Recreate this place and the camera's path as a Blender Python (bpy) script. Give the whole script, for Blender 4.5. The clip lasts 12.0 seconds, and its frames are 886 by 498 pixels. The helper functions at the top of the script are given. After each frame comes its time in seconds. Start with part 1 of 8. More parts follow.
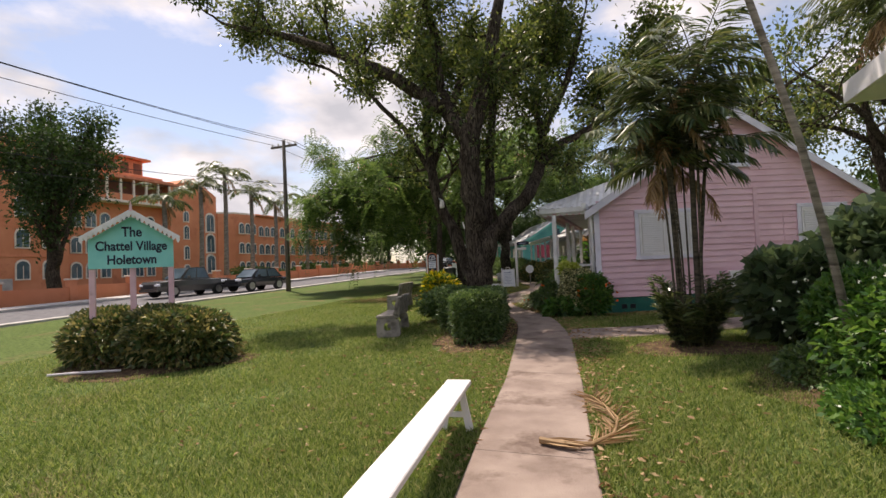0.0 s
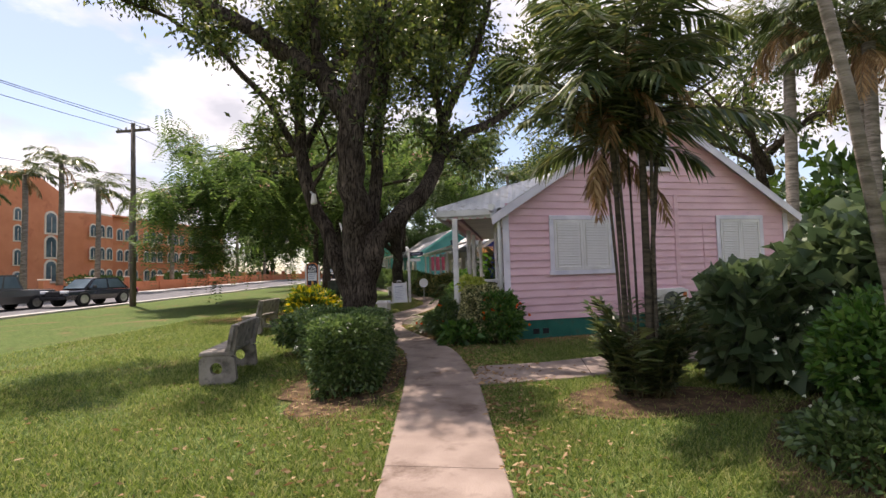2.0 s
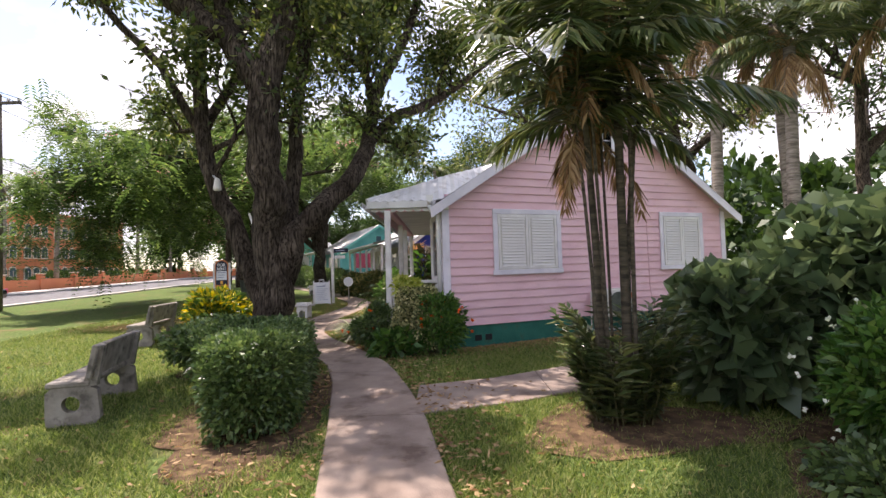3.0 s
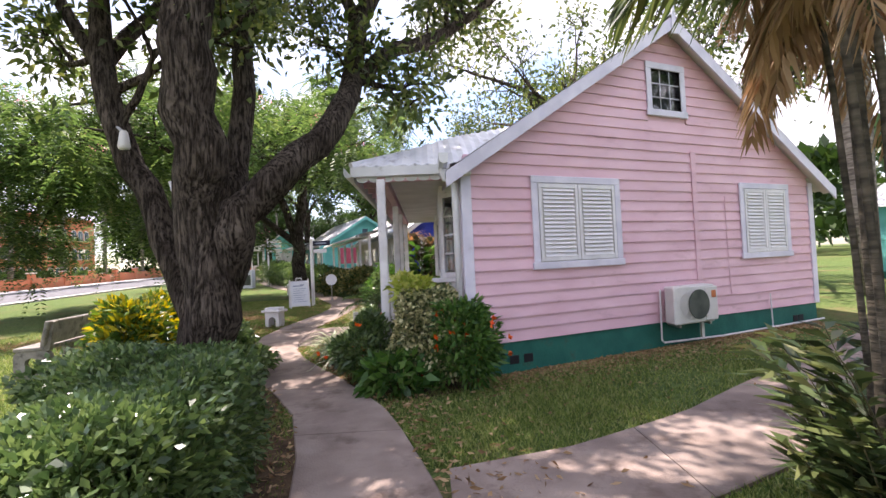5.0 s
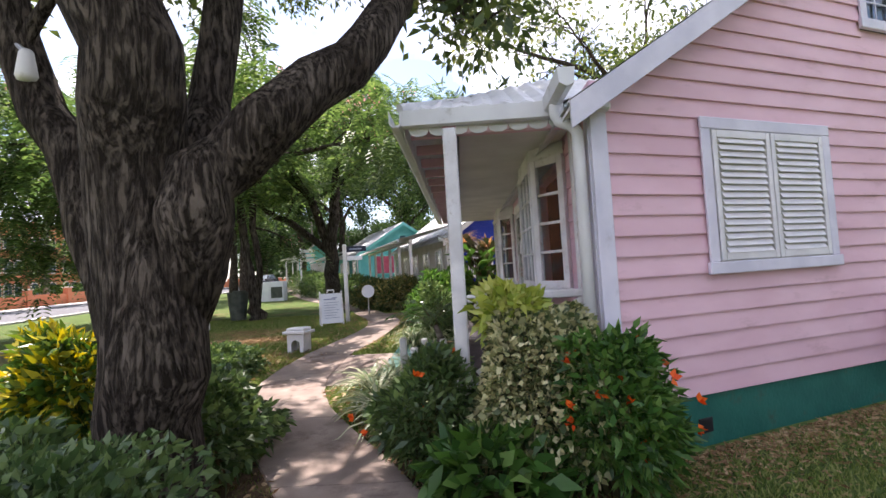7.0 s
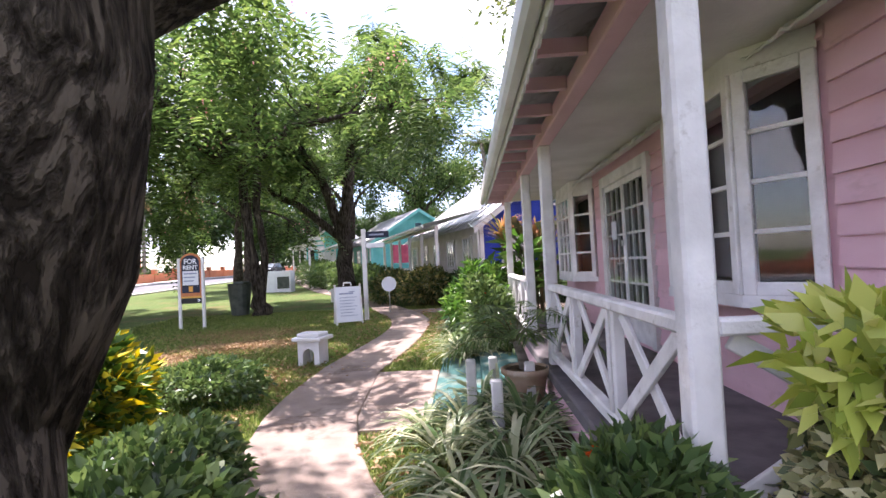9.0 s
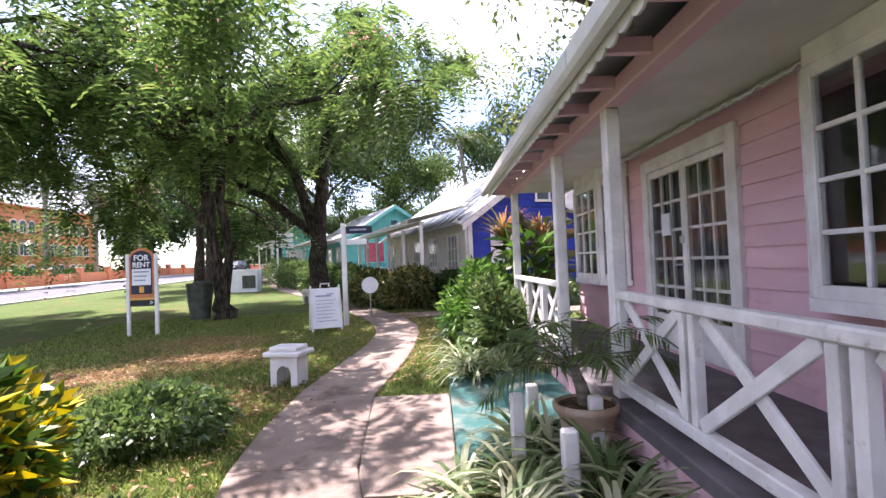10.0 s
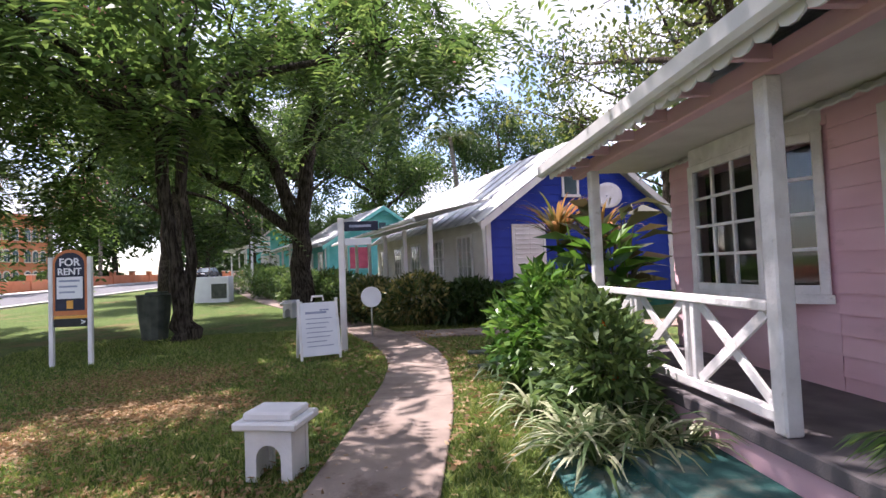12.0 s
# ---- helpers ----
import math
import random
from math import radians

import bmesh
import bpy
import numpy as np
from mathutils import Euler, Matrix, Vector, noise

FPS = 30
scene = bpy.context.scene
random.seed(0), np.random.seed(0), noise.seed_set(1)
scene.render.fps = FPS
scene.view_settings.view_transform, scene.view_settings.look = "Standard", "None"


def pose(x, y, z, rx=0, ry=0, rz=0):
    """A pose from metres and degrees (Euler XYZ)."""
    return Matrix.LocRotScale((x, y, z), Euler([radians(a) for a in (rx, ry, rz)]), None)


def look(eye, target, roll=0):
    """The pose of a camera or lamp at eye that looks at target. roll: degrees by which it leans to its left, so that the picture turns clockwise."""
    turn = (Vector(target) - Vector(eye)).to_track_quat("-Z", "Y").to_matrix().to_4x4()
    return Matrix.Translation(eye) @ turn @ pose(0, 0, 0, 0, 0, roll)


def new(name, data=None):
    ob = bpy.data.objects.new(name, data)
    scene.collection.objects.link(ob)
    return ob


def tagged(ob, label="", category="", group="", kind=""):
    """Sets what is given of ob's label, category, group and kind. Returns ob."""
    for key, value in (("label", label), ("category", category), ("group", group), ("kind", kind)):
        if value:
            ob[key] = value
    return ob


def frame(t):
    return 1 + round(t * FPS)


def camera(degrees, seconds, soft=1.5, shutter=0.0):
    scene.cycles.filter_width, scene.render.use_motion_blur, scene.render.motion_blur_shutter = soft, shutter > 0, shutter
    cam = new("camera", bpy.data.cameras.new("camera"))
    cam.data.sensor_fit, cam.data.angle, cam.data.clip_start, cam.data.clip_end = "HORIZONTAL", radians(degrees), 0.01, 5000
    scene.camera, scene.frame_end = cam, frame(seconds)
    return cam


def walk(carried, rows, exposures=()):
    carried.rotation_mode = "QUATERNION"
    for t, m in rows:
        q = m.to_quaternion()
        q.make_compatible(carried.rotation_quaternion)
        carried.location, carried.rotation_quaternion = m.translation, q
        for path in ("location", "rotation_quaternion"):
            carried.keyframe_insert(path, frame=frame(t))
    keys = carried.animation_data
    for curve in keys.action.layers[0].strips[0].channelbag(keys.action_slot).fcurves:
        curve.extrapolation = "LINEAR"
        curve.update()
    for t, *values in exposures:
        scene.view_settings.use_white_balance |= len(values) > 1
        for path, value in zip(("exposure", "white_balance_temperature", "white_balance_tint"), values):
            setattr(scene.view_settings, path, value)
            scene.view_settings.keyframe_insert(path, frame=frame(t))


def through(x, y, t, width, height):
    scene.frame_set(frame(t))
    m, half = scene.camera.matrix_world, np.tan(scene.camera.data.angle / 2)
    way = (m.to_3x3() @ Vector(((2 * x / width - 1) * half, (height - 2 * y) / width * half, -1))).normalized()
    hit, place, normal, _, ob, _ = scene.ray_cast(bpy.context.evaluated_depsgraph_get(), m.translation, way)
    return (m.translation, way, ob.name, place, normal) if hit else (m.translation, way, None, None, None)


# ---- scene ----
cam = camera(83.0, 12.0)
PATH = [
    (0, (1.388, -0.425, 1.619), (0.689, 1.448, 1.688), -2.5),
    (0.5, (1.29, 0.297, 1.614), (0.671, 2.197, 1.688), -2.1),
    (1, (1.148, 1.004, 1.61), (0.575, 2.919, 1.691), -0.7),
    (1.5, (0.979, 1.669, 1.605), (0.559, 3.622, 1.696), -1.3),
    (2, (0.848, 2.357, 1.65), (0.556, 4.333, 1.751), -1.7),
    (2.5, (0.673, 2.974, 1.7), (0.567, 4.968, 1.813), -1.7),
    (3, (0.528, 3.606, 1.72), (0.538, 5.604, 1.798), -1.8),
    (4.8, (0.127, 6.177, 1.722), (0.186, 8.175, 1.775), -2.3),
    (5, (0.11, 6.465, 1.718), (0.175, 8.463, 1.772), -2.7),
    (5.5, (0.023, 7.164, 1.707), (0.042, 9.163, 1.778), -2.0),
    (6, (-0.081, 7.805, 1.723), (-0.073, 9.802, 1.818), -2.7),
    (6.5, (-0.214, 8.443, 1.723), (-0.248, 10.439, 1.842), -3.4),
    (7, (-0.418, 9.078, 1.695), (-0.487, 11.074, 1.794), -3.4),
    (7.5, (-0.59, 9.668, 1.736), (-0.69, 11.664, 1.814), -4.0),
    (9.3, (-1.39, 11.533, 1.761), (-1.468, 13.531, 1.821), -2.3),
    (9.5, (-1.498, 11.774, 1.768), (-1.532, 13.773, 1.832), -2.5),
    (10, (-1.75, 12.414, 1.769), (-1.719, 14.413, 1.823), -2.3),
    (10.5, (-1.974, 13.028, 1.777), (-1.976, 15.028, 1.82), -1.2),
    (11, (-2.194, 13.639, 1.796), (-2.155, 15.638, 1.845), -1.9),
    (11.5, (-2.371, 14.243, 1.799), (-2.332, 16.242, 1.852), -2.8),
    (12, (-2.558, 14.815, 1.79), (-2.432, 16.809, 1.867), -2.3),
]
walk(cam, [(t, look(eye, target, roll)) for t, eye, target, roll in PATH],
     [(0, 0.4, 7250, 20), (2.5, 0.93, 7000, 22), (3.3, 1.3, 6900, 23), (5, 1.55, 6650, 24), (7.5, 1.5, 6500, 21), (9.3, 1.95, 6300, 28), (10.5, 1.8, 6300, 28), (12, 1.42, 6300, 26)])

# ---- light ----
SUN_EL, SUN_AZ = radians(64), radians(-48)      # height of the sun; its bearing from +y, towards +x
sun_dir = Vector((math.sin(SUN_AZ) * math.cos(SUN_EL), math.cos(SUN_AZ) * math.cos(SUN_EL), math.sin(SUN_EL)))
sun_data = bpy.data.lights.new("sun", "SUN")
sun_data.energy, sun_data.angle, sun_data.color = 4.3, radians(0.6), (1.0, 0.95, 0.87)
sun = new("sun", sun_data)
sun.matrix_world = look(sun_dir * 60, (0, 0, 0))

world = bpy.data.worlds.new("world")
scene.world = world
world.use_nodes = True
wn, wl = world.node_tree.nodes, world.node_tree.links
wn.clear()
w_out = wn.new("ShaderNodeOutputWorld")
w_bg = wn.new("ShaderNodeBackground")
w_sky = wn.new("ShaderNodeTexSky")
w_sky.sky_type, w_sky.sun_disc, w_sky.sun_elevation, w_sky.sun_rotation = "NISHITA", False, SUN_EL, SUN_AZ
w_co = wn.new("ShaderNodeTexCoord")
w_map = wn.new("ShaderNodeMapping")
w_map.inputs["Scale"].default_value = (1.0, 1.0, 2.2)
w_map.inputs["Location"].default_value = (0.35, 0.2, 0.1)
w_noise = wn.new("ShaderNodeTexNoise")
w_noise.inputs["Scale"].default_value, w_noise.inputs["Detail"].default_value, w_noise.inputs["Roughness"].default_value = 2.3, 9, 0.55
w_ramp = wn.new("ShaderNodeValToRGB")
w_ramp.color_ramp.elements[0].position, w_ramp.color_ramp.elements[1].position = 0.45, 0.55
w_shade = wn.new("ShaderNodeTexNoise")
w_shade.inputs["Scale"].default_value, w_shade.inputs["Detail"].default_value = 5.0, 6
w_cloud = wn.new("ShaderNodeValToRGB")
w_cloud.color_ramp.elements[0].position, w_cloud.color_ramp.elements[1].position = 0.36, 0.66
w_cloud.color_ramp.elements[0].color, w_cloud.color_ramp.elements[1].color = (3.6, 3.9, 4.4, 1), (7.0, 7.1, 7.4, 1)
w_mix = wn.new("ShaderNodeMixRGB")
wl.new(w_co.outputs["Generated"], w_map.inputs["Vector"])
wl.new(w_map.outputs[0], w_noise.inputs["Vector"])
wl.new(w_map.outputs[0], w_shade.inputs["Vector"])
wl.new(w_noise.outputs["Fac"], w_ramp.inputs["Fac"])
wl.new(w_shade.outputs["Fac"], w_cloud.inputs["Fac"])
wl.new(w_ramp.outputs["Color"], w_mix.inputs["Fac"])
wl.new(w_sky.outputs[0], w_mix.inputs["Color1"])
wl.new(w_cloud.outputs["Color"], w_mix.inputs["Color2"])
wl.new(w_mix.outputs[0], w_bg.inputs["Color"])
w_bg.inputs["Strength"].default_value = 0.125
wl.new(w_bg.outputs[0], w_out.inputs["Surface"])


# ---- materials ----
def material(name, dark, light, rough=0.7, scale=6.0, metal=0.0, bump=0.15, bump_scale=60.0, lo=0.35, hi=0.65,
             random_tint=0.0, stain=None, stain_at=0.62, stain_scale=1.3, stretch=(1, 1, 1), gloss=0.3, island=False):
    """A surface of two tones in coarse and fine noise, with relief, and stains of a third colour."""
    m = bpy.data.materials.new(name)
    m.use_nodes = True
    n, l = m.node_tree.nodes, m.node_tree.links
    b = n["Principled BSDF"]
    b.inputs["Roughness"].default_value, b.inputs["Metallic"].default_value = rough, metal
    b.inputs["Specular IOR Level"].default_value = gloss
    co, mp = n.new("ShaderNodeTexCoord"), n.new("ShaderNodeMapping")
    mp.inputs["Scale"].default_value = stretch
    l.new(co.outputs["Object"], mp.inputs["Vector"])
    big, ramp = n.new("ShaderNodeTexNoise"), n.new("ShaderNodeValToRGB")
    big.inputs["Scale"].default_value, big.inputs["Detail"].default_value = scale, 6
    ramp.color_ramp.elements[0].position, ramp.color_ramp.elements[1].position = lo, hi
    ramp.color_ramp.elements[0].color, ramp.color_ramp.elements[1].color = (*dark, 1), (*light, 1)
    l.new(mp.outputs[0], big.inputs["Vector"])
    l.new(big.outputs["Fac"], ramp.inputs["Fac"])
    colour = ramp.outputs["Color"]
    if stain:
        sn, sr, sm = n.new("ShaderNodeTexNoise"), n.new("ShaderNodeValToRGB"), n.new("ShaderNodeMixRGB")
        sn.inputs["Scale"].default_value, sn.inputs["Detail"].default_value, sn.inputs["Roughness"].default_value = stain_scale, 8, 0.65
        sr.color_ramp.elements[0].position, sr.color_ramp.elements[1].position = stain_at - 0.07, stain_at + 0.07
        l.new(mp.outputs[0], sn.inputs["Vector"])
        l.new(sn.outputs["Fac"], sr.inputs["Fac"])
        l.new(sr.outputs["Color"], sm.inputs["Fac"])
        l.new(colour, sm.inputs["Color1"])
        sm.inputs["Color2"].default_value = (*stain, 1)
        colour = sm.outputs[0]
    if random_tint:
        if island:
            src = n.new("ShaderNodeNewGeometry").outputs["Random Per Island"]
        else:
            src = n.new("ShaderNodeObjectInfo").outputs["Random"]
        mr, hs = n.new("ShaderNodeMapRange"), n.new("ShaderNodeHueSaturation")
        mr.inputs["To Min"].default_value, mr.inputs["To Max"].default_value = 1 - random_tint, 1 + random_tint
        l.new(src, mr.inputs["Value"])
        l.new(mr.outputs[0], hs.inputs["Value"])
        l.new(colour, hs.inputs["Color"])
        colour = hs.outputs[0]
    l.new(colour, b.inputs["Base Color"])
    if bump:
        fine, bp = n.new("ShaderNodeTexNoise"), n.new("ShaderNodeBump")
        fine.inputs["Scale"].default_value, fine.inputs["Detail"].default_value = bump_scale, 5
        bp.inputs["Strength"].default_value, bp.inputs["Distance"].default_value = bump, 0.02
        l.new(mp.outputs[0], fine.inputs["Vector"])
        l.new(fine.outputs["Fac"], bp.inputs["Height"])
        l.new(bp.outputs[0], b.inputs["Normal"])
    return m


def bark_material(name, crack, dark, light, cell=34.0, stretch=(1, 1, 0.17), depth=0.03):
    """Rough bark: fine upright ridges with dark fissures between them, paler in patches."""
    m = bpy.data.materials.new(name)
    m.use_nodes = True
    n, l = m.node_tree.nodes, m.node_tree.links
    b = n["Principled BSDF"]
    b.inputs["Roughness"].default_value, b.inputs["Specular IOR Level"].default_value = 0.95, 0.12
    co, mp = n.new("ShaderNodeTexCoord"), n.new("ShaderNodeMapping")
    mp.inputs["Scale"].default_value = stretch
    l.new(co.outputs["Object"], mp.inputs["Vector"])
    warp, add = n.new("ShaderNodeTexNoise"), n.new("ShaderNodeMixRGB")
    warp.inputs["Scale"].default_value, warp.inputs["Detail"].default_value = 5.0, 4
    add.blend_type, add.inputs["Fac"].default_value = "ADD", 0.16
    l.new(mp.outputs[0], warp.inputs["Vector"])
    l.new(mp.outputs[0], add.inputs["Color1"])
    l.new(warp.outputs["Color"], add.inputs["Color2"])
    ridge = n.new("ShaderNodeTexNoise")
    ridge.inputs["Scale"].default_value, ridge.inputs["Detail"].default_value, ridge.inputs["Roughness"].default_value = cell, 6, 0.6
    l.new(add.outputs[0], ridge.inputs["Vector"])
    edge = n.new("ShaderNodeValToRGB")
    edge.color_ramp.elements[0].position, edge.color_ramp.elements[1].position = 0.4, 0.57
    l.new(ridge.outputs["Fac"], edge.inputs["Fac"])
    tone, ramp = n.new("ShaderNodeTexNoise"), n.new("ShaderNodeValToRGB")
    tone.inputs["Scale"].default_value, tone.inputs["Detail"].default_value, tone.inputs["Roughness"].default_value = 3.0, 8, 0.7
    ramp.color_ramp.elements[0].position, ramp.color_ramp.elements[1].position = 0.36, 0.66
    ramp.color_ramp.elements[0].color, ramp.color_ramp.elements[1].color = (*dark, 1), (*light, 1)
    l.new(co.outputs["Object"], tone.inputs["Vector"])
    l.new(tone.outputs["Fac"], ramp.inputs["Fac"])
    mix = n.new("ShaderNodeMixRGB")
    mix.inputs["Color1"].default_value = (*crack, 1)
    l.new(edge.outputs["Color"], mix.inputs["Fac"])
    l.new(ramp.outputs["Color"], mix.inputs["Color2"])
    l.new(mix.outputs[0], b.inputs["Base Color"])
    fine, sum_, bp = n.new("ShaderNodeTexNoise"), n.new("ShaderNodeMath"), n.new("ShaderNodeBump")
    fine.inputs["Scale"].default_value, fine.inputs["Detail"].default_value = 40, 6
    sum_.operation = "MULTIPLY_ADD"
    sum_.inputs[1].default_value = 0.45
    l.new(mp.outputs[0], fine.inputs["Vector"])
    l.new(fine.outputs["Fac"], sum_.inputs[0])
    l.new(edge.outputs["Color"], sum_.inputs[2])
    bp.inputs["Strength"].default_value, bp.inputs["Distance"].default_value = 0.9, depth
    l.new(sum_.outputs[0], bp.inputs["Height"])
    l.new(bp.outputs[0], b.inputs["Normal"])
    return m


def leaf_material(name, colours, rough=0.45, through=0.35, gloss=0.35):
    """Leaves: a colour picked leaf by leaf, some light passing through."""
    m = bpy.data.materials.new(name)
    m.use_nodes = True
    n, l = m.node_tree.nodes, m.node_tree.links
    b, out = n["Principled BSDF"], n["Material Output"]
    b.inputs["Roughness"].default_value, b.inputs["Specular IOR Level"].default_value = rough, gloss
    geo, ramp = n.new("ShaderNodeNewGeometry"), n.new("ShaderNodeValToRGB")
    while len(ramp.color_ramp.elements) < len(colours):
        ramp.color_ramp.elements.new(0.5)
    for i, (e, c) in enumerate(zip(ramp.color_ramp.elements, colours)):
        e.position, e.color = i / (len(colours) - 1), (*c, 1)
    l.new(geo.outputs["Random Per Island"], ramp.inputs["Fac"])
    l.new(ramp.outputs["Color"], b.inputs["Base Color"])
    tr, mix, br = n.new("ShaderNodeBsdfTranslucent"), n.new("ShaderNodeMixShader"), n.new("ShaderNodeHueSaturation")
    br.inputs["Value"].default_value, br.inputs["Saturation"].default_value, br.inputs["Hue"].default_value = 1.7, 1.1, 0.485
    l.new(ramp.outputs["Color"], br.inputs["Color"])
    l.new(br.outputs[0], tr.inputs["Color"])
    mix.inputs["Fac"].default_value = through
    l.new(b.outputs[0], mix.inputs[1])
    l.new(tr.outputs[0], mix.inputs[2])
    l.new(mix.outputs[0], out.inputs["Surface"])
    return m


def glass_material(name):
    m = bpy.data.materials.new(name)
    m.use_nodes = True
    b = m.node_tree.nodes["Principled BSDF"]
    b.inputs["Base Color"].default_value = (0.9, 0.95, 0.95, 1)
    b.inputs["Roughness"].default_value, b.inputs["Transmission Weight"].default_value, b.inputs["IOR"].default_value = 0.03, 1.0, 1.45
    return m


M = {}
M["lawn"] = material("lawn", (0.042, 0.072, 0.02), (0.135, 0.185, 0.055), 0.95, 15, bump=0.9, bump_scale=60, lo=0.32, hi=0.68, stain=(0.16, 0.13, 0.06), stain_at=0.6, stain_scale=0.8, gloss=0.1)
M["cane_bark"] = material("dark_cane", (0.045, 0.04, 0.03), (0.13, 0.11, 0.08), 0.9, 5, bump=0.6, bump_scale=14, stretch=(1, 1, 5), gloss=0.15)
M["soil"] = material("soil", (0.055, 0.035, 0.022), (0.13, 0.085, 0.05), 0.95, 7, bump=0.8, bump_scale=40, gloss=0.1, stain=(0.2, 0.14, 0.07), stain_at=0.6, stain_scale=9)
M["concrete"] = material("path_concrete", (0.215, 0.165, 0.138), (0.32, 0.255, 0.215), 0.9, 2.2, bump=0.35, bump_scale=55, random_tint=0.06, stain=(0.14, 0.1, 0.08), stain_at=0.6, stain_scale=1.7, gloss=0.2)
M["asphalt"] = material("asphalt", (0.1, 0.1, 0.105), (0.16, 0.16, 0.165), 0.9, 3, bump=0.3, bump_scale=80)
M["pavement"] = material("pavement_concrete", (0.38, 0.36, 0.34), (0.5, 0.48, 0.45), 0.9, 2)
M["white_line"] = material("road_paint", (0.6, 0.6, 0.58), (0.75, 0.75, 0.73), 0.8, 5)
M["pink"] = material("pink_paint", (0.70, 0.44, 0.49), (0.77, 0.51, 0.56), 0.6, 1.5, bump=0.12, bump_scale=70, random_tint=0.035, stain=(0.6, 0.37, 0.40), stain_at=0.66, stain_scale=2.5, stretch=(1, 1, 3))
M["white"] = material("white_paint", (0.68, 0.66, 0.66), (0.82, 0.8, 0.8), 0.55, 3, bump=0.12, bump_scale=50, stain=(0.5, 0.46, 0.44), stain_at=0.69, stain_scale=4)
M["old_white"] = material("weathered_white_paint", (0.64, 0.62, 0.61), (0.82, 0.8, 0.79), 0.65, 5, bump=0.3, bump_scale=40, stain=(0.46, 0.42, 0.38), stain_at=0.68, stain_scale=9)
M["lilac"] = material("pale_lilac_paint", (0.62, 0.6, 0.68), (0.76, 0.73, 0.8), 0.55, 3, bump=0.1, bump_scale=50, stain=(0.5, 0.47, 0.5), stain_at=0.7, stain_scale=4)
M["soffit"] = material("soffit_paint", (0.6, 0.57, 0.54), (0.72, 0.69, 0.66), 0.8, 2, bump=0.2, bump_scale=35)
M["green"] = material("green_plinth_paint", (0.012, 0.11, 0.085), (0.02, 0.15, 0.115), 0.6, 3, bump=0.3, bump_scale=30, stain=(0.06, 0.09, 0.06), stain_at=0.66, stain_scale=3)
M["deck_green"] = material("worn_green_floor_paint", (0.024, 0.098, 0.09), (0.048, 0.145, 0.133), 0.7, 3, bump=0.25, bump_scale=40, stain=(0.17, 0.19, 0.155), stain_at=0.57, stain_scale=3)
M["porch"] = material("porch_floor", (0.1, 0.09, 0.095), (0.17, 0.15, 0.155), 0.75, 4, bump=0.2)
M["roof"] = material("painted_roof_sheet", (0.6, 0.61, 0.62), (0.8, 0.8, 0.8), 0.45, 2.5, metal=0.1, bump=0.1, stain=(0.36, 0.34, 0.32), stain_at=0.64, stain_scale=3.5, stretch=(1, 1, 1))
M["gutter"] = material("white_plastic_gutter", (0.66, 0.66, 0.65), (0.76, 0.76, 0.75), 0.4, 3, bump=0.05, stain=(0.45, 0.44, 0.4), stain_at=0.66, stain_scale=5)
M["blue"] = material("royal_blue_paint", (0.012, 0.035, 0.27), (0.02, 0.05, 0.37), 0.5, 2, bump=0.1, random_tint=0.05)
M["teal"] = material("turquoise_paint", (0.12, 0.48, 0.46), (0.19, 0.58, 0.55), 0.6, 2, bump=0.1, random_tint=0.04)
M["sign_teal"] = material("turquoise_sign_paint", (0.2, 0.6, 0.57), (0.26, 0.68, 0.64), 0.5, 3, bump=0.05)
M["red"] = material("red_shutter_paint", (0.62, 0.1, 0.16), (0.75, 0.16, 0.22), 0.6, 3)
M["glass"] = glass_material("window_glass")
# near-black colour that stands in for the shade of unlit rooms
M["room_shade"] = material("painted_room_shade", (0.02, 0.02, 0.022), (0.045, 0.042, 0.04), 0.9, 3, bump=0)
M["curtain"] = material("curtain_cloth", (0.03, 0.03, 0.032), (0.3, 0.29, 0.28), 0.9, 9, stretch=(1, 6, 0.3), bump=0.2)
M["metal"] = material("steel", (0.35, 0.35, 0.36), (0.5, 0.5, 0.5), 0.35, 8, metal=0.9, bump=0.05)
M["black"] = material("black_paint", (0.012, 0.012, 0.014), (0.025, 0.025, 0.028), 0.5, 8, bump=0.05)
M["navy"] = material("dark_navy_paint", (0.015, 0.018, 0.04), (0.025, 0.03, 0.06), 0.5, 8, bump=0.05)
M["old_concrete"] = material("weathered_bench_concrete", (0.2, 0.18, 0.155), (0.34, 0.31, 0.27), 0.95, 5, bump=0.5, bump_scale=45, stain=(0.11, 0.1, 0.085), stain_at=0.58, stain_scale=6)
M["bark"] = bark_material("grey_brown_bark", (0.02, 0.015, 0.011), (0.06, 0.046, 0.034), (0.15, 0.122, 0.096))
M["far_bark"] = bark_material("dark_brown_bark", (0.02, 0.016, 0.012), (0.05, 0.04, 0.03), (0.13, 0.11, 0.09), 24)
M["palm_bark"] = material("palm_bark", (0.16, 0.14, 0.115), (0.32, 0.28, 0.24), 0.95, 3, bump=0.8, bump_scale=10, stretch=(1, 1, 6), stain=(0.1, 0.085, 0.07), stain_at=0.58, stain_scale=2, gloss=0.1)
M["stem"] = material("green_brown_stem", (0.06, 0.06, 0.025), (0.14, 0.12, 0.06), 0.8, 12, bump=0.3)
M["orange"] = material("orange_render", (0.58, 0.2, 0.1), (0.68, 0.26, 0.14), 0.85, 0.4, bump=0.1, stain=(0.5, 0.165, 0.085), stain_at=0.62, stain_scale=0.5)
M["cream"] = material("cream_trim", (0.66, 0.55, 0.46), (0.78, 0.68, 0.6), 0.7, 2)
M["hotel_glass"] = material("blue_grey_pane", (0.05, 0.08, 0.1), (0.12, 0.17, 0.2), 0.15, 0.8, bump=0, gloss=0.6)
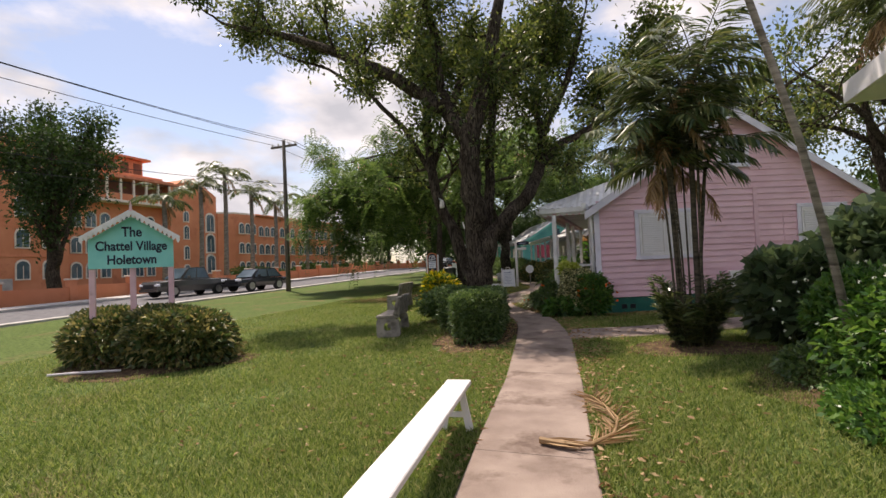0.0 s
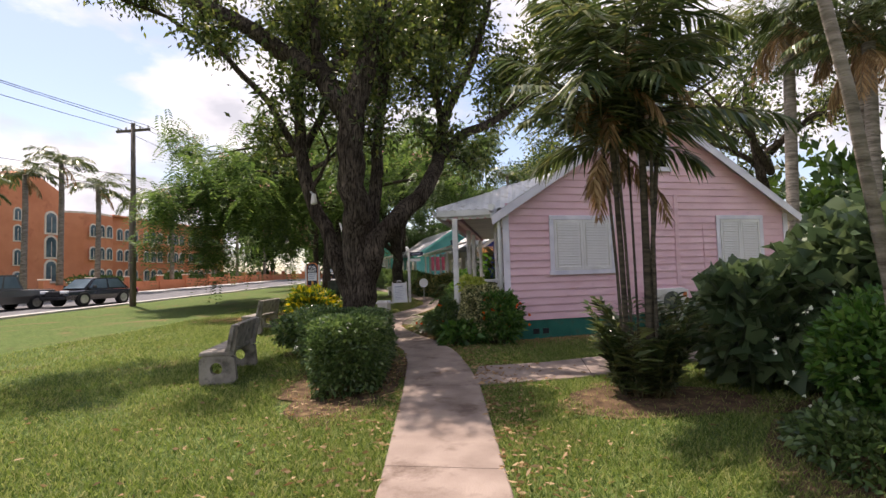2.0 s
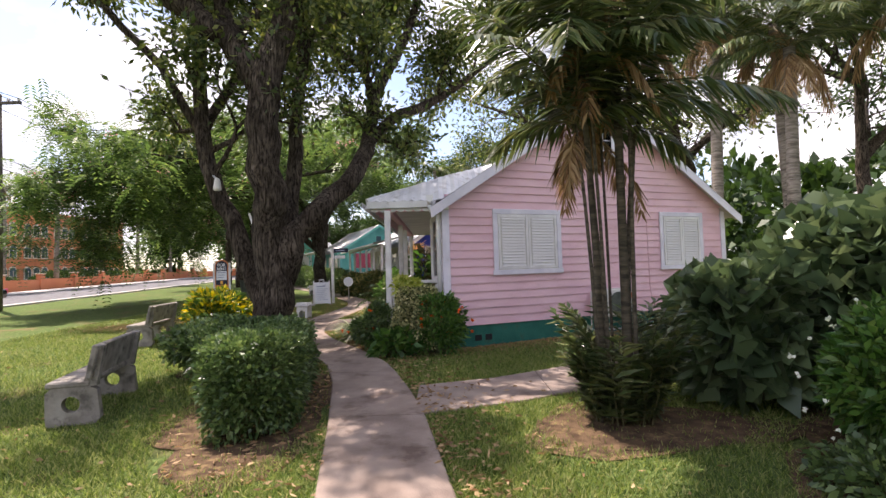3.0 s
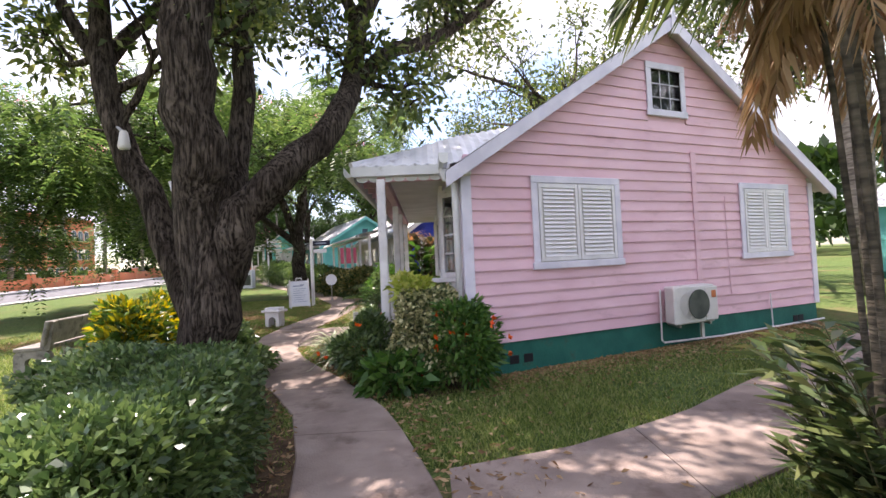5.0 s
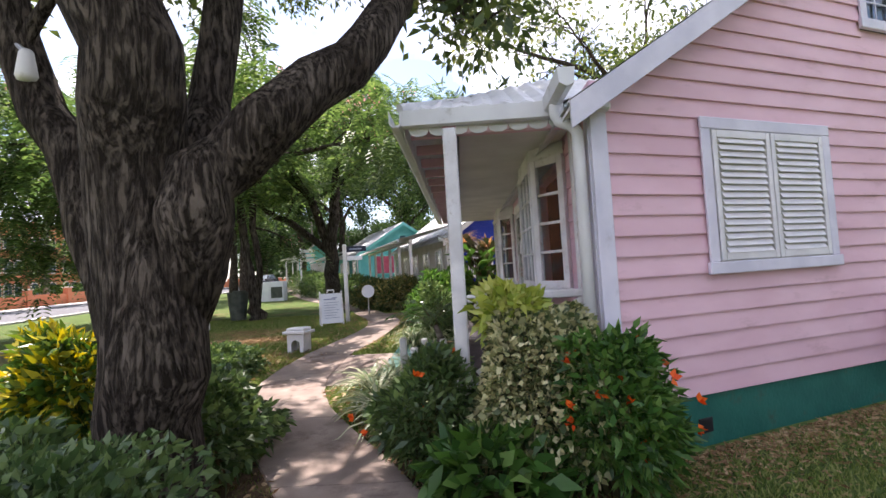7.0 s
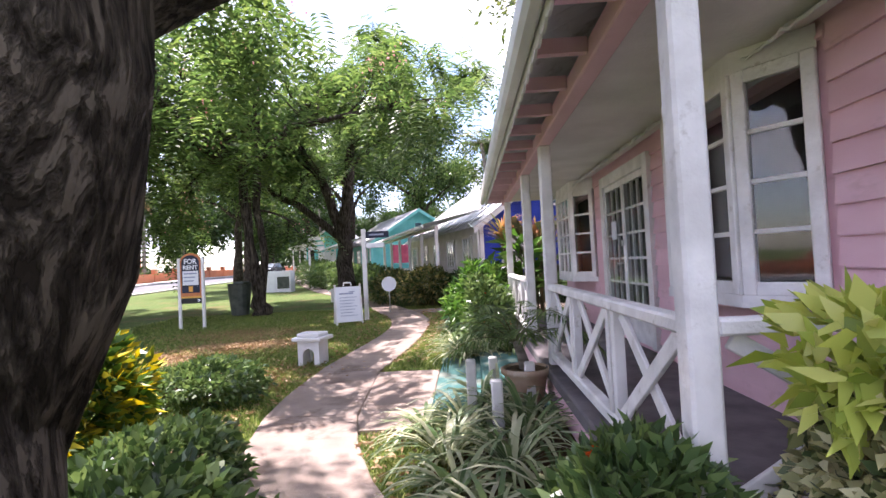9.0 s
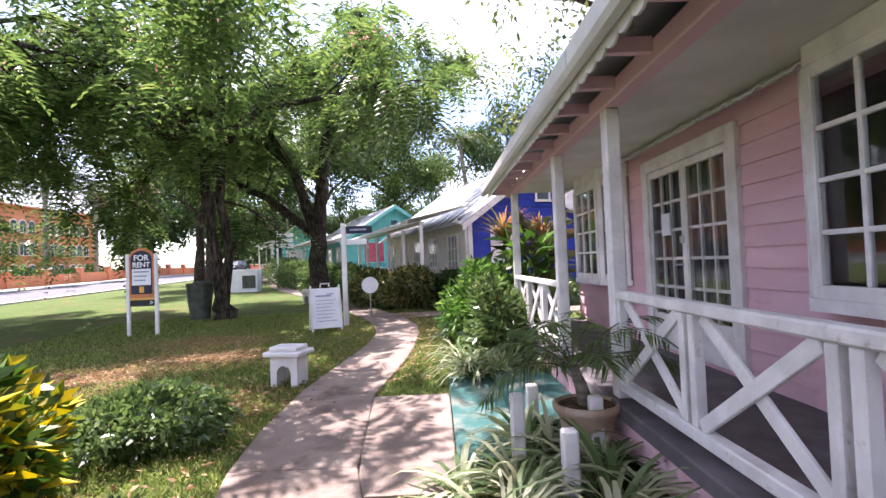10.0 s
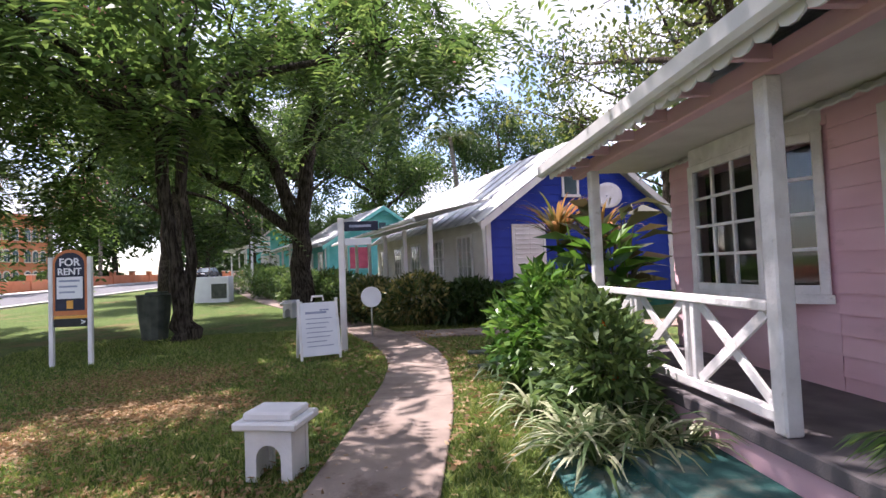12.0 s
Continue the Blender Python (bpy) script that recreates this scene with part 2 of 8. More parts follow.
# the orange render darkened, as shade inside recesses and openings
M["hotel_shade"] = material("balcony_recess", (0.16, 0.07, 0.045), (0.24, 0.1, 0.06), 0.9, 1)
M["terracotta"] = material("roof_tiles", (0.5, 0.16, 0.09), (0.62, 0.24, 0.14), 0.9, 2, bump=0.5, bump_scale=12)
M["clay"] = material("clay_pot", (0.36, 0.24, 0.16), (0.5, 0.36, 0.26), 0.85, 6, bump=0.3, stain=(0.55, 0.46, 0.38), stain_at=0.6, stain_scale=5)
M["pole_wood"] = material("utility_pole_wood", (0.07, 0.06, 0.05), (0.15, 0.13, 0.11), 0.95, 4, stretch=(3, 3, 0.4), bump=0.5)
M["car_grey"] = material("grey_car_paint", (0.11, 0.105, 0.1), (0.13, 0.125, 0.12), 0.25, 2, metal=0.5, bump=0, gloss=0.6)
M["car_black"] = material("black_car_paint", (0.015, 0.015, 0.017), (0.02, 0.02, 0.022), 0.2, 2, bump=0, gloss=0.6)
M["rubber"] = material("rubber", (0.015, 0.015, 0.015), (0.03, 0.03, 0.03), 0.9, 8)
M["plastic_grey"] = material("light_grey_casing", (0.6, 0.58, 0.54), (0.7, 0.68, 0.64), 0.5, 4, bump=0.05, stain=(0.45, 0.4, 0.35), stain_at=0.66, stain_scale=4)
M["bin"] = material("grey_green_bin", (0.05, 0.06, 0.05), (0.1, 0.11, 0.09), 0.7, 5)
M["white_board"] = material("white_board", (0.72, 0.73, 0.78), (0.8, 0.81, 0.85), 0.5, 3, bump=0.03)
M["faint_ink"] = material("blue_grey_ink", (0.25, 0.28, 0.4), (0.35, 0.38, 0.5), 0.6, 5, bump=0)
M["amber"] = material("amber_board_paint", (0.7, 0.3, 0.05), (0.8, 0.4, 0.08), 0.5, 4, bump=0)
M["rust_orange"] = material("sign_edge_paint", (0.5, 0.16, 0.06), (0.6, 0.22, 0.09), 0.6, 4, bump=0)
M["hose"] = material("white_pipe", (0.62, 0.58, 0.58), (0.74, 0.7, 0.7), 0.5, 4, bump=0.05)

M["leaf_tree"] = leaf_material("tree_leaf", [(0.03, 0.052, 0.014), (0.055, 0.085, 0.024), (0.1, 0.14, 0.038), (0.18, 0.2, 0.06)], 0.4, 0.4)
M["leaf_feather"] = leaf_material("feathery_leaf", [(0.032, 0.066, 0.02), (0.055, 0.105, 0.03), (0.09, 0.155, 0.045), (0.15, 0.215, 0.065)], 0.42, 0.42)
M["leaf_dark"] = leaf_material("dark_leaf", [(0.018, 0.04, 0.01), (0.03, 0.065, 0.015), (0.05, 0.09, 0.02)], 0.5, 0.25)
M["leaf_palm"] = leaf_material("palm_leaflet", [(0.035, 0.06, 0.024), (0.06, 0.095, 0.034), (0.1, 0.14, 0.05), (0.17, 0.18, 0.07)], 0.32, 0.25)
M["leaf_hedge"] = leaf_material("hedge_leaf", [(0.035, 0.07, 0.024), (0.08, 0.14, 0.045), (0.16, 0.23, 0.08)], 0.3, 0.3, 0.45)
M["leaf_croton"] = leaf_material("croton_leaf", [(0.03, 0.08, 0.015), (0.05, 0.11, 0.02), (0.1, 0.17, 0.025), (0.4, 0.34, 0.03), (0.6, 0.5, 0.04)], 0.35, 0.25)
M["leaf_mixed"] = leaf_material("variegated_leaf", [(0.03, 0.06, 0.018), (0.06, 0.1, 0.03), (0.14, 0.14, 0.05), (0.38, 0.33, 0.13)], 0.35, 0.25)
M["leaf_shrub"] = leaf_material("shrub_leaf", [(0.03, 0.08, 0.02), (0.05, 0.13, 0.025), (0.09, 0.2, 0.04), (0.16, 0.26, 0.07)], 0.3, 0.3)
M["leaf_broad"] = leaf_material("broad_leaf", [(0.048, 0.082, 0.042), (0.085, 0.135, 0.06), (0.145, 0.195, 0.092)], 0.3, 0.2, 0.5)
M["leaf_bronze"] = leaf_material("bronze_leaf", [(0.03, 0.03, 0.016), (0.05, 0.055, 0.025), (0.09, 0.07, 0.035)], 0.3, 0.15, 0.5)
M["leaf_strap"] = leaf_material("strap_leaf", [(0.06, 0.11, 0.035), (0.11, 0.17, 0.06), (0.35, 0.38, 0.22), (0.5, 0.5, 0.34)], 0.4, 0.25)
M["leaf_cream"] = leaf_material("cream_edged_leaf", [(0.05, 0.08, 0.03), (0.12, 0.15, 0.055), (0.3, 0.3, 0.14), (0.55, 0.52, 0.27), (0.72, 0.69, 0.42)], 0.4, 0.25)
M["leaf_lemon"] = leaf_material("lemon_leaf", [(0.22, 0.3, 0.05), (0.42, 0.48, 0.1), (0.55, 0.56, 0.18)], 0.35, 0.3)
M["leaf_dry"] = leaf_material("dry_leaf", [(0.2, 0.12, 0.06), (0.34, 0.22, 0.11), (0.48, 0.34, 0.19)], 0.7, 0.2)
M["leaf_red"] = leaf_material("reddish_leaf", [(0.1, 0.14, 0.04), (0.3, 0.22, 0.08), (0.5, 0.25, 0.12)], 0.4, 0.25)
M["petal_orange"] = leaf_material("orange_petal", [(0.75, 0.1, 0.015), (0.85, 0.2, 0.03)], 0.5, 0.3)
M["petal_pink"] = leaf_material("pink_petal", [(0.75, 0.3, 0.32), (0.85, 0.45, 0.45)], 0.5, 0.3)
M["petal_white"] = leaf_material("white_petal", [(0.75, 0.78, 0.65), (0.85, 0.85, 0.78)], 0.5, 0.3)
M["blade"] = leaf_material("grass_blade", [(0.05, 0.09, 0.022), (0.12, 0.18, 0.045), (0.2, 0.26, 0.075), (0.34, 0.34, 0.15)], 0.6, 0.4, 0.15)


# ---- building blocks ----
def gz(y):
    """Height of the ground, which rises gently along y."""
    return 0.0212 * max(-40.0, min(70.0, y))


def gza(y):
    return 0.0212 * np.clip(y, -40.0, 70.0)


class Geo:
    """Vertices and faces of one mesh."""

    def __init__(self):
        self.v, self.f = [], []

    def add(self, verts, faces, m=None):
        k = len(self.v)
        self.v += [tuple(m @ Vector(p)) for p in verts] if m else [tuple(p) for p in verts]
        self.f += [tuple(i + k for i in f) for f in faces]
        return self

    def box(self, x0, x1, y0, y1, z0, z1, b=0.004, m=None):
        c = ((x0 + x1) / 2, (y0 + y1) / 2, (z0 + z1) / 2)
        h = ((x1 - x0) / 2, (y1 - y0) / 2, (z1 - z0) / 2)
        b = min(b, 0.45 * min(h))
        verts, idx = [], {}
        for sx in (-1, 1):
            for sy in (-1, 1):
                for sz in (-1, 1):
                    s = (sx, sy, sz)
                    for a in range(3):
                        idx[s, a] = len(verts)
                        verts.append(tuple(c[i] + s[i] * (h[i] - (0 if i == a else b)) for i in range(3)))
        faces = []
        for a in range(3):
            o1, o2 = [i for i in range(3) if i != a]
            for sg in (-1, 1):
                ring = []
                for p, q in ((-1, -1), (1, -1), (1, 1), (-1, 1)):
                    s = [0, 0, 0]
                    s[a], s[o1], s[o2] = sg, p, q
                    ring.append(idx[tuple(s), a])
                faces.append(ring)
            for p in (-1, 1):
                for q in (-1, 1):
                    s0, s1 = [0, 0, 0], [0, 0, 0]
                    s0[o1] = s1[o1] = p
                    s0[o2] = s1[o2] = q
                    s0[a], s1[a] = -1, 1
                    faces.append([idx[tuple(s0), o1], idx[tuple(s1), o1], idx[tuple(s1), o2], idx[tuple(s0), o2]])
        for s in {k[0] for k in idx}:
            faces.append([idx[s, 0], idx[s, 1], idx[s, 2]])
        cv = Vector(c)
        good = []
        for f in faces:
            p = [Vector(verts[i]) for i in f]
            nrm = (p[1] - p[0]).cross(p[2] - p[0])
            good.append(f if nrm.dot(sum(p, Vector()) / len(p) - cv) > 0 else f[::-1])
        return self.add(verts, good, m)

    def tube(self, pts, radii, seg=8, caps=True, lump=0.0, rng=None):
        pts = [Vector(p) for p in pts]
        if not hasattr(radii, "__len__"):
            radii = [radii] * len(pts)
        verts, faces = [], []
        side = None
        for i, p in enumerate(pts):
            d = (pts[min(i + 1, len(pts) - 1)] - pts[max(i - 1, 0)]).normalized()
            if side is None:
                side = d.orthogonal().normalized()
            side = (side - d * side.dot(d)).normalized()
            up = d.cross(side)
            for k in range(seg):
                a = 2 * math.pi * k / seg
                r = radii[i] * (1 + (rng.uniform(-lump, lump) if rng else 0))
                verts.append(p + side * (r * math.cos(a)) + up * (r * math.sin(a)))
        for i in range(len(pts) - 1):
            for k in range(seg):
                a, b = i * seg + k, i * seg + (k + 1) % seg
                faces.append((a, b, b + seg, a + seg))
        if caps:
            faces.append(tuple(range(seg))[::-1])
            faces.append(tuple(range((len(pts) - 1) * seg, len(pts) * seg)))
        return self.add(verts, faces)

    def prism(self, outline, axis, a, b, m=None):
        """An outline of two coordinates, pushed along an axis (0 x, 1 y, 2 z) from a to b."""
        n = len(outline)

        def put(p, v):
            q = list(p)
            q.insert(axis, v)
            return q
        verts = [put(p, a) for p in outline] + [put(p, b) for p in outline]
        faces = [tuple(range(n)), tuple(range(n, 2 * n))[::-1]] + [((i + 1) % n, i, n + i, n + (i + 1) % n) for i in range(n)]
        return self.add(verts, faces, m)

    def lathe(self, profile, centre=(0, 0, 0), seg=16):
        """profile: rows of (radius, z)."""
        verts, faces = [], []
        for r, z in profile:
            for k in range(seg):
                a = 2 * math.pi * k / seg
                verts.append((centre[0] + r * math.cos(a), centre[1] + r * math.sin(a), centre[2] + z))
        for i in range(len(profile) - 1):
            for k in range(seg):
                a, b = i * seg + k, i * seg + (k + 1) % seg
                faces.append((a, b, b + seg, a + seg))
        faces.append(tuple(range(seg))[::-1])
        faces.append(tuple(range((len(profile) - 1) * seg, len(profile) * seg)))
        return self.add(verts, faces)

    def mesh(self, name, mat, smooth=False, fix=False):
        me = bpy.data.meshes.new(name)
        me.from_pydata(self.v, [], self.f)
        me.materials.append(mat)
        if fix:
            b = bmesh.new()
            b.from_mesh(me)
            bmesh.ops.recalc_face_normals(b, faces=b.faces)
            b.to_mesh(me)
            b.free()
        if smooth:
            me.polygons.foreach_set("use_smooth", [True] * len(me.polygons))
        me.update()
        return me


ORG = {}


def thing(name, at, label, category, group="", kind=""):
    """The top of a thing: an Empty at its base."""
    ob = new(name)
    ob.location = at
    ob.empty_display_size = 0.2
    ORG[ob.name] = Vector(at)
    return tagged(ob, label, category, group, kind)


def part(name, geo, mat, parent, label="", smooth=False, fix=False):
    """One mesh under a thing or a part; the geometry is given in the world's metres."""
    me = geo if isinstance(geo, bpy.types.Mesh) else geo.mesh(name, mat, smooth, fix)
    o = ORG[parent.name]
    me.transform(Matrix.Translation(-o))
    ob = new(name, me)
    ob.parent = parent
    ORG[ob.name] = o
    return tagged(ob, label)


def piece(name, me, parent, at, rot=None):
    """A repeat that shares its mesh with others; at is its place in the world."""
    ob = new(name, me)
    ob.parent = parent
    ob.location = Vector(at) - ORG[parent.name]
    if rot:
        ob.rotation_euler = rot
    return ob


def structure(name, geo, mat, label, category, smooth=False, fix=False):
    ob = new(name, geo.mesh(name, mat, smooth, fix))
    return tagged(ob, label, category, kind="structure")


def array_mesh(name, verts, faces, mat):
    """A mesh from arrays: verts (n, 3), faces (m, k)."""
    me = bpy.data.meshes.new(name)
    n, k = faces.shape
    me.vertices.add(len(verts))
    me.vertices.foreach_set("co", np.asarray(verts, dtype=np.float32).ravel())
    me.loops.add(n * k)
    me.loops.foreach_set("vertex_index", faces.astype(np.int32).ravel())
    me.polygons.add(n)
    me.polygons.foreach_set("loop_start", np.arange(0, n * k, k, dtype=np.int32))
    me.update(calc_edges=True)
    me.materials.append(mat)
    return me


class Leaves:
    """Many small leaves, each a folded blade of four corners."""

    def __init__(self):
        self.v = []

    def add(self, base, way, length, width, rng, fold=0.25, wide_at=0.45, droop=0.0):
        n = len(base)
        way = way / np.maximum(np.linalg.norm(way, axis=1, keepdims=True), 1e-6)
        other = rng.normal(size=(n, 3))
        side = np.cross(way, other)
        side /= np.maximum(np.linalg.norm(side, axis=1, keepdims=True), 1e-6)
        nrm = np.cross(side, way)
        self.raw(base, way, side, nrm, length, width, fold, wide_at, droop)

    def raw(self, base, way, side, nrm, length, width, fold=0.25, wide_at=0.45, droop=0.0):
        n = len(base)
        L = np.broadcast_to(np.asarray(length, float), (n,))[:, None]
        W = np.broadcast_to(np.asarray(width, float), (n,))[:, None]
        mid = base + way * L * wide_at
        tip = base + way * L
        tip[:, 2] -= droop * L[:, 0]
        a = mid + side * W / 2 + nrm * W * fold
        b = mid - side * W / 2 + nrm * W * fold
        self.v.append(np.stack([base, a, tip, b], axis=1))

    def mesh(self, name, mat):
        v = np.concatenate(self.v).reshape(-1, 3)
        f = np.arange(len(v)).reshape(-1, 4)
        return array_mesh(name, v, f, mat)


def blob_points(rng, n, centre, radii, lumps=0.18, shell=0.55, flat=0.0):
    """Points in the outer part of an uneven rounded mass, with the ways out of it."""
    d = rng.normal(size=(n, 3))
    d /= np.linalg.norm(d, axis=1, keepdims=True)
    d[:, 2] = np.where(d[:, 2] < -0.75, -d[:, 2], d[:, 2])
    k = rng.normal(size=(7, 3)) * 2.6
    ph = rng.uniform(0, 6, 7)
    lump = 1 + lumps * np.sin(d @ k.T + ph).sum(axis=1) / 2.2
    if flat:
        mx = np.max(np.abs(d), axis=1)
        lump *= (1 - flat) + flat / mx * 0.85
    r = (shell + (1 - shell) * rng.uniform(0, 1, n) ** 0.5) * lump
    return np.asarray(centre) + d * r[:, None] * np.asarray(radii), d


def bush(name, at, radii, mat, label, rng, n=6000, length=0.09, width=0.045, lumps=0.18, flat=0.0, lift=0.9, category="bush", group="", extra=()):
    """A bush on the ground: stems, a crown of leaves, and extra leaves or flowers as (name, material, n, length, width)."""
    at = Vector(at)
    ob = thing(name, at, label, category, group)
    g = Geo()
    for _ in range(9):
        a, s = rng.uniform(0, 6.28), rng.uniform(0.2, 0.65)
        top = at + Vector((math.cos(a) * radii[0] * s, math.sin(a) * radii[1] * s, radii[2] * rng.uniform(0.9, 1.4)))
        root = at + Vector((math.cos(a) * radii[0] * 0.25, math.sin(a) * radii[1] * 0.25, -0.05))
        g.tube([root, (root + top) / 2 + Vector((rng.uniform(-.05, .05), rng.uniform(-.05, .05), 0.05)), top], [0.02, 0.014, 0.006], 6)
    part("stem", g, M["stem"], ob, smooth=True)
    c = (at.x, at.y, at.z + radii[2] * lift)
    lv = Leaves()
    p, d = blob_points(rng, n, c, radii, lumps, 0.45, flat)
    p[:, 2] = np.maximum(p[:, 2], at.z + 0.03)
    lv.add(p, d + rng.normal(size=p.shape) * 0.7 + np.array([0, 0, 0.25]), rng.uniform(0.65, 1.25, n) * length, rng.uniform(0.7, 1.2, n) * width, rng, droop=0.15)
    part("crown", lv.mesh("crown", mat), mat, ob)
    for nm, mt, k, ln, wd in extra:
        lv = Leaves()
        p, d = blob_points(rng, k, c, np.asarray(radii) * 1.03, lumps, 0.93, flat)
        keep = p[:, 2] > at.z + radii[2] * 0.35
        p, d = p[keep], d[keep]
        for _ in range(4):
            lv.add(p, d + rng.normal(size=p.shape) * 0.8, ln, wd, rng)
        part(nm, lv.mesh(nm, mt), mt, ob)
    return ob


def frond(lv, g, root, way, length, rng, droop=0.5, n=34, leaf=0.42, width=0.035, hang=0.35, rad=0.012):
    """One feather palm leaf: a bent midrib with two rows of narrow leaflets."""
    root, way = Vector(root), Vector(way).normalized()
    flat = Vector((way.x, way.y, 0))
    flat = flat.normalized() if flat.length > 1e-3 else Vector((1, 0, 0))
    pts, d, p = [root.copy()], way.copy(), root.copy()
    for i in range(8):
        p = p + d * (length / 8)
        pts.append(p.copy())
        d = (d + Vector((0, 0, -droop * 0.28 * (0.4 + i / 6)))).normalized()
    g.tube(pts, [rad * (1 - 0.09 * i) for i in range(9)], 5)
    arr = np.array([tuple(q) for q in pts])
    s = np.linspace(0.1, 0.99, n)
    idx = np.minimum((s * 8).astype(int), 7)
    fr = (s * 8 - idx)[:, None]
    base = arr[idx] * (1 - fr) + arr[idx + 1] * fr
    tan = arr[idx + 1] - arr[idx]
    tan /= np.linalg.norm(tan, axis=1, keepdims=True)
    side = np.cross(tan, np.array([0, 0, 1.0]))
    side /= np.maximum(np.linalg.norm(side, axis=1, keepdims=True), 1e-3)
    prof = np.sin(np.pi * (0.12 + 0.82 * s)) ** 0.6
    for sg in (-1, 1):
        w = side * sg * 0.85 + tan * (0.55 + 0.5 * s[:, None]) + np.array([0, 0, -hang]) + rng.normal(size=base.shape) * 0.12
        w /= np.linalg.norm(w, axis=1, keepdims=True)
        ax = np.cross(w, np.array([0, 0, 1.0]) + rng.normal(size=base.shape) * 0.3)
        ax /= np.linalg.norm(ax, axis=1, keepdims=True)
        lv.raw(base, w, ax, np.cross(ax, w), leaf * prof * rng.uniform(0.8, 1.15, n), width, 0.2, 0.35, 0.18)


def grow(g, tips, p, d, length, r, depth, rng, spread=0.7, lift=0.12, seg=6, kids=3):
    """A branch with its twigs; its ends go into tips."""
    p, d = Vector(p), Vector(d).normalized()
    pts, rad = [p.copy()], [r]
    for i in range(4):
        d = (d + Vector(rng.normal(size=3)) * 0.16 + Vector((0, 0, lift * 0.5))).normalized()
        p = p + d * (length / 4)
        pts.append(p.copy())
        rad.append(r * (1 - 0.13 * (i + 1)))
    g.tube(pts, rad, seg if depth > 1 else 4, caps=False)
    if depth <= 1:
        tips.append((np.array(pts[2]), np.array(d)))
    if depth <= 0:
        tips.append((np.array(p), np.array(d)))
        return
    for k in range(kids):
        q = pts[4] if k == 0 else pts[2 + k % 3]
        nd = (d + Vector(rng.normal(size=3)) * spread + Vector((0, 0, lift))).normalized()
        grow(g, tips, q, nd, length * rng.uniform(0.6, 0.8), r * 0.55, depth - 1, rng, spread, lift, seg, kids)


def clusters(lv, tips, per, spread, length, width, rng, droop=0.1, lift=0.1):
    """Leaves round every twig end."""
    c = np.repeat(np.array([t[0] for t in tips]), per, axis=0)
    o = rng.normal(size=c.shape) * spread
    lv.add(c + o, o / spread * 0.6 + rng.normal(size=c.shape) * 0.6 + np.array([0, 0, lift]), rng.uniform(0.6, 1.3, len(c)) * length,
           rng.uniform(0.7, 1.2, len(c)) * width, rng, droop=droop)


def sprays(lv, tips, per, reach, rng, leaf=0.07, n=9, hang=0.5, width=0.022):
    """Feathery leaves: short midribs at every twig end with pairs of leaflets, hanging a little."""
    c = np.repeat(np.array([t[0] for t in tips]), per, axis=0)
    c = c + rng.normal(size=c.shape) * 0.22
    d = rng.normal(size=c.shape) * np.array([1, 1, 0.45]) + np.array([0, 0, -hang * 0.4])
    d /= np.linalg.norm(d, axis=1, keepdims=True)
    side = np.cross(d, np.array([0, 0, 1.0]))
    side /= np.maximum(np.linalg.norm(side, axis=1, keepdims=True), 1e-3)
    nrm = np.cross(side, d)
    for i in range(n):
        s = (i + 0.5) / n
        b = c + d * reach * s
        b[:, 2] -= hang * reach * s * s
        L = leaf * (0.6 + 0.7 * math.sin(math.pi * min(0.95, s + 0.1)))
        for sg in (-1, 1):
            w = side * sg + d * 0.5
            w = w / np.linalg.norm(w, axis=1, keepdims=True)
            lv.raw(b, w, np.cross(nrm, w), nrm, L * rng.uniform(0.85, 1.15, len(b)), width, 0.1, 0.5, 0.15)


def word(name, text, size, m, mat, parent, depth=0.004, bold=0.0):
    """Raised lettering in the built-in letterform, as a mesh under its thing; m is its pose in the world."""
    cu = bpy.data.curves.new(name, "FONT")
    cu.body, cu.size, cu.extrude, cu.align_x, cu.align_y, cu.offset = text, size, depth, "CENTER", "CENTER", bold
    tmp = bpy.data.objects.new(name, cu)
    scene.collection.objects.link(tmp)
    me = bpy.data.meshes.new_from_object(tmp.evaluated_get(bpy.context.evaluated_depsgraph_get()))
    bpy.data.objects.remove(tmp)
    me.transform(m)
    me.materials.clear()
    me.materials.append(mat)
    return part(name, me, mat, parent)


# ---- ground, paths and road ----
def ground_sheet():
    xs = np.unique(np.concatenate([np.linspace(-900, -60, 15), np.linspace(-60, 20, 81), np.linspace(20, 900, 16)]))
    ys = np.unique(np.concatenate([np.linspace(-900, -40, 15), np.linspace(-40, 70, 111), np.linspace(70, 1500, 16)]))
    X, Y = np.meshgrid(xs, ys)
    near = np.exp(-((X + 3) / 40) ** 2 - ((Y - 15) / 50) ** 2)
    Z = gza(Y) - 0.02 + near * 0.012 * np.sin(X * 1.7 + 0.6 * np.sin(Y)) * np.cos(Y * 1.3)
    v = np.stack([X, Y, Z], axis=-1).reshape(-1, 3)
    nx, ny = len(xs), len(ys)
    i = np.arange(nx * ny).reshape(ny, nx)
    f = np.stack([i[:-1, :-1], i[:-1, 1:], i[1:, 1:], i[1:, :-1]], axis=-1).reshape(-1, 4)
    me = array_mesh("ground", v, f, M["lawn"])
    me.polygons.foreach_set("use_smooth", [True] * len(me.polygons))
    return tagged(new("ground", me), "green mown lawn with dry brown patches", "lawn", kind="structure")


ground_sheet()


def bend(rows, y):
    """Piecewise smooth value at y from rows of (y, value)."""
    ys, vs = [r[0] for r in rows], [r[1] for r in rows]
    return float(np.interp(y, ys, vs))


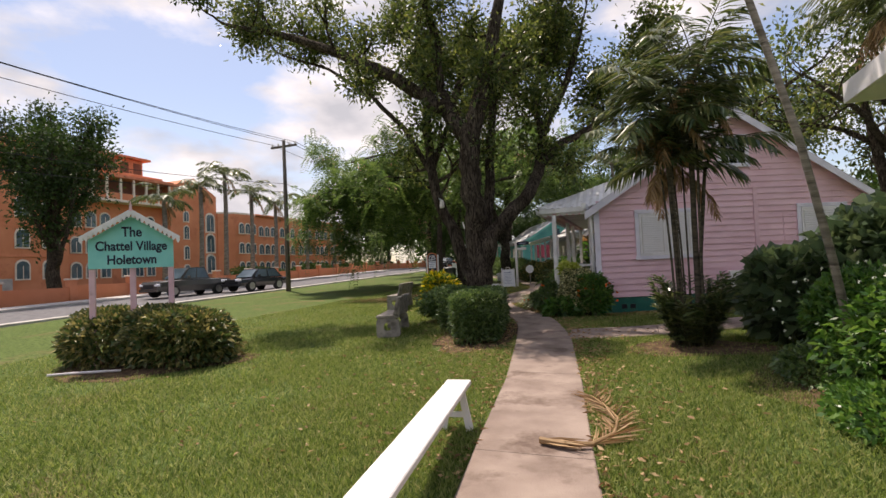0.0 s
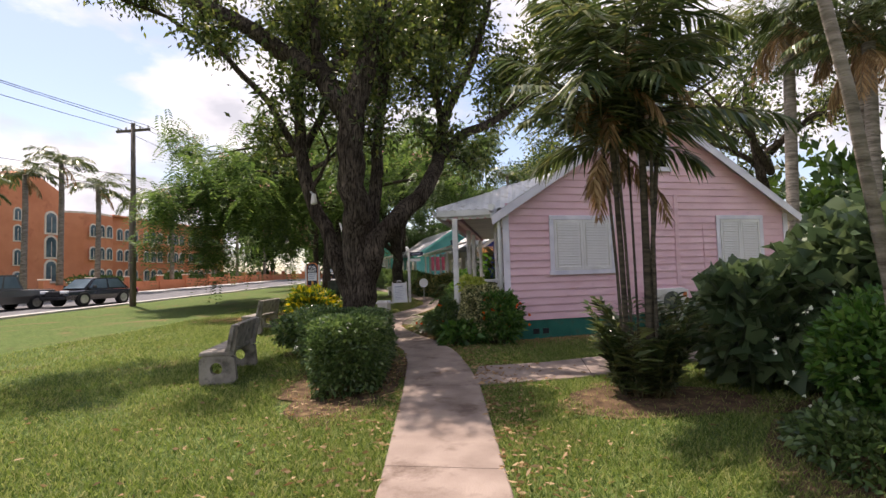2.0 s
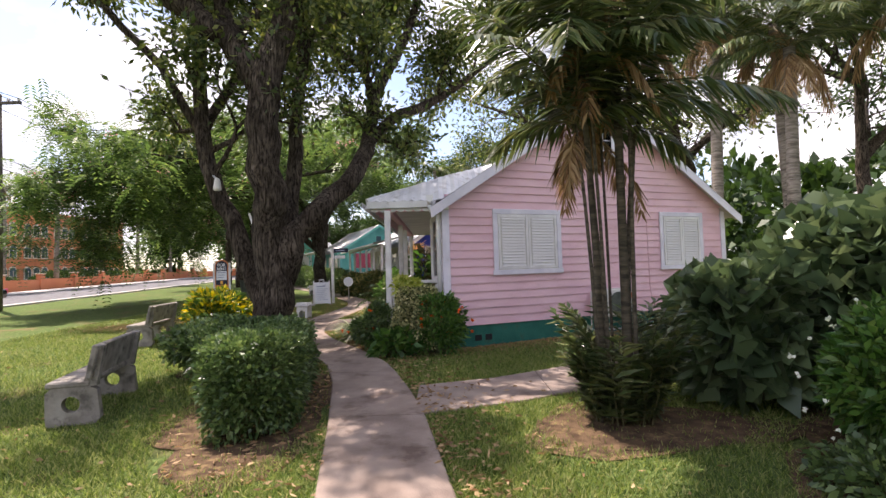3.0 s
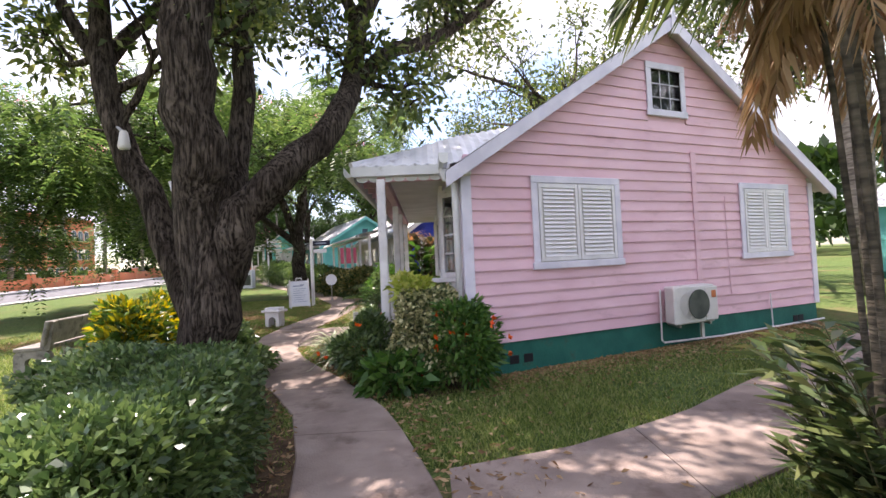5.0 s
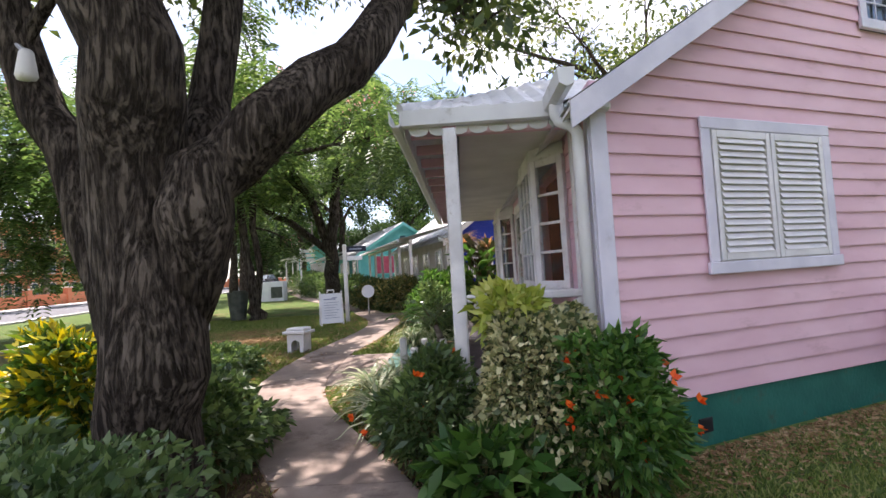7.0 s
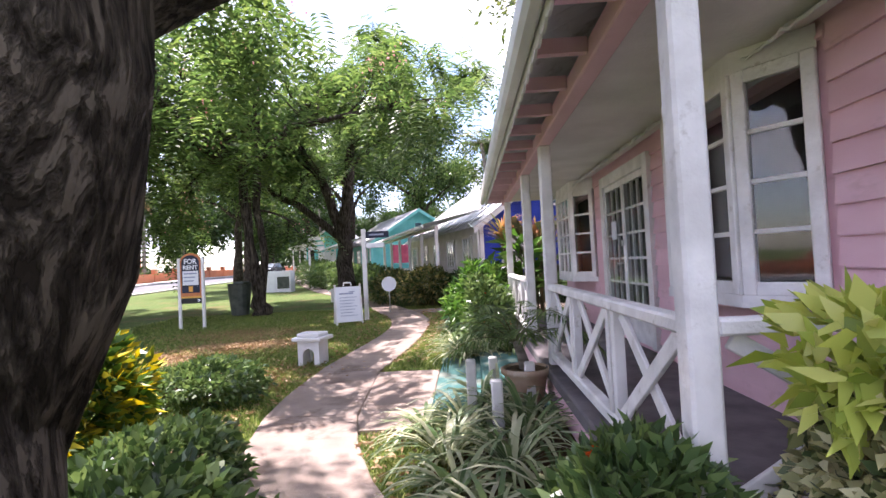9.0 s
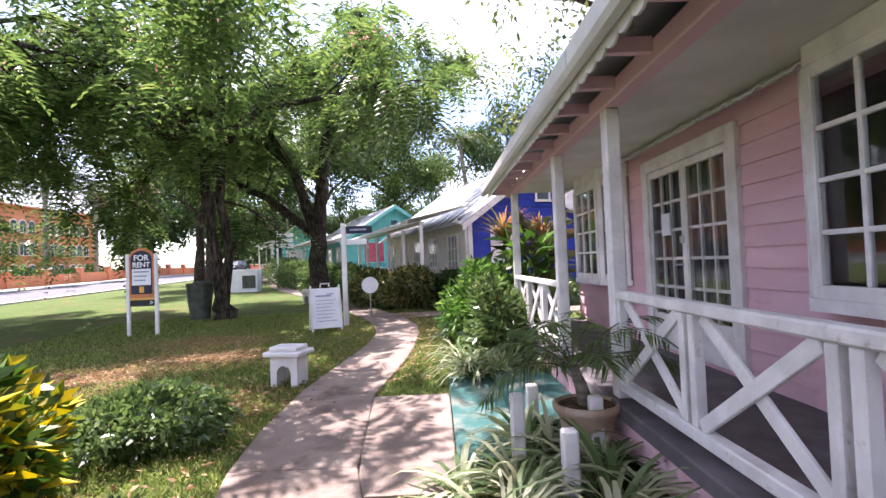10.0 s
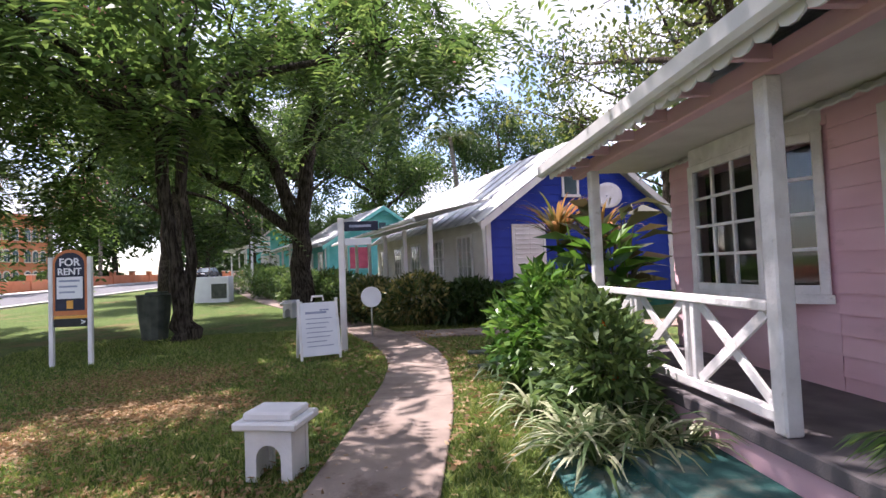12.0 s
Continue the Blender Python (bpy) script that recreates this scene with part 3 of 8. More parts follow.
LEFT = [(-4, 1.05), (0, 0.6), (2.8, 0.19), (4, 0.03), (6, -0.21), (8.6, -0.64), (10.5, -1.0), (11.6, -1.32), (12.5, -1.78), (13.2, -2.22), (14.2, -2.72), (15.1, -3.1), (16.0, -3.28), (16.8, -3.34), (18.2, -3.3), (19.4, -3.14), (20.9, -2.96), (21.9, -2.93), (22.8, -3.05), (23.7, -3.29), (25.5, -4.0), (26.8, -4.34), (30, -5.9), (34, -8.1), (38, -10), (45, -13), (60, -19)]
RIGHT = [(-4, 2.0), (0, 1.55), (3, 1.14), (4, 1.0), (5.9, 0.76), (9, 0.3), (10, 0.08), (11, -0.18), (11.7, -0.4), (13, -1.05), (13.8, -1.52), (14.6, -1.95), (15.3, -2.2), (16.0, -2.36), (17.8, -2.46), (19.4, -2.24), (20.3, -2.16), (22, -2.1), (23, -2.2), (24, -2.46), (25.2, -2.95), (26.3, -3.4), (27.8, -4.3), (31, -5.6), (37, -8.9), (42, -10.4), (60, -18)]


SIDE_NEAR = [(0.2, 8.95), (1.4, 9.32), (2.5, 9.85), (3.4, 10.5), (5.5, 12.0), (11, 15.9)]      # (x, y) of the side path
SIDE_FAR = [(0.2, 10.15), (1.2, 10.43), (2.4, 11.05), (3.4, 11.8), (5.2, 13.05), (11, 17.1)]


def slab(x_of, y0, y1, steps, top=0.012, down=0.09):
    """A slab of path between the two edges, with a chamfered rim."""
    g = Geo()
    ys = [y0 + (y1 - y0) * i / steps for i in range(steps + 1)]
    verts, faces = [], []
    for y in ys:
        a, b = x_of(y)
        z = gz(y)
        verts += [(a, y, z - down), (a, y, z + top - 0.008), (a + 0.012, y, z + top), (b - 0.012, y, z + top), (b, y, z + top - 0.008), (b, y, z - down)]
    for i in range(steps):
        for k in range(5):
            a = i * 6 + k
            faces.append((a, a + 6, a + 7, a + 1))
    faces += [(0, 1, 2, 3, 4, 5), tuple(steps * 6 + k for k in (5, 4, 3, 2, 1, 0))]
    return g.add(verts, faces)


def build_path():
    ob = thing("garden_path", (-2.0, 10, gz(10)), "narrow worn concrete garden path of cast slabs", "path", kind="structure")
    ys = [-4, -1.4, 0.9, 3.6, 6.3, 8.93, 11.0, 12.6, 14.2, 16.0, 17.85, 20.2, 23.4, 25.6, 28, 31, 34.5, 38, 43, 49, 60]
    for a, b in zip(ys, ys[1:]):
        part("slab", slab(lambda y: (bend(LEFT, y), bend(RIGHT, y)), a + 0.004, b - 0.004, 8), M["concrete"], ob, fix=True)
    # side paths and the landing before the porch
    part("slab", slab(lambda y: (bend(RIGHT, y) + 0.006, -1.66), 15.55, 17.72, 6, 0.016), M["concrete"], ob, fix=True)
    part("slab", slab(lambda y: (bend(RIGHT, y) + 0.006, 3.0), 24.2, 25.1, 4), M["concrete"], ob, fix=True)
    for x0, x1 in ((0.2, 1.8), (1.81, 3.6), (3.61, 5.6), (5.61, 8.0), (8.01, 11.0)):
        g = Geo()
        n = 5
        verts, faces = [], []
        for i in range(n + 1):
            x = x0 + (x1 - x0) * i / n
            y0, y1 = bend(SIDE_NEAR, x), bend(SIDE_FAR, x)
            verts += [(x, y0, gz(y0) - 0.08), (x, y0, gz(y0) + 0.002), (x, y0 + 0.012, gz(y0) + 0.01), (x, y1 - 0.012, gz(y1) + 0.01), (x, y1, gz(y1) + 0.002), (x, y1, gz(y1) - 0.08)]
        for i in range(n):
            for k in range(5):
                q = i * 6 + k
                faces.append((q, q + 1, q + 7, q + 6))
        faces += [(0, 1, 2, 3, 4, 5), tuple(n * 6 + k for k in (5, 4, 3, 2, 1, 0))]
        part("slab", g.add(verts, faces), M["concrete"], ob, fix=True)
    pad = thing("porch_landing", (-0.85, 16.8, gz(17)), "worn green painted concrete landing before the porch", "landing", kind="structure")
    part("slab", slab(lambda y: (-1.65, -0.5), 16.0, 18.4, 2, 0.03), M["deck_green"], pad, fix=True)


build_path()


def soil_patch(name, rows, label, top=0.006):
    """A bare bed: an uneven outline of (x, y, rx, ry)."""
    g = Geo()
    rng = np.random.default_rng(len(rows) * 7 + int(abs(rows[0][0]) * 10))
    for x, y, rx, ry in rows:
        n = 28
        ring = []
        for k in range(n):
            a = 2 * math.pi * k / n
            r = 1 + 0.18 * math.sin(3 * a + x) + rng.uniform(-0.08, 0.08)
            px, py = x + rx * r * math.cos(a), y + ry * r * math.sin(a)
            ring.append((px, py, gz(py) - 0.004))
        g.add([(x, y, gz(y) + top)] + ring, [(0, k + 1, (k + 1) % n + 1) for k in range(n)])
        top += 0.004
    return structure(name, g, M["soil"], label, "soil bed", smooth=True)


soil_patch("soil_bed_hedge", [(-1.5, 9.3, 0.85, 1.9), (-2.4, 11.9, 1.0, 1.4)], "brown soil and dry leaves under the hedge")
soil_patch("soil_bed_house", [(-0.1, 12.9, 1.1, 0.75), (-0.95, 14.3, 0.6, 1.3)], "brown soil bed before the pink house")
soil_patch("soil_bed_palms", [(2.4, 8.4, 1.2, 0.75), (4.3, 6.4, 1.45, 2.2)], "dark leaf-strewn soil under the palms")
soil_patch("soil_bed_sign", [(-6.9, 6.2, 1.9, 1.2)], "bare soil under the sign hedge")
soil_patch("soil_bed_porch", [(-0.95, 19.6, 0.6, 1.7)], "soil bed beside the porch landing")


def road_x(y, off):
    return -19.3 + off - 0.06 * (y - 20)


def strip(name, o0, o1, y0, y1, mat, label, category, top, thick=0.12, steps=40):
    g = Geo()
    verts, faces = [], []
    for i in range(steps + 1):
        y = y0 + (y1 - y0) * i / steps
        a, b, z = road_x(y, o0), road_x(y, o1), gz(y)
        verts += [(a, y, z + top - thick), (a, y, z + top), (b, y, z + top), (b, y, z + top - thick)]
    for i in range(steps):
        for k in range(3):
            q = i * 4 + k
            faces.append((q, q + 4, q + 5, q + 1))
    g.add(verts, faces)
    return structure(name, g, mat, label, category, fix=False)


strip("road", -7.8, -0.55, -60, 260, M["asphalt"], "grey asphalt road", "road", 0.01)
strip("pavement", -10.2, -7.8, -60, 260, M["pavement"], "pale concrete pavement along the far kerb", "pavement", 0.13, 0.25)
strip("kerb", -0.55, 0, -60, 260, M["pavement"], "pale concrete kerb between lawn and road", "kerb", 0.06, 0.2)
strip("road_line", -0.95, -0.83, -60, 260, M["white_line"], "white road edge line", "road marking", 0.014, 0.003)


# ---- the pink house ----
HX0, HX1, HY0, HY1 = 0.6, 7.35, 12.7, 20.75
PLINTH, EAVE, RIDGE, RX = 0.65, 2.9, 5.25, 4.02
SKEW = 0.43         # the gable is not square to the porch front
SLOPE = (RIDGE - EAVE) / (RX - HX0)


def roof_z(x):
    return RIDGE - abs(x - RX) * SLOPE


def frame_parts(ob, mat, axis, plane, u0, u1, z0, z1, w=0.09, proud=0.03, names=("frame_rail", "frame_stile"), out=-1):
    """A four-sided frame on a wall: axis 'y' means the wall runs along x at y = plane."""
    def bar(nm, a, b, c, d, p):
        lo, hi = sorted((plane, plane + out * p))
        g = Geo()
        g.box(a, b, lo, hi, c, d, 0.006) if axis == "y" else g.box(lo, hi, a, b, c, d, 0.006)
        part(nm, g, mat, ob)
    bar(names[0], u0 - w, u1 + w, z1, z1 + w, proud + 0.003)
    bar(names[0], u0 - w - 0.02, u1 + w + 0.02, z0 - w, z0, proud + 0.02)
    bar(names[1], u0 - w, u0, z0, z1, proud)
    bar(names[1], u1, u1 + w, z0, z1, proud)


SLAT = Geo().box(-0.26, 0.26, -0.029, 0.029, -0.004, 0.004, 0.003).mesh("slat", M["white"])


def shutter_window(house, axis, plane, u0, u1, z0, z1, out=-1, slats=17, mat="lilac"):
    """A window closed by two louvred leaves in a wide frame."""
    wob = part("shutter_window", Geo().box(u0, u1, min(plane, plane + out * 0.012), max(plane, plane + out * 0.012), z0, z1), M["plastic_grey"], house, "pale louvred shutters in a lilac frame")
    frame_parts(wob, M[mat], axis, plane, u0, u1, z0, z1, 0.095, 0.035, out=out)
    mid = (u0 + u1) / 2
    for a, b in ((u0 + 0.01, mid - 0.005), (mid + 0.005, u1 - 0.01)):
        for c, d in ((a, a + 0.045), (b - 0.045, b)):
            part("stile", Geo().box(c, d, plane + out * 0.045, plane + out * 0.013, z0 + 0.01, z1 - 0.01), M["white"], wob)
        for c, d in ((z0 + 0.01, z0 + 0.07), (z1 - 0.07, z1 - 0.01)):
            part("rail", Geo().box(a + 0.045, b - 0.045, plane + out * 0.045, plane + out * 0.013, c, d), M["white"], wob)
        for k in range(slats):
            z = z0 + 0.09 + (z1 - z0 - 0.18) * k / (slats - 1)
            s = piece("slat", SLAT, wob, ((a + b) / 2, plane + out * 0.032, z), (radians(58), 0, 0))
            s.scale = ((b - a - 0.09) / 0.52, 1, 1)
    return wob


def glazed(house, name, label, plane, y0, y1, z0, z1, cols, rows, out=-1, frame_mat="old_white", bar=0.028, low=0.0, mid_post=False, depth=0.05):
    """A many-paned window or door leaf in a wall along y at x = plane, with real panes."""
    mt = M[frame_mat]
    lo, hi = sorted((plane + out * 0.0, plane + out * depth))
    ob = part(name, Geo().box(lo, hi, y0, y0 + 0.06, z0, z1), mt, house, label)
    part("stile", Geo().box(lo, hi, y1 - 0.06, y1, z0, z1), mt, ob)
    part("top_rail", Geo().box(lo, hi, y0 + 0.06, y1 - 0.06, z1 - 0.07, z1), mt, ob)
    part("bottom_rail", Geo().box(lo, hi, y0 + 0.06, y1 - 0.06, z0, z0 + 0.07 + low), mt, ob)
    a0, a1, b0, b1 = y0 + 0.06, y1 - 0.06, z0 + 0.07 + low, z1 - 0.07
    for c in range(1, cols):
        y = a0 + (a1 - a0) * c / cols
        part("glazing_bar", Geo().box(lo + 0.008, hi - 0.008, y - bar / 2, y + bar / 2, b0, b1), mt, ob)
    for r in range(1, rows):
        z = b0 + (b1 - b0) * r / rows
        part("glazing_bar", Geo().box(lo + 0.011, hi - 0.011, a0, a1, z - bar / 2, z + bar / 2), mt, ob)
    pm = Geo().box(-0.002, 0.002, -(a1 - a0) / cols / 2, (a1 - a0) / cols / 2, -(b1 - b0) / rows / 2, (b1 - b0) / rows / 2, 0.0005).mesh("pane", M["glass"])
    for c in range(cols):
        for r in range(rows):
            p = piece("pane", pm, ob, ((lo + hi) / 2, a0 + (a1 - a0) * (c + 0.5) / cols, b0 + (b1 - b0) * (r + 0.5) / rows))
            p.visible_shadow = False
    return ob


def bay_window(house, ya, yb, yc, yd, z0, z1, out=0.25):
    """A canted bay on the porch wall: a many-paned front between two narrow slanting sides, on a closed sill box."""
    x0, x1 = HX0 + 0.01, HX0 - out
    plan = [(x0, ya), (x1, yb), (x1, yc), (x0, yd)]
    mt = M["old_white"]
    bay = part("bay_window", Geo().prism([(x0, ya - 0.02), (x1 - 0.03, yb - 0.02), (x1 - 0.03, yc + 0.02), (x0, yd + 0.02)], 2, z0 - 0.1, z0 - 0.03), mt, house, "weathered white canted bay window", fix=True)
    # added dark liner over the sill, so the bay looks unlit inside
    part("reveal", Geo().prism([(HX0 + 0.28, ya + 0.08), (x0, ya + 0.08), (x1 + 0.04, yb + 0.06), (x1 + 0.04, yc - 0.06), (x0, yd - 0.08), (HX0 + 0.28, yd - 0.08)], 2, z0 - 0.028, z0 + 0.004), M["room_shade"], bay, fix=True)
    part("bay_head", Geo().prism([(x0, ya), (x1 - 0.01, yb), (x1 - 0.01, yc), (x0, yd)], 2, z1 + 0.05, 2.895), mt, bay, fix=True)
    for (p, q), cols in zip(zip(plan, plan[1:]), (1, 3, 1)):
        u = Vector((q[0] - p[0], q[1] - p[1], 0))
        w = u.length
        u.normalize()
        m = Matrix(((u.x, -u.y, 0, p[0]), (u.y, u.x, 0, p[1]), (0, 0, 1, 0), (0, 0, 0, 1)))
        lo, hi = z0 - 0.03, z1 + 0.05
        for a, b in ((0.004, 0.075), (w - 0.075, w - 0.004)):
            part("stile", Geo().box(a, b, -0.03, 0.03, lo, hi, 0.006, m), mt, bay)
        for a, b in ((lo, lo + 0.075), (hi - 0.075, hi)):
            part("rail", Geo().box(0.075, w - 0.075, -0.027, 0.027, a, b, 0.005, m), mt, bay)
        a0, a1, b0, b1 = 0.075, w - 0.075, lo + 0.075, hi - 0.075
        for c in range(1, cols):
            v = a0 + (a1 - a0) * c / cols
            part("glazing_bar", Geo().box(v - 0.014, v + 0.014, -0.018, 0.018, b0, b1, 0.004, m), mt, bay)
        for r in range(1, 4):
            v = b0 + (b1 - b0) * r / 4
            part("glazing_bar", Geo().box(a0, a1, -0.015, 0.015, v - 0.014, v + 0.014, 0.004, m), mt, bay)
        for c in range(cols):
            for r in range(4):
                pane = part("pane", Geo().box(a0 + (a1 - a0) * c / cols, a0 + (a1 - a0) * (c + 1) / cols, -0.002, 0.002, b0 + (b1 - b0) * r / 4, b0 + (b1 - b0) * (r + 1) / 4, 0.0005, m), M["glass"], bay)
                pane.visible_shadow = False
    return bay


def wall_cells(u0, u1, z0, z1, holes):
    """Splits a wall into boxes round its openings (u0, u1, z0, z1)."""
    us = sorted({u0, u1, *[h[0] for h in holes], *[h[1] for h in holes]})
    out = []
    for a, b in zip(us, us[1:]):
        cuts = sorted((h[2], h[3]) for h in holes if h[0] <= a + 1e-6 and h[1] >= b - 1e-6)
        z = z0
        for c, d in cuts:
            if c > z + 1e-4:
                out.append((a, b, z, c))
            z = d
        if z1 > z + 1e-4:
            out.append((a, b, z, z1))
    return out


def plank(axis, plane, u0, u1, z0, z1, out, proud=0.016, cut=None):
    """A lapped board: thin at its top, thick at its foot. cut: roof heights limit its ends."""
    lo, hi = 0.004, proud
    prof = [(0, z0), (out * hi, z0), (out * hi, z0 + 0.012), (out * lo, z1), (0, z1)]
    g = Geo()
    va = [(plane + p, z) for p, z in prof]
    n = len(va)
    ends = []
    for end in (0, 1):
        for p, z in va:
            u = (u0, u1)[end]
            if cut:
                u = max(u, cut(z)[0]) if end == 0 else min(u, cut(z)[1])
            ends.append((u, p, z) if axis == "y" else (p, u, z))
    faces = [tuple(range(n)), tuple(range(n, 2 * n))[::-1]] + [((i + 1) % n, i, n + i, n + (i + 1) % n) for i in range(n)]
    return g.add(ends, faces)


def pink_house():
    h = thing("chattel_house", (3.9, 17.4, gz(12.7)), "pink weatherboarded chattel house with green plinth and white porch", "house")
    rng = random.Random(4)
    # plinth and wall cores
    for q in ((HX0 + 0.02, HX1 - 0.02, HY0 + 0.03, HY0 + 0.18), (HX0 + 0.02, HX1 - 0.02, HY1 - 0.18, HY1 - 0.03), (HX0 + 0.03, HX0 + 0.18, HY0 + 0.18, HY1 - 0.18), (HX1 - 0.18, HX1 - 0.03, HY0 + 0.18, HY1 - 0.18)):
        part("plinth", Geo().box(*q, -0.1, PLINTH), M["green"], h, "dark green painted plinth")
    # no holes in the plinth: black blocks stand for the vents' inner shade
    for x in (1.12, 1.32, 6.65, 6.8):
        v = part("vent_block", Geo().box(x, x + 0.13, HY0 + 0.015, HY0 + 0.03, 0.36, 0.47), M["black"], h, "black block in place of a shaded vent opening")
    # front gable: core with the window openings, then boards
    attic = (3.6, 4.36, 3.84, 4.66)
    g = Geo()
    g.prism([(HX0 + 0.05, PLINTH), (HX1 - 0.05, PLINTH), (HX1 - 0.05, 3.7), (HX0 + 0.05, 3.7)][:2] + [(HX1 - 0.05, EAVE), (HX0 + 0.05, EAVE)], 1, HY0 + 0.03, HY0 + 0.15)
    for a, b, c, d in wall_cells(HX0 + 0.05, HX1 - 0.05, EAVE, RIDGE, [attic]):
        lim = lambda z: (RX - (RIDGE - 0.03 - z) / SLOPE, RX + (RIDGE - 0.03 - z) / SLOPE)
        k = 14
        for i in range(k):
            z0, z1 = c + (d - c) * i / k, c + (d - c) * (i + 1) / k
            l, r = max(a, lim(z0)[0]), min(b, lim(z0)[1])
            l1, r1 = max(a, lim(z1)[0]), min(b, lim(z1)[1])
            if r > l and r1 > l1:
                g.add([(l, HY0 + 0.03, z0), (r, HY0 + 0.03, z0), (r1, HY0 + 0.03, z1), (l1, HY0 + 0.03, z1), (l, HY0 + 0.15, z0), (r, HY0 + 0.15, z0), (r1, HY0 + 0.15, z1), (l1, HY0 + 0.15, z1)],
                      [(0, 1, 2, 3), (7, 6, 5, 4), (3, 2, 6, 7), (0, 4, 5, 1), (0, 3, 7, 4), (1, 5, 6, 2)])
    part("wall", g, M["pink"], h)
    step = 0.155
    z = PLINTH
    lim = lambda z: (RX - (RIDGE - 0.02 - z) / SLOPE, RX + (RIDGE - 0.02 - z) / SLOPE) if z > EAVE else (HX0, HX1)
    while z < RIDGE - 0.1:
        spans = [(HX0 + 0.1, HX1 - 0.1)] if z < EAVE else [(HX0 - 0.5, HX1 + 0.5)]
        if z + step > attic[2] and z < attic[3]:
            spans = [(HX0, attic[0]), (attic[1], HX1)]
        for a, b in spans:
            part("board", plank("y", HY0 + 0.03, a, b, z, min(z + step + 0.012, RIDGE - 0.05), -1, 0.03 + rng.uniform(-0.002, 0.002), lambda q: (max(a, lim(q)[0]), min(b, lim(q)[1]))), M["pink"], h, fix=True)
        z += step
    # corner boards and the cover strip
    for a, b in ((HX0 - 0.03, HX0 + 0.1), (HX1 - 0.1, HX1 + 0.03)):
        part("corner_board", Geo().box(a, b, HY0 - 0.02, HY0 + 0.05, PLINTH, EAVE - 0.02), M["lilac"], h, "pale lilac corner board")
    part("corner_board", Geo().box(HX0 - 0.035, HX0 + 0.02, HY0 + 0.052, HY0 + 0.16, PLINTH, EAVE + 0.1), M["lilac"], h, "pale lilac corner board")
    part("cover_strip", Geo().box(4.4, 4.5, HY0 - 0.018, HY0 + 0.004, 1.25, 3.32), M["pink"], h)
    part("wire", Geo().tube([(5.1, HY0 - 0.008, 2.6), (5.12, HY0 - 0.008, 1.2), (5.14, HY0 - 0.008, 0.98), (5.4, HY0 - 0.008, 0.95), (6.9, HY0 - 0.008, 0.98)], 0.009, 6), M["pink"], h)
    part("drain_pipe", Geo().tube([(3.6, HY0 - 0.05, 1.15), (3.58, HY0 - 0.06, 0.4), (3.62, HY0 - 0.08, 0.36), (4.8, HY0 - 0.08, 0.33), (7.4, HY0 - 0.08, 0.36)], 0.016, 8), M["hose"], h, "thin white drain pipe")
    part("drain_pipe", Geo().tube([(6.02, HY0 - 0.05, 0.92), (6.02, HY0 - 0.07, 0.36)], 0.014, 8), M["hose"], h)
    # louvred windows and the attic light
    shutter_window(h, "y", HY0 + 0.0, 1.63, 2.88, 1.66, 2.73)
    shutter_window(h, "y", HY0 + 0.0, 5.54, 6.59, 1.64, 2.74)
    # near-black backing: the attic's darkness is in its colour
    a = part("attic_window", Geo().box(attic[0], attic[1], HY0 + 0.1, HY0 + 0.14, attic[2], attic[3]), M["room_shade"], h, "small attic window in a lilac frame over a near-black backing")
    frame_parts(a, M["lilac"], "y", HY0 + 0.005, attic[0] + 0.09, attic[1] - 0.09, attic[2] + 0.09, attic[3] - 0.09, 0.1, 0.03)
    x0, x1, z0, z1 = attic[0] + 0.09, attic[1] - 0.09, attic[2] + 0.09, attic[3] - 0.09
    part("pane", Geo().box(x0, x1, HY0 + 0.05, HY0 + 0.055, z0, z1, 0.001), M["glass"], a)
    for k in (1, 2):
        part("window_bar", Geo().tube([(x0 + (x1 - x0) * k / 3, HY0 + 0.03, z0), (x0 + (x1 - x0) * k / 3, HY0 + 0.03, z1)], 0.008, 6), M["lilac"], a)
        part("window_bar", Geo().tube([(x0, HY0 + 0.03, z0 + (z1 - z0) * k / 3), (x1, HY0 + 0.03, z0 + (z1 - z0) * k / 3)], 0.008, 6), M["lilac"], a)
    # roof sheets, bargeboards, finial
    OV = 0.28
    for sg in (-1, 1):
        end = HX0 - 0.22 if sg < 0 else HX1 + 0.4
        wid = 0.76
        y = HY0 - OV
        while y < HY1 + OV - 0.05:
            y2 = min(y + wid, HY1 + OV)
            g = Geo()
            k = 12
            verts, faces = [], []
            for i in range(k + 1):
                yy = y + (y2 - y) * i / k
                rip = 0.010 if i % 2 else 0.0
                if i in (3, 9):
                    rip = 0.026
                verts += [(RX, yy, RIDGE + 0.07 + rip), (end, yy, roof_z(end) + 0.07 + rip), (end, yy, roof_z(end) + 0.055 + rip), (RX, yy, RIDGE + 0.055 + rip)]
            for i in range(k):
                for j in range(4):
                    q = i * 4
                    faces.append((q + j, q + (j + 1) % 4, q + 4 + (j + 1) % 4, q + 4 + j))
            part("roof_sheet", g.add(verts, faces), M["roof"], h, fix=True)
            y = y2 - 0.01
        g = Geo()
        d = Vector((end - RX, 0, roof_z(end) - RIDGE))
        g.add([(RX, HY0 - OV, RIDGE + 0.06), (end, HY0 - OV, roof_z(end) + 0.06), (end, HY0 - OV, roof_z(end) - 0.13), (RX, HY0 - OV, RIDGE - 0.13),
               (RX, HY0 - OV + 0.03, RIDGE + 0.06), (end, HY0 - OV + 0.03, roof_z(end) + 0.06), (end, HY0 - OV + 0.03, roof_z(end) - 0.13), (RX, HY0 - OV + 0.03, RIDGE - 0.13)],
              [(0, 1, 2, 3), (7, 6, 5, 4), (0, 4, 5, 1), (3, 2, 6, 7), (1, 5, 6, 2), (0, 3, 7, 4)])
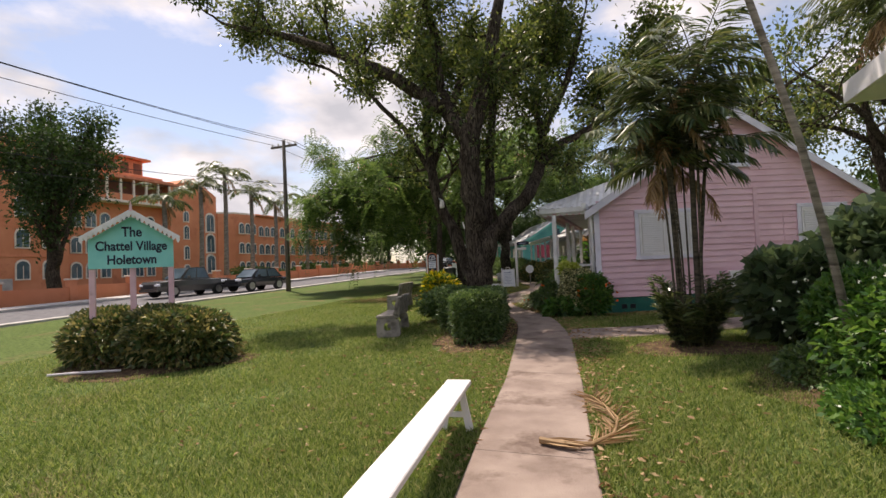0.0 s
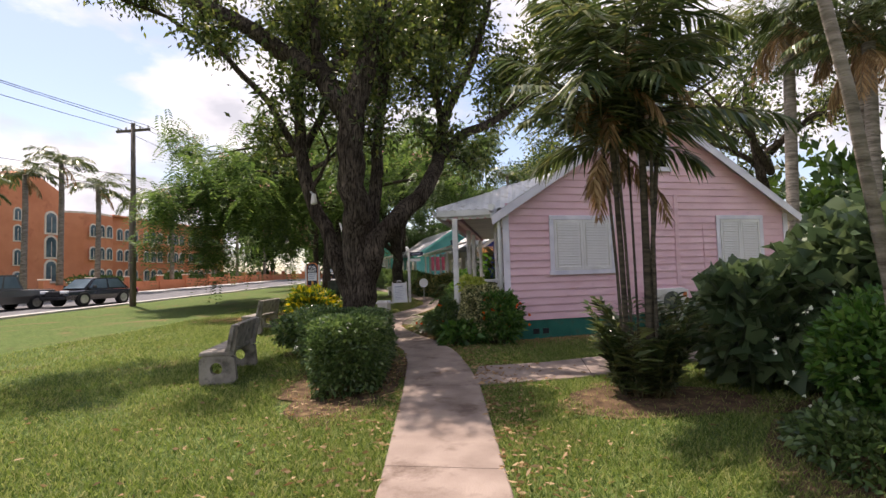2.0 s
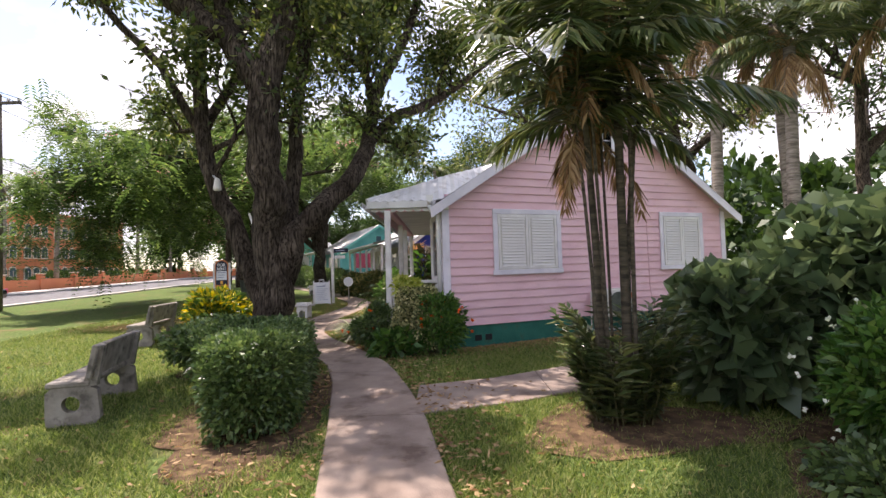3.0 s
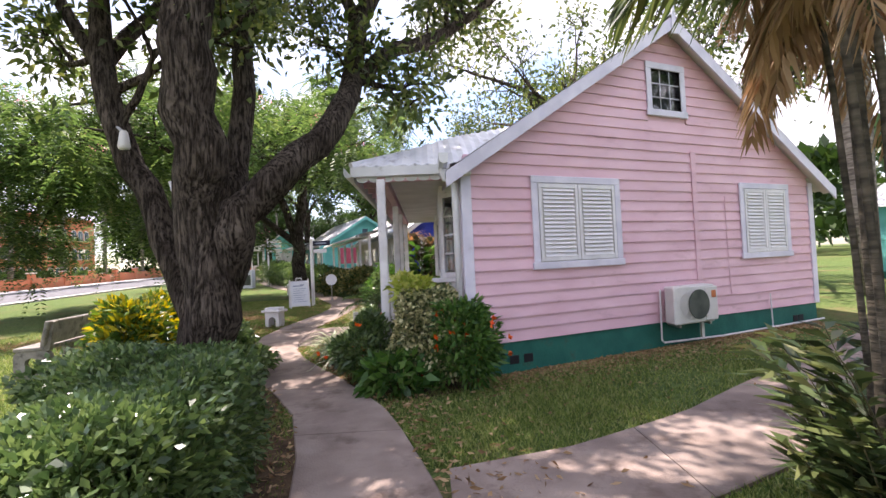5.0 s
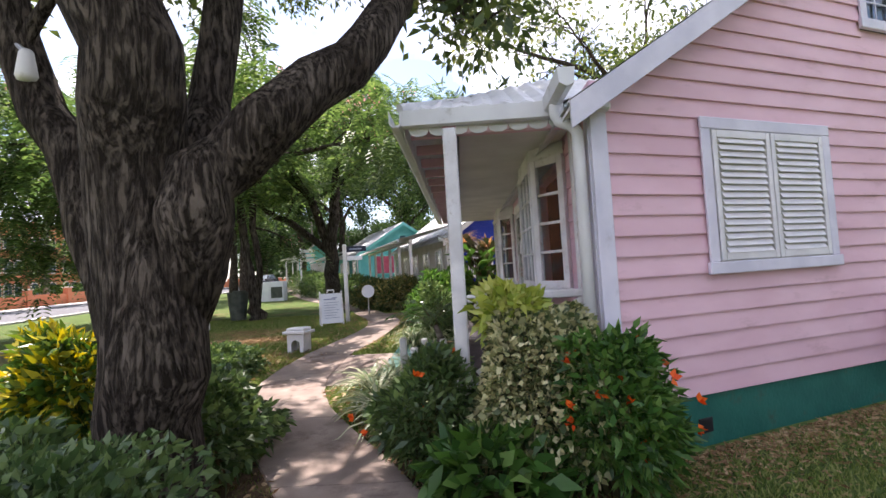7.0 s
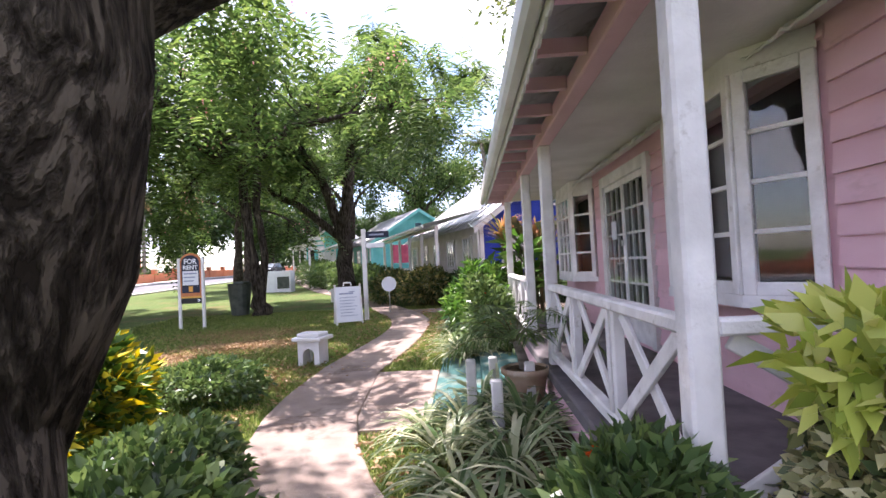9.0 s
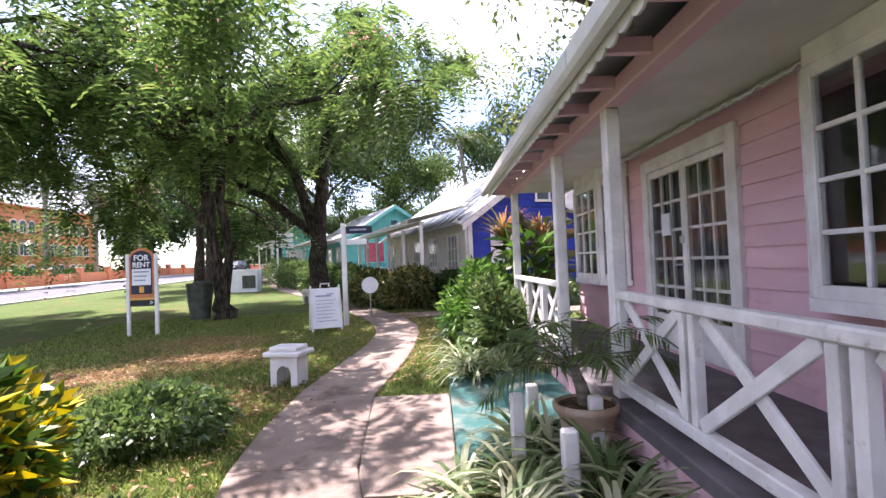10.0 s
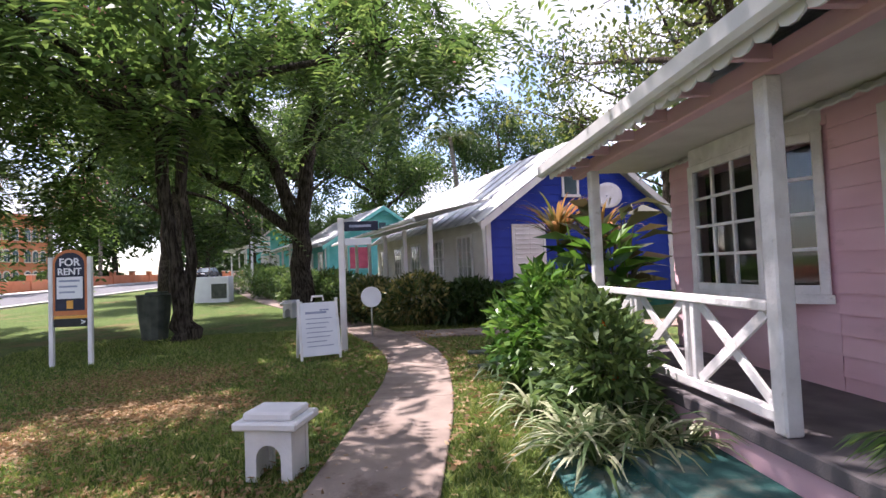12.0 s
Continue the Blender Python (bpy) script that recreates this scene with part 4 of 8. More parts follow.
        part("bargeboard", g, M["lilac"], h, "pale lilac bargeboard", fix=True)
        g = Geo()
        g.add([(RX, HY0 - OV + 0.03, RIDGE + 0.03), (end, HY0 - OV + 0.03, roof_z(end) + 0.03), (end, HY0 + 0.03, roof_z(end) + 0.03), (RX, HY0 + 0.03, RIDGE + 0.03),
               (RX, HY0 - OV + 0.03, RIDGE + 0.0), (end, HY0 - OV + 0.03, roof_z(end) + 0.0), (end, HY0 + 0.03, roof_z(end) + 0.0), (RX, HY0 + 0.03, RIDGE + 0.0)],
              [(0, 1, 2, 3), (7, 6, 5, 4), (0, 4, 5, 1), (3, 2, 6, 7), (1, 5, 6, 2), (0, 3, 7, 4)])
        part("soffit", g, M["soffit"], h, fix=True)
    part("ridge_cap", Geo().prism([(RX - 0.16, RIDGE - 0.0), (RX, RIDGE + 0.125), (RX + 0.16, RIDGE - 0.0), (RX, RIDGE + 0.1)], 1, HY0 - OV - 0.01, HY1 + OV), M["roof"], h, fix=True)
    part("finial", Geo().prism([(RX - 0.05, RIDGE - 0.22), (RX + 0.05, RIDGE - 0.22), (RX + 0.035, RIDGE + 0.1), (RX, RIDGE + 0.32), (RX - 0.035, RIDGE + 0.1)], 1, HY0 - OV - 0.035, HY0 - OV - 0.002), M["lilac"], h, "pink and lilac finial", fix=True)

    # porch front wall (along y at x = HX0) with its openings
    doors = (16.32, 17.8, 0.8, 2.64)
    w_near = (13.86, 15.46, 1.52, 2.72)
    w_far = (18.46, 20.1, 1.5, 2.68)
    holes = [doors, w_near, w_far]
    g = Geo()
    for a, b, c, d in wall_cells(HY0 + 0.15, HY1 - 0.15, PLINTH, 3.1, holes):
        g.box(HX0 + 0.03, HX0 + 0.13, a, b, c, d, 0.0)
    g.box(HX1 - 0.13, HX1 - 0.03, HY0 + 0.15, HY1 - 0.15, PLINTH, EAVE, 0)
    g.prism([(HX0 + 0.05, PLINTH), (HX1 - 0.05, PLINTH), (HX1 - 0.05, EAVE), (RX, RIDGE - 0.02), (HX0 + 0.05, EAVE)], 1, HY1 - 0.15, HY1 - 0.03)
    part("wall", g, M["pink"], h, fix=True)
    z = PLINTH + 0.06
    while z < 2.85:
        for a, b, c, d in wall_cells(HY0 + 0.17, HY1 - 0.05, z, z + step, [(q[0] - 0.09, q[1] + 0.09, q[2] - 0.09, q[3] + 0.09) for q in holes]):
            if d - c > 0.03:
                part("board", plank("x", HX0 + 0.03, a, b, c, d + 0.0, -1, 0.026 + rng.uniform(-0.002, 0.002)), M["pink"], h, fix=True)
        z += step
    for a, b, c, d in holes:
        if (a, b, c, d) != doors:
            bay_window(h, a - 0.04, a + 0.3, b - 0.3, b + 0.04, c, d)
        else:
            fr = part("door_frame", Geo().box(HX0 - 0.035, HX0 + 0.03, a - 0.13, a, c, d + 0.13), M["old_white"], h, "weathered white door frame")
            part("frame_stile", Geo().box(HX0 - 0.035, HX0 + 0.03, b, b + 0.13, c, d + 0.13), M["old_white"], fr)
            part("frame_rail", Geo().box(HX0 - 0.038, HX0 + 0.03, a, b, d, d + 0.13), M["old_white"], fr)
    mid = (doors[0] + doors[1]) / 2
    for a, b, knob in ((doors[0] + 0.005, mid - 0.003, -0.05), (mid + 0.003, doors[1] - 0.005, 0.05)):
        leaf = glazed(h, "french_door", "closed white glazed french door with chrome handle", HX0 + 0.04, a, b, doors[2] + 0.005, doors[3] - 0.005, 3, 5, low=0.28)
        if knob < 0:
            yk = mid + 0.045
            part("door_handle", Geo().tube([(HX0 - 0.01, yk, 1.66), (HX0 - 0.06, yk, 1.66), (HX0 - 0.065, yk + 0.1, 1.655)], 0.011, 8), M["metal"], leaf, "chrome lever handle", smooth=True)
            part("lock", Geo().box(HX0 - 0.03, HX0 - 0.01, yk - 0.03, yk + 0.03, 1.86, 1.93, 0.012), M["metal"], leaf)
        else:
            part("notice", Geo().box(HX0 - 0.02, HX0 - 0.0135, a + 0.25, a + 0.45, 1.95, 2.17, 0.001), M["white_board"], leaf, "white paper notice on the glass")
    g = Geo()
    verts, faces = [], []
    for i in range(60):
        y = doors[0] + 0.03 + (doors[1] - doors[0] - 0.06) * i / 59
        verts += [(HX0 + 0.19 + 0.03 * (i % 2), y, doors[2] + 0.02), (HX0 + 0.19 + 0.03 * (i % 2), y, doors[3] - 0.04)]
    for i in range(59):
        faces.append((2 * i, 2 * i + 2, 2 * i + 3, 2 * i + 1))
    part("curtain", g.add(verts, faces), M["curtain"], h, "grey pleated curtain behind the door glass")
    part("indoor_floor", Geo().box(HX0 + 0.13, HX1 - 0.13, HY0 + 0.15, HY1 - 0.15, 0.70, 0.78), M["porch"], h)
    part("indoor_ceiling", Geo().box(HX0 + 0.13, HX1 - 0.13, HY0 + 0.15, HY1 - 0.15, 2.93, 2.98), M["soffit"], h)
    # added near-black board close behind the glass, in place of room shade
    part("partition", Geo().box(HX0 + 0.3, HX0 + 0.36, HY0 + 0.2, HY1 - 0.2, 0.78, 2.92), M["room_shade"], h)

    # porch: floor, skirt, posts, rails with crosses, roof
    PX = -0.45
    PZ = 0.76
    part("porch_floor", Geo().box(PX - 0.1, HX0 + 0.03, 12.95, HY1, PZ - 0.1, PZ, 0.01), M["porch"], h, "dark porch floor")
    part("porch_skirt", Geo().box(PX - 0.07, PX - 0.02, 13.1, HY1 - 0.05, 0.44, PZ - 0.1), M["pink"], h)
    part("porch_step", Geo().box(PX - 0.68, PX - 0.07, 16.4, 18.3, 0.3, 0.5, 0.015), M["deck_green"], h, "green painted concrete step")
    posts = [12.98, 16.0, 17.58, 20.4]
    for y in posts:
        part("porch_post", Geo().box(PX - 0.055, PX + 0.055, y - 0.055, y + 0.055, PZ, 2.83, 0.012), M["old_white"], h, "weathered white porch post")
    for a, b, crosses in ((12.98, 16.0, 3), (17.58, 20.4, 3)):
        part("handrail", Geo().box(PX - 0.045, PX + 0.045, a + 0.055, b - 0.055, 1.46, 1.52, 0.01), M["old_white"], h)
        part("bottom_rail", Geo().box(PX - 0.04, PX + 0.04, a + 0.055, b - 0.055, 0.82, 0.89, 0.008), M["old_white"], h)
        w = (b - a) / crosses
        for i in range(crosses):
            c, d = a + w * i + (0.06 if i == 0 else 0.05), a + w * (i + 1) - (0.06 if i == crosses - 1 else 0.05)
            for s, off in ((1, 0.012), (-1, -0.012)):
                p0, p1 = ((c + 0.05, 0.9), (d - 0.05, 1.45)) if s > 0 else ((c + 0.05, 1.45), (d - 0.05, 0.9))
                ln = math.hypot(p1[0] - p0[0], p1[1] - p0[1])
                m = Matrix.Translation((PX + off, (p0[0] + p1[0]) / 2, 1.175)) @ Matrix.Rotation(math.atan2(p1[1] - p0[1], p1[0] - p0[0]), 4, "X")
                part("cross_brace", Geo().box(-0.011, 0.011, -ln / 2, ln / 2, -0.037, 0.037, 0.004, m), M["old_white"], h)
            for u in (c, d):
                part("baluster", Geo().box(PX - 0.03, PX + 0.03, u - 0.028, u + 0.028, 0.89, 1.46, 0.006), M["old_white"], h)
    # end rail across the near side of the porch
    part("handrail", Geo().box(PX + 0.055, HX0 - 0.03, 12.94, 13.02, 1.46, 1.52, 0.01), M["old_white"], h)
    part("bottom_rail", Geo().box(PX + 0.055, HX0 - 0.03, 12.94, 13.02, 0.82, 0.89, 0.01), M["old_white"], h)
    for sg in (-1, 1):
        m = Matrix.Translation(((PX + HX0) / 2 + 0.01, 12.98 + 0.012 * sg, 1.175)) @ Matrix.Rotation(sg * math.atan2(0.55, 0.86), 4, "Y")
        part("cross_brace", Geo().box(-0.5, 0.5, -0.011, 0.011, -0.035, 0.035, 0.004, m), M["old_white"], h)
    # porch roof: sheets falling from the wall to the gutter, soffit and rafters
    ex, ez = -0.84, 2.92
    ey, pitch, back = HY0 + 0.36, 0.47, HY1 + 0.25

    def sheet(corners, ribs):
        """A roof sheet between four corners (foot, foot, head, head) with raised ribs running up the fall."""
        f0, f1, h1, h0 = [Vector(c) for c in corners]
        verts, faces = [], []
        for i in range(2 * ribs + 1):
            t = i / (2 * ribs)
            up = Vector((0, 0, 0.03 if i % 2 == 0 else 0.0))
            a, b = f0.lerp(f1, t) + up, h0.lerp(h1, t) + up
            verts += [a, b, b - Vector((0, 0, 0.015)), a - Vector((0, 0, 0.015))]
        for i in range(2 * ribs):
            for j in range(4):
                q = i * 4
                faces.append((q + j, q + (j + 1) % 4, q + 4 + (j + 1) % 4, q + 4 + j))
        part("porch_roof_sheet", Geo().add(verts, faces), M["roof"], h, fix=True)

    top = RX - 0.06
    y = ey
    while y < back - 0.05:                          # the long side, falling to the garden
        y2 = min(y + 0.38, back)
        x_a, x_b = [min(top, ex + (q - ey) / 0.94) for q in (y, y2)]
        sheet([(ex, y, ez + 0.1), (ex, y2, ez + 0.1), (x_b, y2, ez + 0.1 + pitch * (x_b - ex)), (x_a, y, ez + 0.1 + pitch * (x_a - ex))], 2)
        y = y2
    x = ex
    while x < 2.6:                                  # the hipped near end
        x2 = x + 0.34
        feet, heads = [], []
        for q in (x, x2):
            valley = max(ey, ey + (roof_z(q) + 0.07 - ez - 0.1) / 0.5) if q > HX0 else ey
            head = ey + 0.94 * (q - ex)
            feet.append((q, valley, ez + 0.1 + 0.5 * (valley - ey)))
            heads.append((q, max(valley, head), ez + 0.1 + 0.5 * (max(valley, head) - ey)))
        sheet([feet[0], feet[1], heads[1], heads[0]], 2)
        x = x2
    part("hip_cap", Geo().tube([(ex, ey, ez + 0.13), (top, ey + 0.94 * (top - ex), ez + 0.13 + pitch * (top - ex))], 0.04, 8), M["roof"], h)
    part("porch_ceiling", Geo().box(PX + 0.08, HX0 + 0.0, HY0 + 0.42, HY1 + 0.2, 2.9, 2.93), M["soffit"], h, "grey-white porch ceiling")
    part("porch_beam", Geo().box(PX - 0.06, PX + 0.06, HY0 + 0.4, HY1 + 0.2, 2.83, 2.96, 0.01), M["pink"], h)
    part("porch_beam", Geo().box(PX + 0.06, HX0 + 0.0, HY0 + 0.43, HY0 + 0.52, 2.83, 2.899, 0.01), M["pink"], h)
    part("wall_post", Geo().box(HX0 - 0.05, HX0 + 0.03, 13.26, 13.34, 0.76, 2.9, 0.008), M["old_white"], h, "weathered white half post on the wall")
    for i in range(14):
        y = HY0 + 0.7 + i * 0.58
        part("rafter_end", Geo().box(ex + 0.05, PX - 0.06, y - 0.025, y + 0.025, 2.88, 2.97, 0.004), M["pink"], h)
    part("gutter", Geo().prism([(ex - 0.09, ez + 0.09), (ex - 0.085, ez - 0.01), (ex - 0.06, ez - 0.04), (ex - 0.01, ez - 0.04), (ex + 0.01, ez - 0.02), (ex + 0.01, ez + 0.09), (ex, ez + 0.09), (ex - 0.002, ez - 0.015), (ex - 0.05, ez - 0.03), (ex - 0.075, ez + 0.0), (ex - 0.08, ez + 0.09)], 1, HY0 + 0.3, HY1 + 0.28), M["gutter"], h, "white plastic gutter", fix=True)
    part("gutter", Geo().prism([(HY0 + 0.3, ez + 0.09), (HY0 + 0.31, ez - 0.03), (HY0 + 0.36, ez - 0.04), (HY0 + 0.4, ez - 0.02), (HY0 + 0.4, ez + 0.09)], 0, ex + 0.012, HX0 - 0.14), M["gutter"], h, fix=True)
    part("gutter", Geo().prism([(HX0 - 0.3, ez + 0.11), (HX0 - 0.29, ez + 0.01), (HX0 - 0.24, ez - 0.02), (HX0 - 0.19, ez + 0.0), (HX0 - 0.18, ez + 0.11)], 1, HY0 - 0.3, HY0 + 0.298), M["gutter"], h, fix=True)
    # scalloped fringe under the eave
    n = 46
    for i in range(n):
        y = HY0 + 0.42 + i * (HY1 - HY0 - 0.3) / n
        s = (HY1 - HY0 - 0.3) / n
        prof = [(y, 2.93), (y, 2.87)] + [(y + s * 0.5 - s * 0.5 * math.cos(math.pi * k / 5), 2.87 - 0.05 * math.sin(math.pi * k / 5)) for k in range(1, 5)] + [(y + s - 0.004, 2.87), (y + s - 0.004, 2.93)]
        part("scallop", Geo().prism(prof, 0, ex + 0.015, ex + 0.03), M["gutter"], h, fix=True)
    n = 8
    for i in range(n):
        x, w = ex + 0.06 + i * 1.3 / n, 1.3 / n
        prof = [(x, 2.93), (x, 2.87)] + [(x + w * 0.5 - w * 0.5 * math.cos(math.pi * k / 5), 2.87 - 0.05 * math.sin(math.pi * k / 5)) for k in range(1, 5)] + [(x + w - 0.004, 2.87), (x + w - 0.004, 2.93)]
        part("scallop", Geo().prism(prof, 1, HY0 + 0.405, HY0 + 0.42), M["gutter"], h, fix=True)
    part("downpipe", Geo().tube([(HX0 - 0.24, HY0 + 0.14, 2.92), (HX0 - 0.24, HY0 + 0.14, 2.84), (HX0 - 0.22, HY0 + 0.13, 2.79), (HX0 - 0.13, HY0 + 0.1, 2.74), (HX0 - 0.1, HY0 + 0.08, 2.68), (HX0 - 0.1, HY0 + 0.08, 2.5), (HX0 - 0.1, HY0 + 0.08, 0.5)], 0.045, 12), M["gutter"], h, "white downpipe", smooth=True)
    part("security_camera", Geo().box(HX0 - 0.02, HX0 + 0.1, HY0 - 0.16, HY0 - 0.06, 2.78, 2.84, 0.015), M["plastic_grey"], h)
    return h


def skewed(ob):
    """Leans the plan of a thing and its parts: y grows with x behind the porch front."""
    done = set()
    for o in ob.children_recursive:
        if tuple(o.location) != (0, 0, 0) or o.name.startswith("fan_opening"):
            x = o.location.x + ORG[ob.name].x
            if x > HX0:
                o.location.y += SKEW * (x - HX0)
                o.rotation_mode = "XYZ"
                o.rotation_euler.z = math.atan(SKEW)
            continue
        if o.data.name in done:
            continue
        done.add(o.data.name)
        n = len(o.data.vertices)
        co = np.empty(n * 3, dtype=np.float32)
        o.data.vertices.foreach_get("co", co)
        co = co.reshape(-1, 3)
        co[:, 1] += SKEW * np.maximum(0, co[:, 0] + ORG[ob.name].x - HX0)
        o.data.vertices.foreach_set("co", co.ravel())
        o.data.update()


skewed(pink_house())


def air_conditioner():
    x0, x1, y0, y1, z0, z1 = 3.66, 4.46, 12.33, 12.63, 0.64, 1.2
    ob = thing("air_conditioner", (4.1, 12.66, z0), "weathered white outdoor air conditioning unit on wall brackets", "air conditioner")
    part("casing", Geo().box(x0, x1, y0, y1, z0, z1, 0.02), M["plastic_grey"], ob)
    g = Geo()
    c = (x0 + 0.33, z0 + 0.28)
    part("fan_opening", Geo().tube([(c[0], y0 + 0.01, c[1]), (c[0], y0 - 0.004, c[1])], 0.22, 28), M["bin"], ob, "dark round fan opening")
    for k in range(1, 12):
        r = 0.019 * k
        part("grille_ring", Geo().tube([(c[0] + r * math.cos(a * 0.2618), y0 - 0.014, c[1] + r * math.sin(a * 0.2618)) for a in range(25)], 0.0045, 4), M["plastic_grey"], ob)
    for k in range(8):
        a = k * math.pi / 4
        part("grille_bar", Geo().tube([(c[0], y0 - 0.016, c[1]), (c[0] + 0.22 * math.cos(a), y0 - 0.016, c[1] + 0.22 * math.sin(a))], 0.005, 4), M["plastic_grey"], ob)
    part("side_cover", Geo().box(x1 - 0.2, x1 + 0.06, y0 - 0.012, y1 - 0.02, z0 + 0.02, z1 - 0.03, 0.015), M["plastic_grey"], ob)
    part("sticker", Geo().box(x1 - 0.07, x1 + 0.02, y0 - 0.017, y0 - 0.013, z1 - 0.2, z1 - 0.09, 0.001), M["rust_orange"], ob, "small red warning sticker")
    for x in (x0 + 0.1, x1 - 0.1):
        part("bracket", Geo().box(x - 0.02, x + 0.02, y0, 12.7, z0 - 0.04, z0, 0.004), M["metal"], ob)
    part("pipe", Geo().box(x1 - 0.1, x1 - 0.04, 12.6, 12.66, z0 - 0.3, z0), M["plastic_grey"], ob)
    return ob


skewed(air_conditioner())


# ---- trees ----
def tree(name, at, limbs, mat, label, seed, per=26, spread=0.28, leaf=0.13, leaf_w=0.06, depth=3, twig=1.1, kids=3, feather=False, reach=0.5, lift=0.12, side_spread=0.75, start=0.35, step=0.16, flowers=0, bark="bark", hang=0.5, spr=4):
    """A tree from its limbs: each a list of (x, y, z, radius); twigs grow from the outer part of every limb."""
    rng = np.random.default_rng(seed)
    py = random.Random(seed)
    ob = thing(name, at, label, "tree")
    g, tw, tips = Geo(), Geo(), []
    for li, limb in enumerate(limbs):
        rows = [limb[0]]
        for a, b in zip(limb, limb[1:]):          # bends between the given places
            for t in (0.33, 0.67, 1.0):
                q = [a[i] + (b[i] - a[i]) * t for i in range(4)]
                if t < 1:
                    q = [q[i] + py.uniform(-0.35, 0.35) * q[3] for i in range(3)] + [q[3]]
                rows.append(q)
        g.tube([r[:3] for r in rows], [r[3] for r in rows], 20 if rows[0][3] > 0.15 else 9, lump=0.045, rng=py)
        n = len(rows)
        u = start if li else max(start, 0.6)
        if len(limb) < 3 and li == 0 and len(limbs) > 2:
            continue
        while u < 1.0:
            k = u * (n - 1)
            i = min(int(k), n - 2)
            f = k - i
            p = Vector([rows[i][j] + (rows[i + 1][j] - rows[i][j]) * f for j in range(3)])
            r = rows[i][3] + (rows[i + 1][3] - rows[i][3]) * f
            d = (Vector(rows[i + 1][:3]) - Vector(rows[i][:3])).normalized()
            w = (d * 0.5 + Vector(rng.normal(size=3)) * 0.9 + Vector((0, 0, 0.25 + lift))).normalized()
            grow(tw, tips, p, w, twig * rng.uniform(0.7, 1.25), max(0.012, min(r * 0.5, 0.06)), depth - 1, rng, side_spread, lift, 6, kids)
            u += step
        d = (Vector(rows[-1][:3]) - Vector(rows[-2][:3])).normalized()
        grow(tw, tips, rows[-1][:3], d, twig, rows[-1][3] * 0.8, depth, rng, side_spread, lift, 6, kids)
    part("trunk", g, M[bark], ob, smooth=True)
    part("branching", tw, M[bark], ob, smooth=True)
    lv = Leaves()
    if feather:
        sprays(lv, tips, spr, reach, rng, leaf=leaf, hang=hang, width=leaf_w)
    else:
        clusters(lv, tips, per, spread, leaf, leaf_w, rng)
    part("crown", lv.mesh("crown", M[mat]), M[mat], ob)
    if flowers:
        fl = Leaves()
        pick = [tips[i] for i in rng.integers(0, len(tips), flowers)]
        clusters(fl, pick, 14, 0.12, 0.07, 0.05, rng)
        part("blossom", fl.mesh("blossom", M["petal_pink"]), M["petal_pink"], ob, "pink blossom")
    return ob


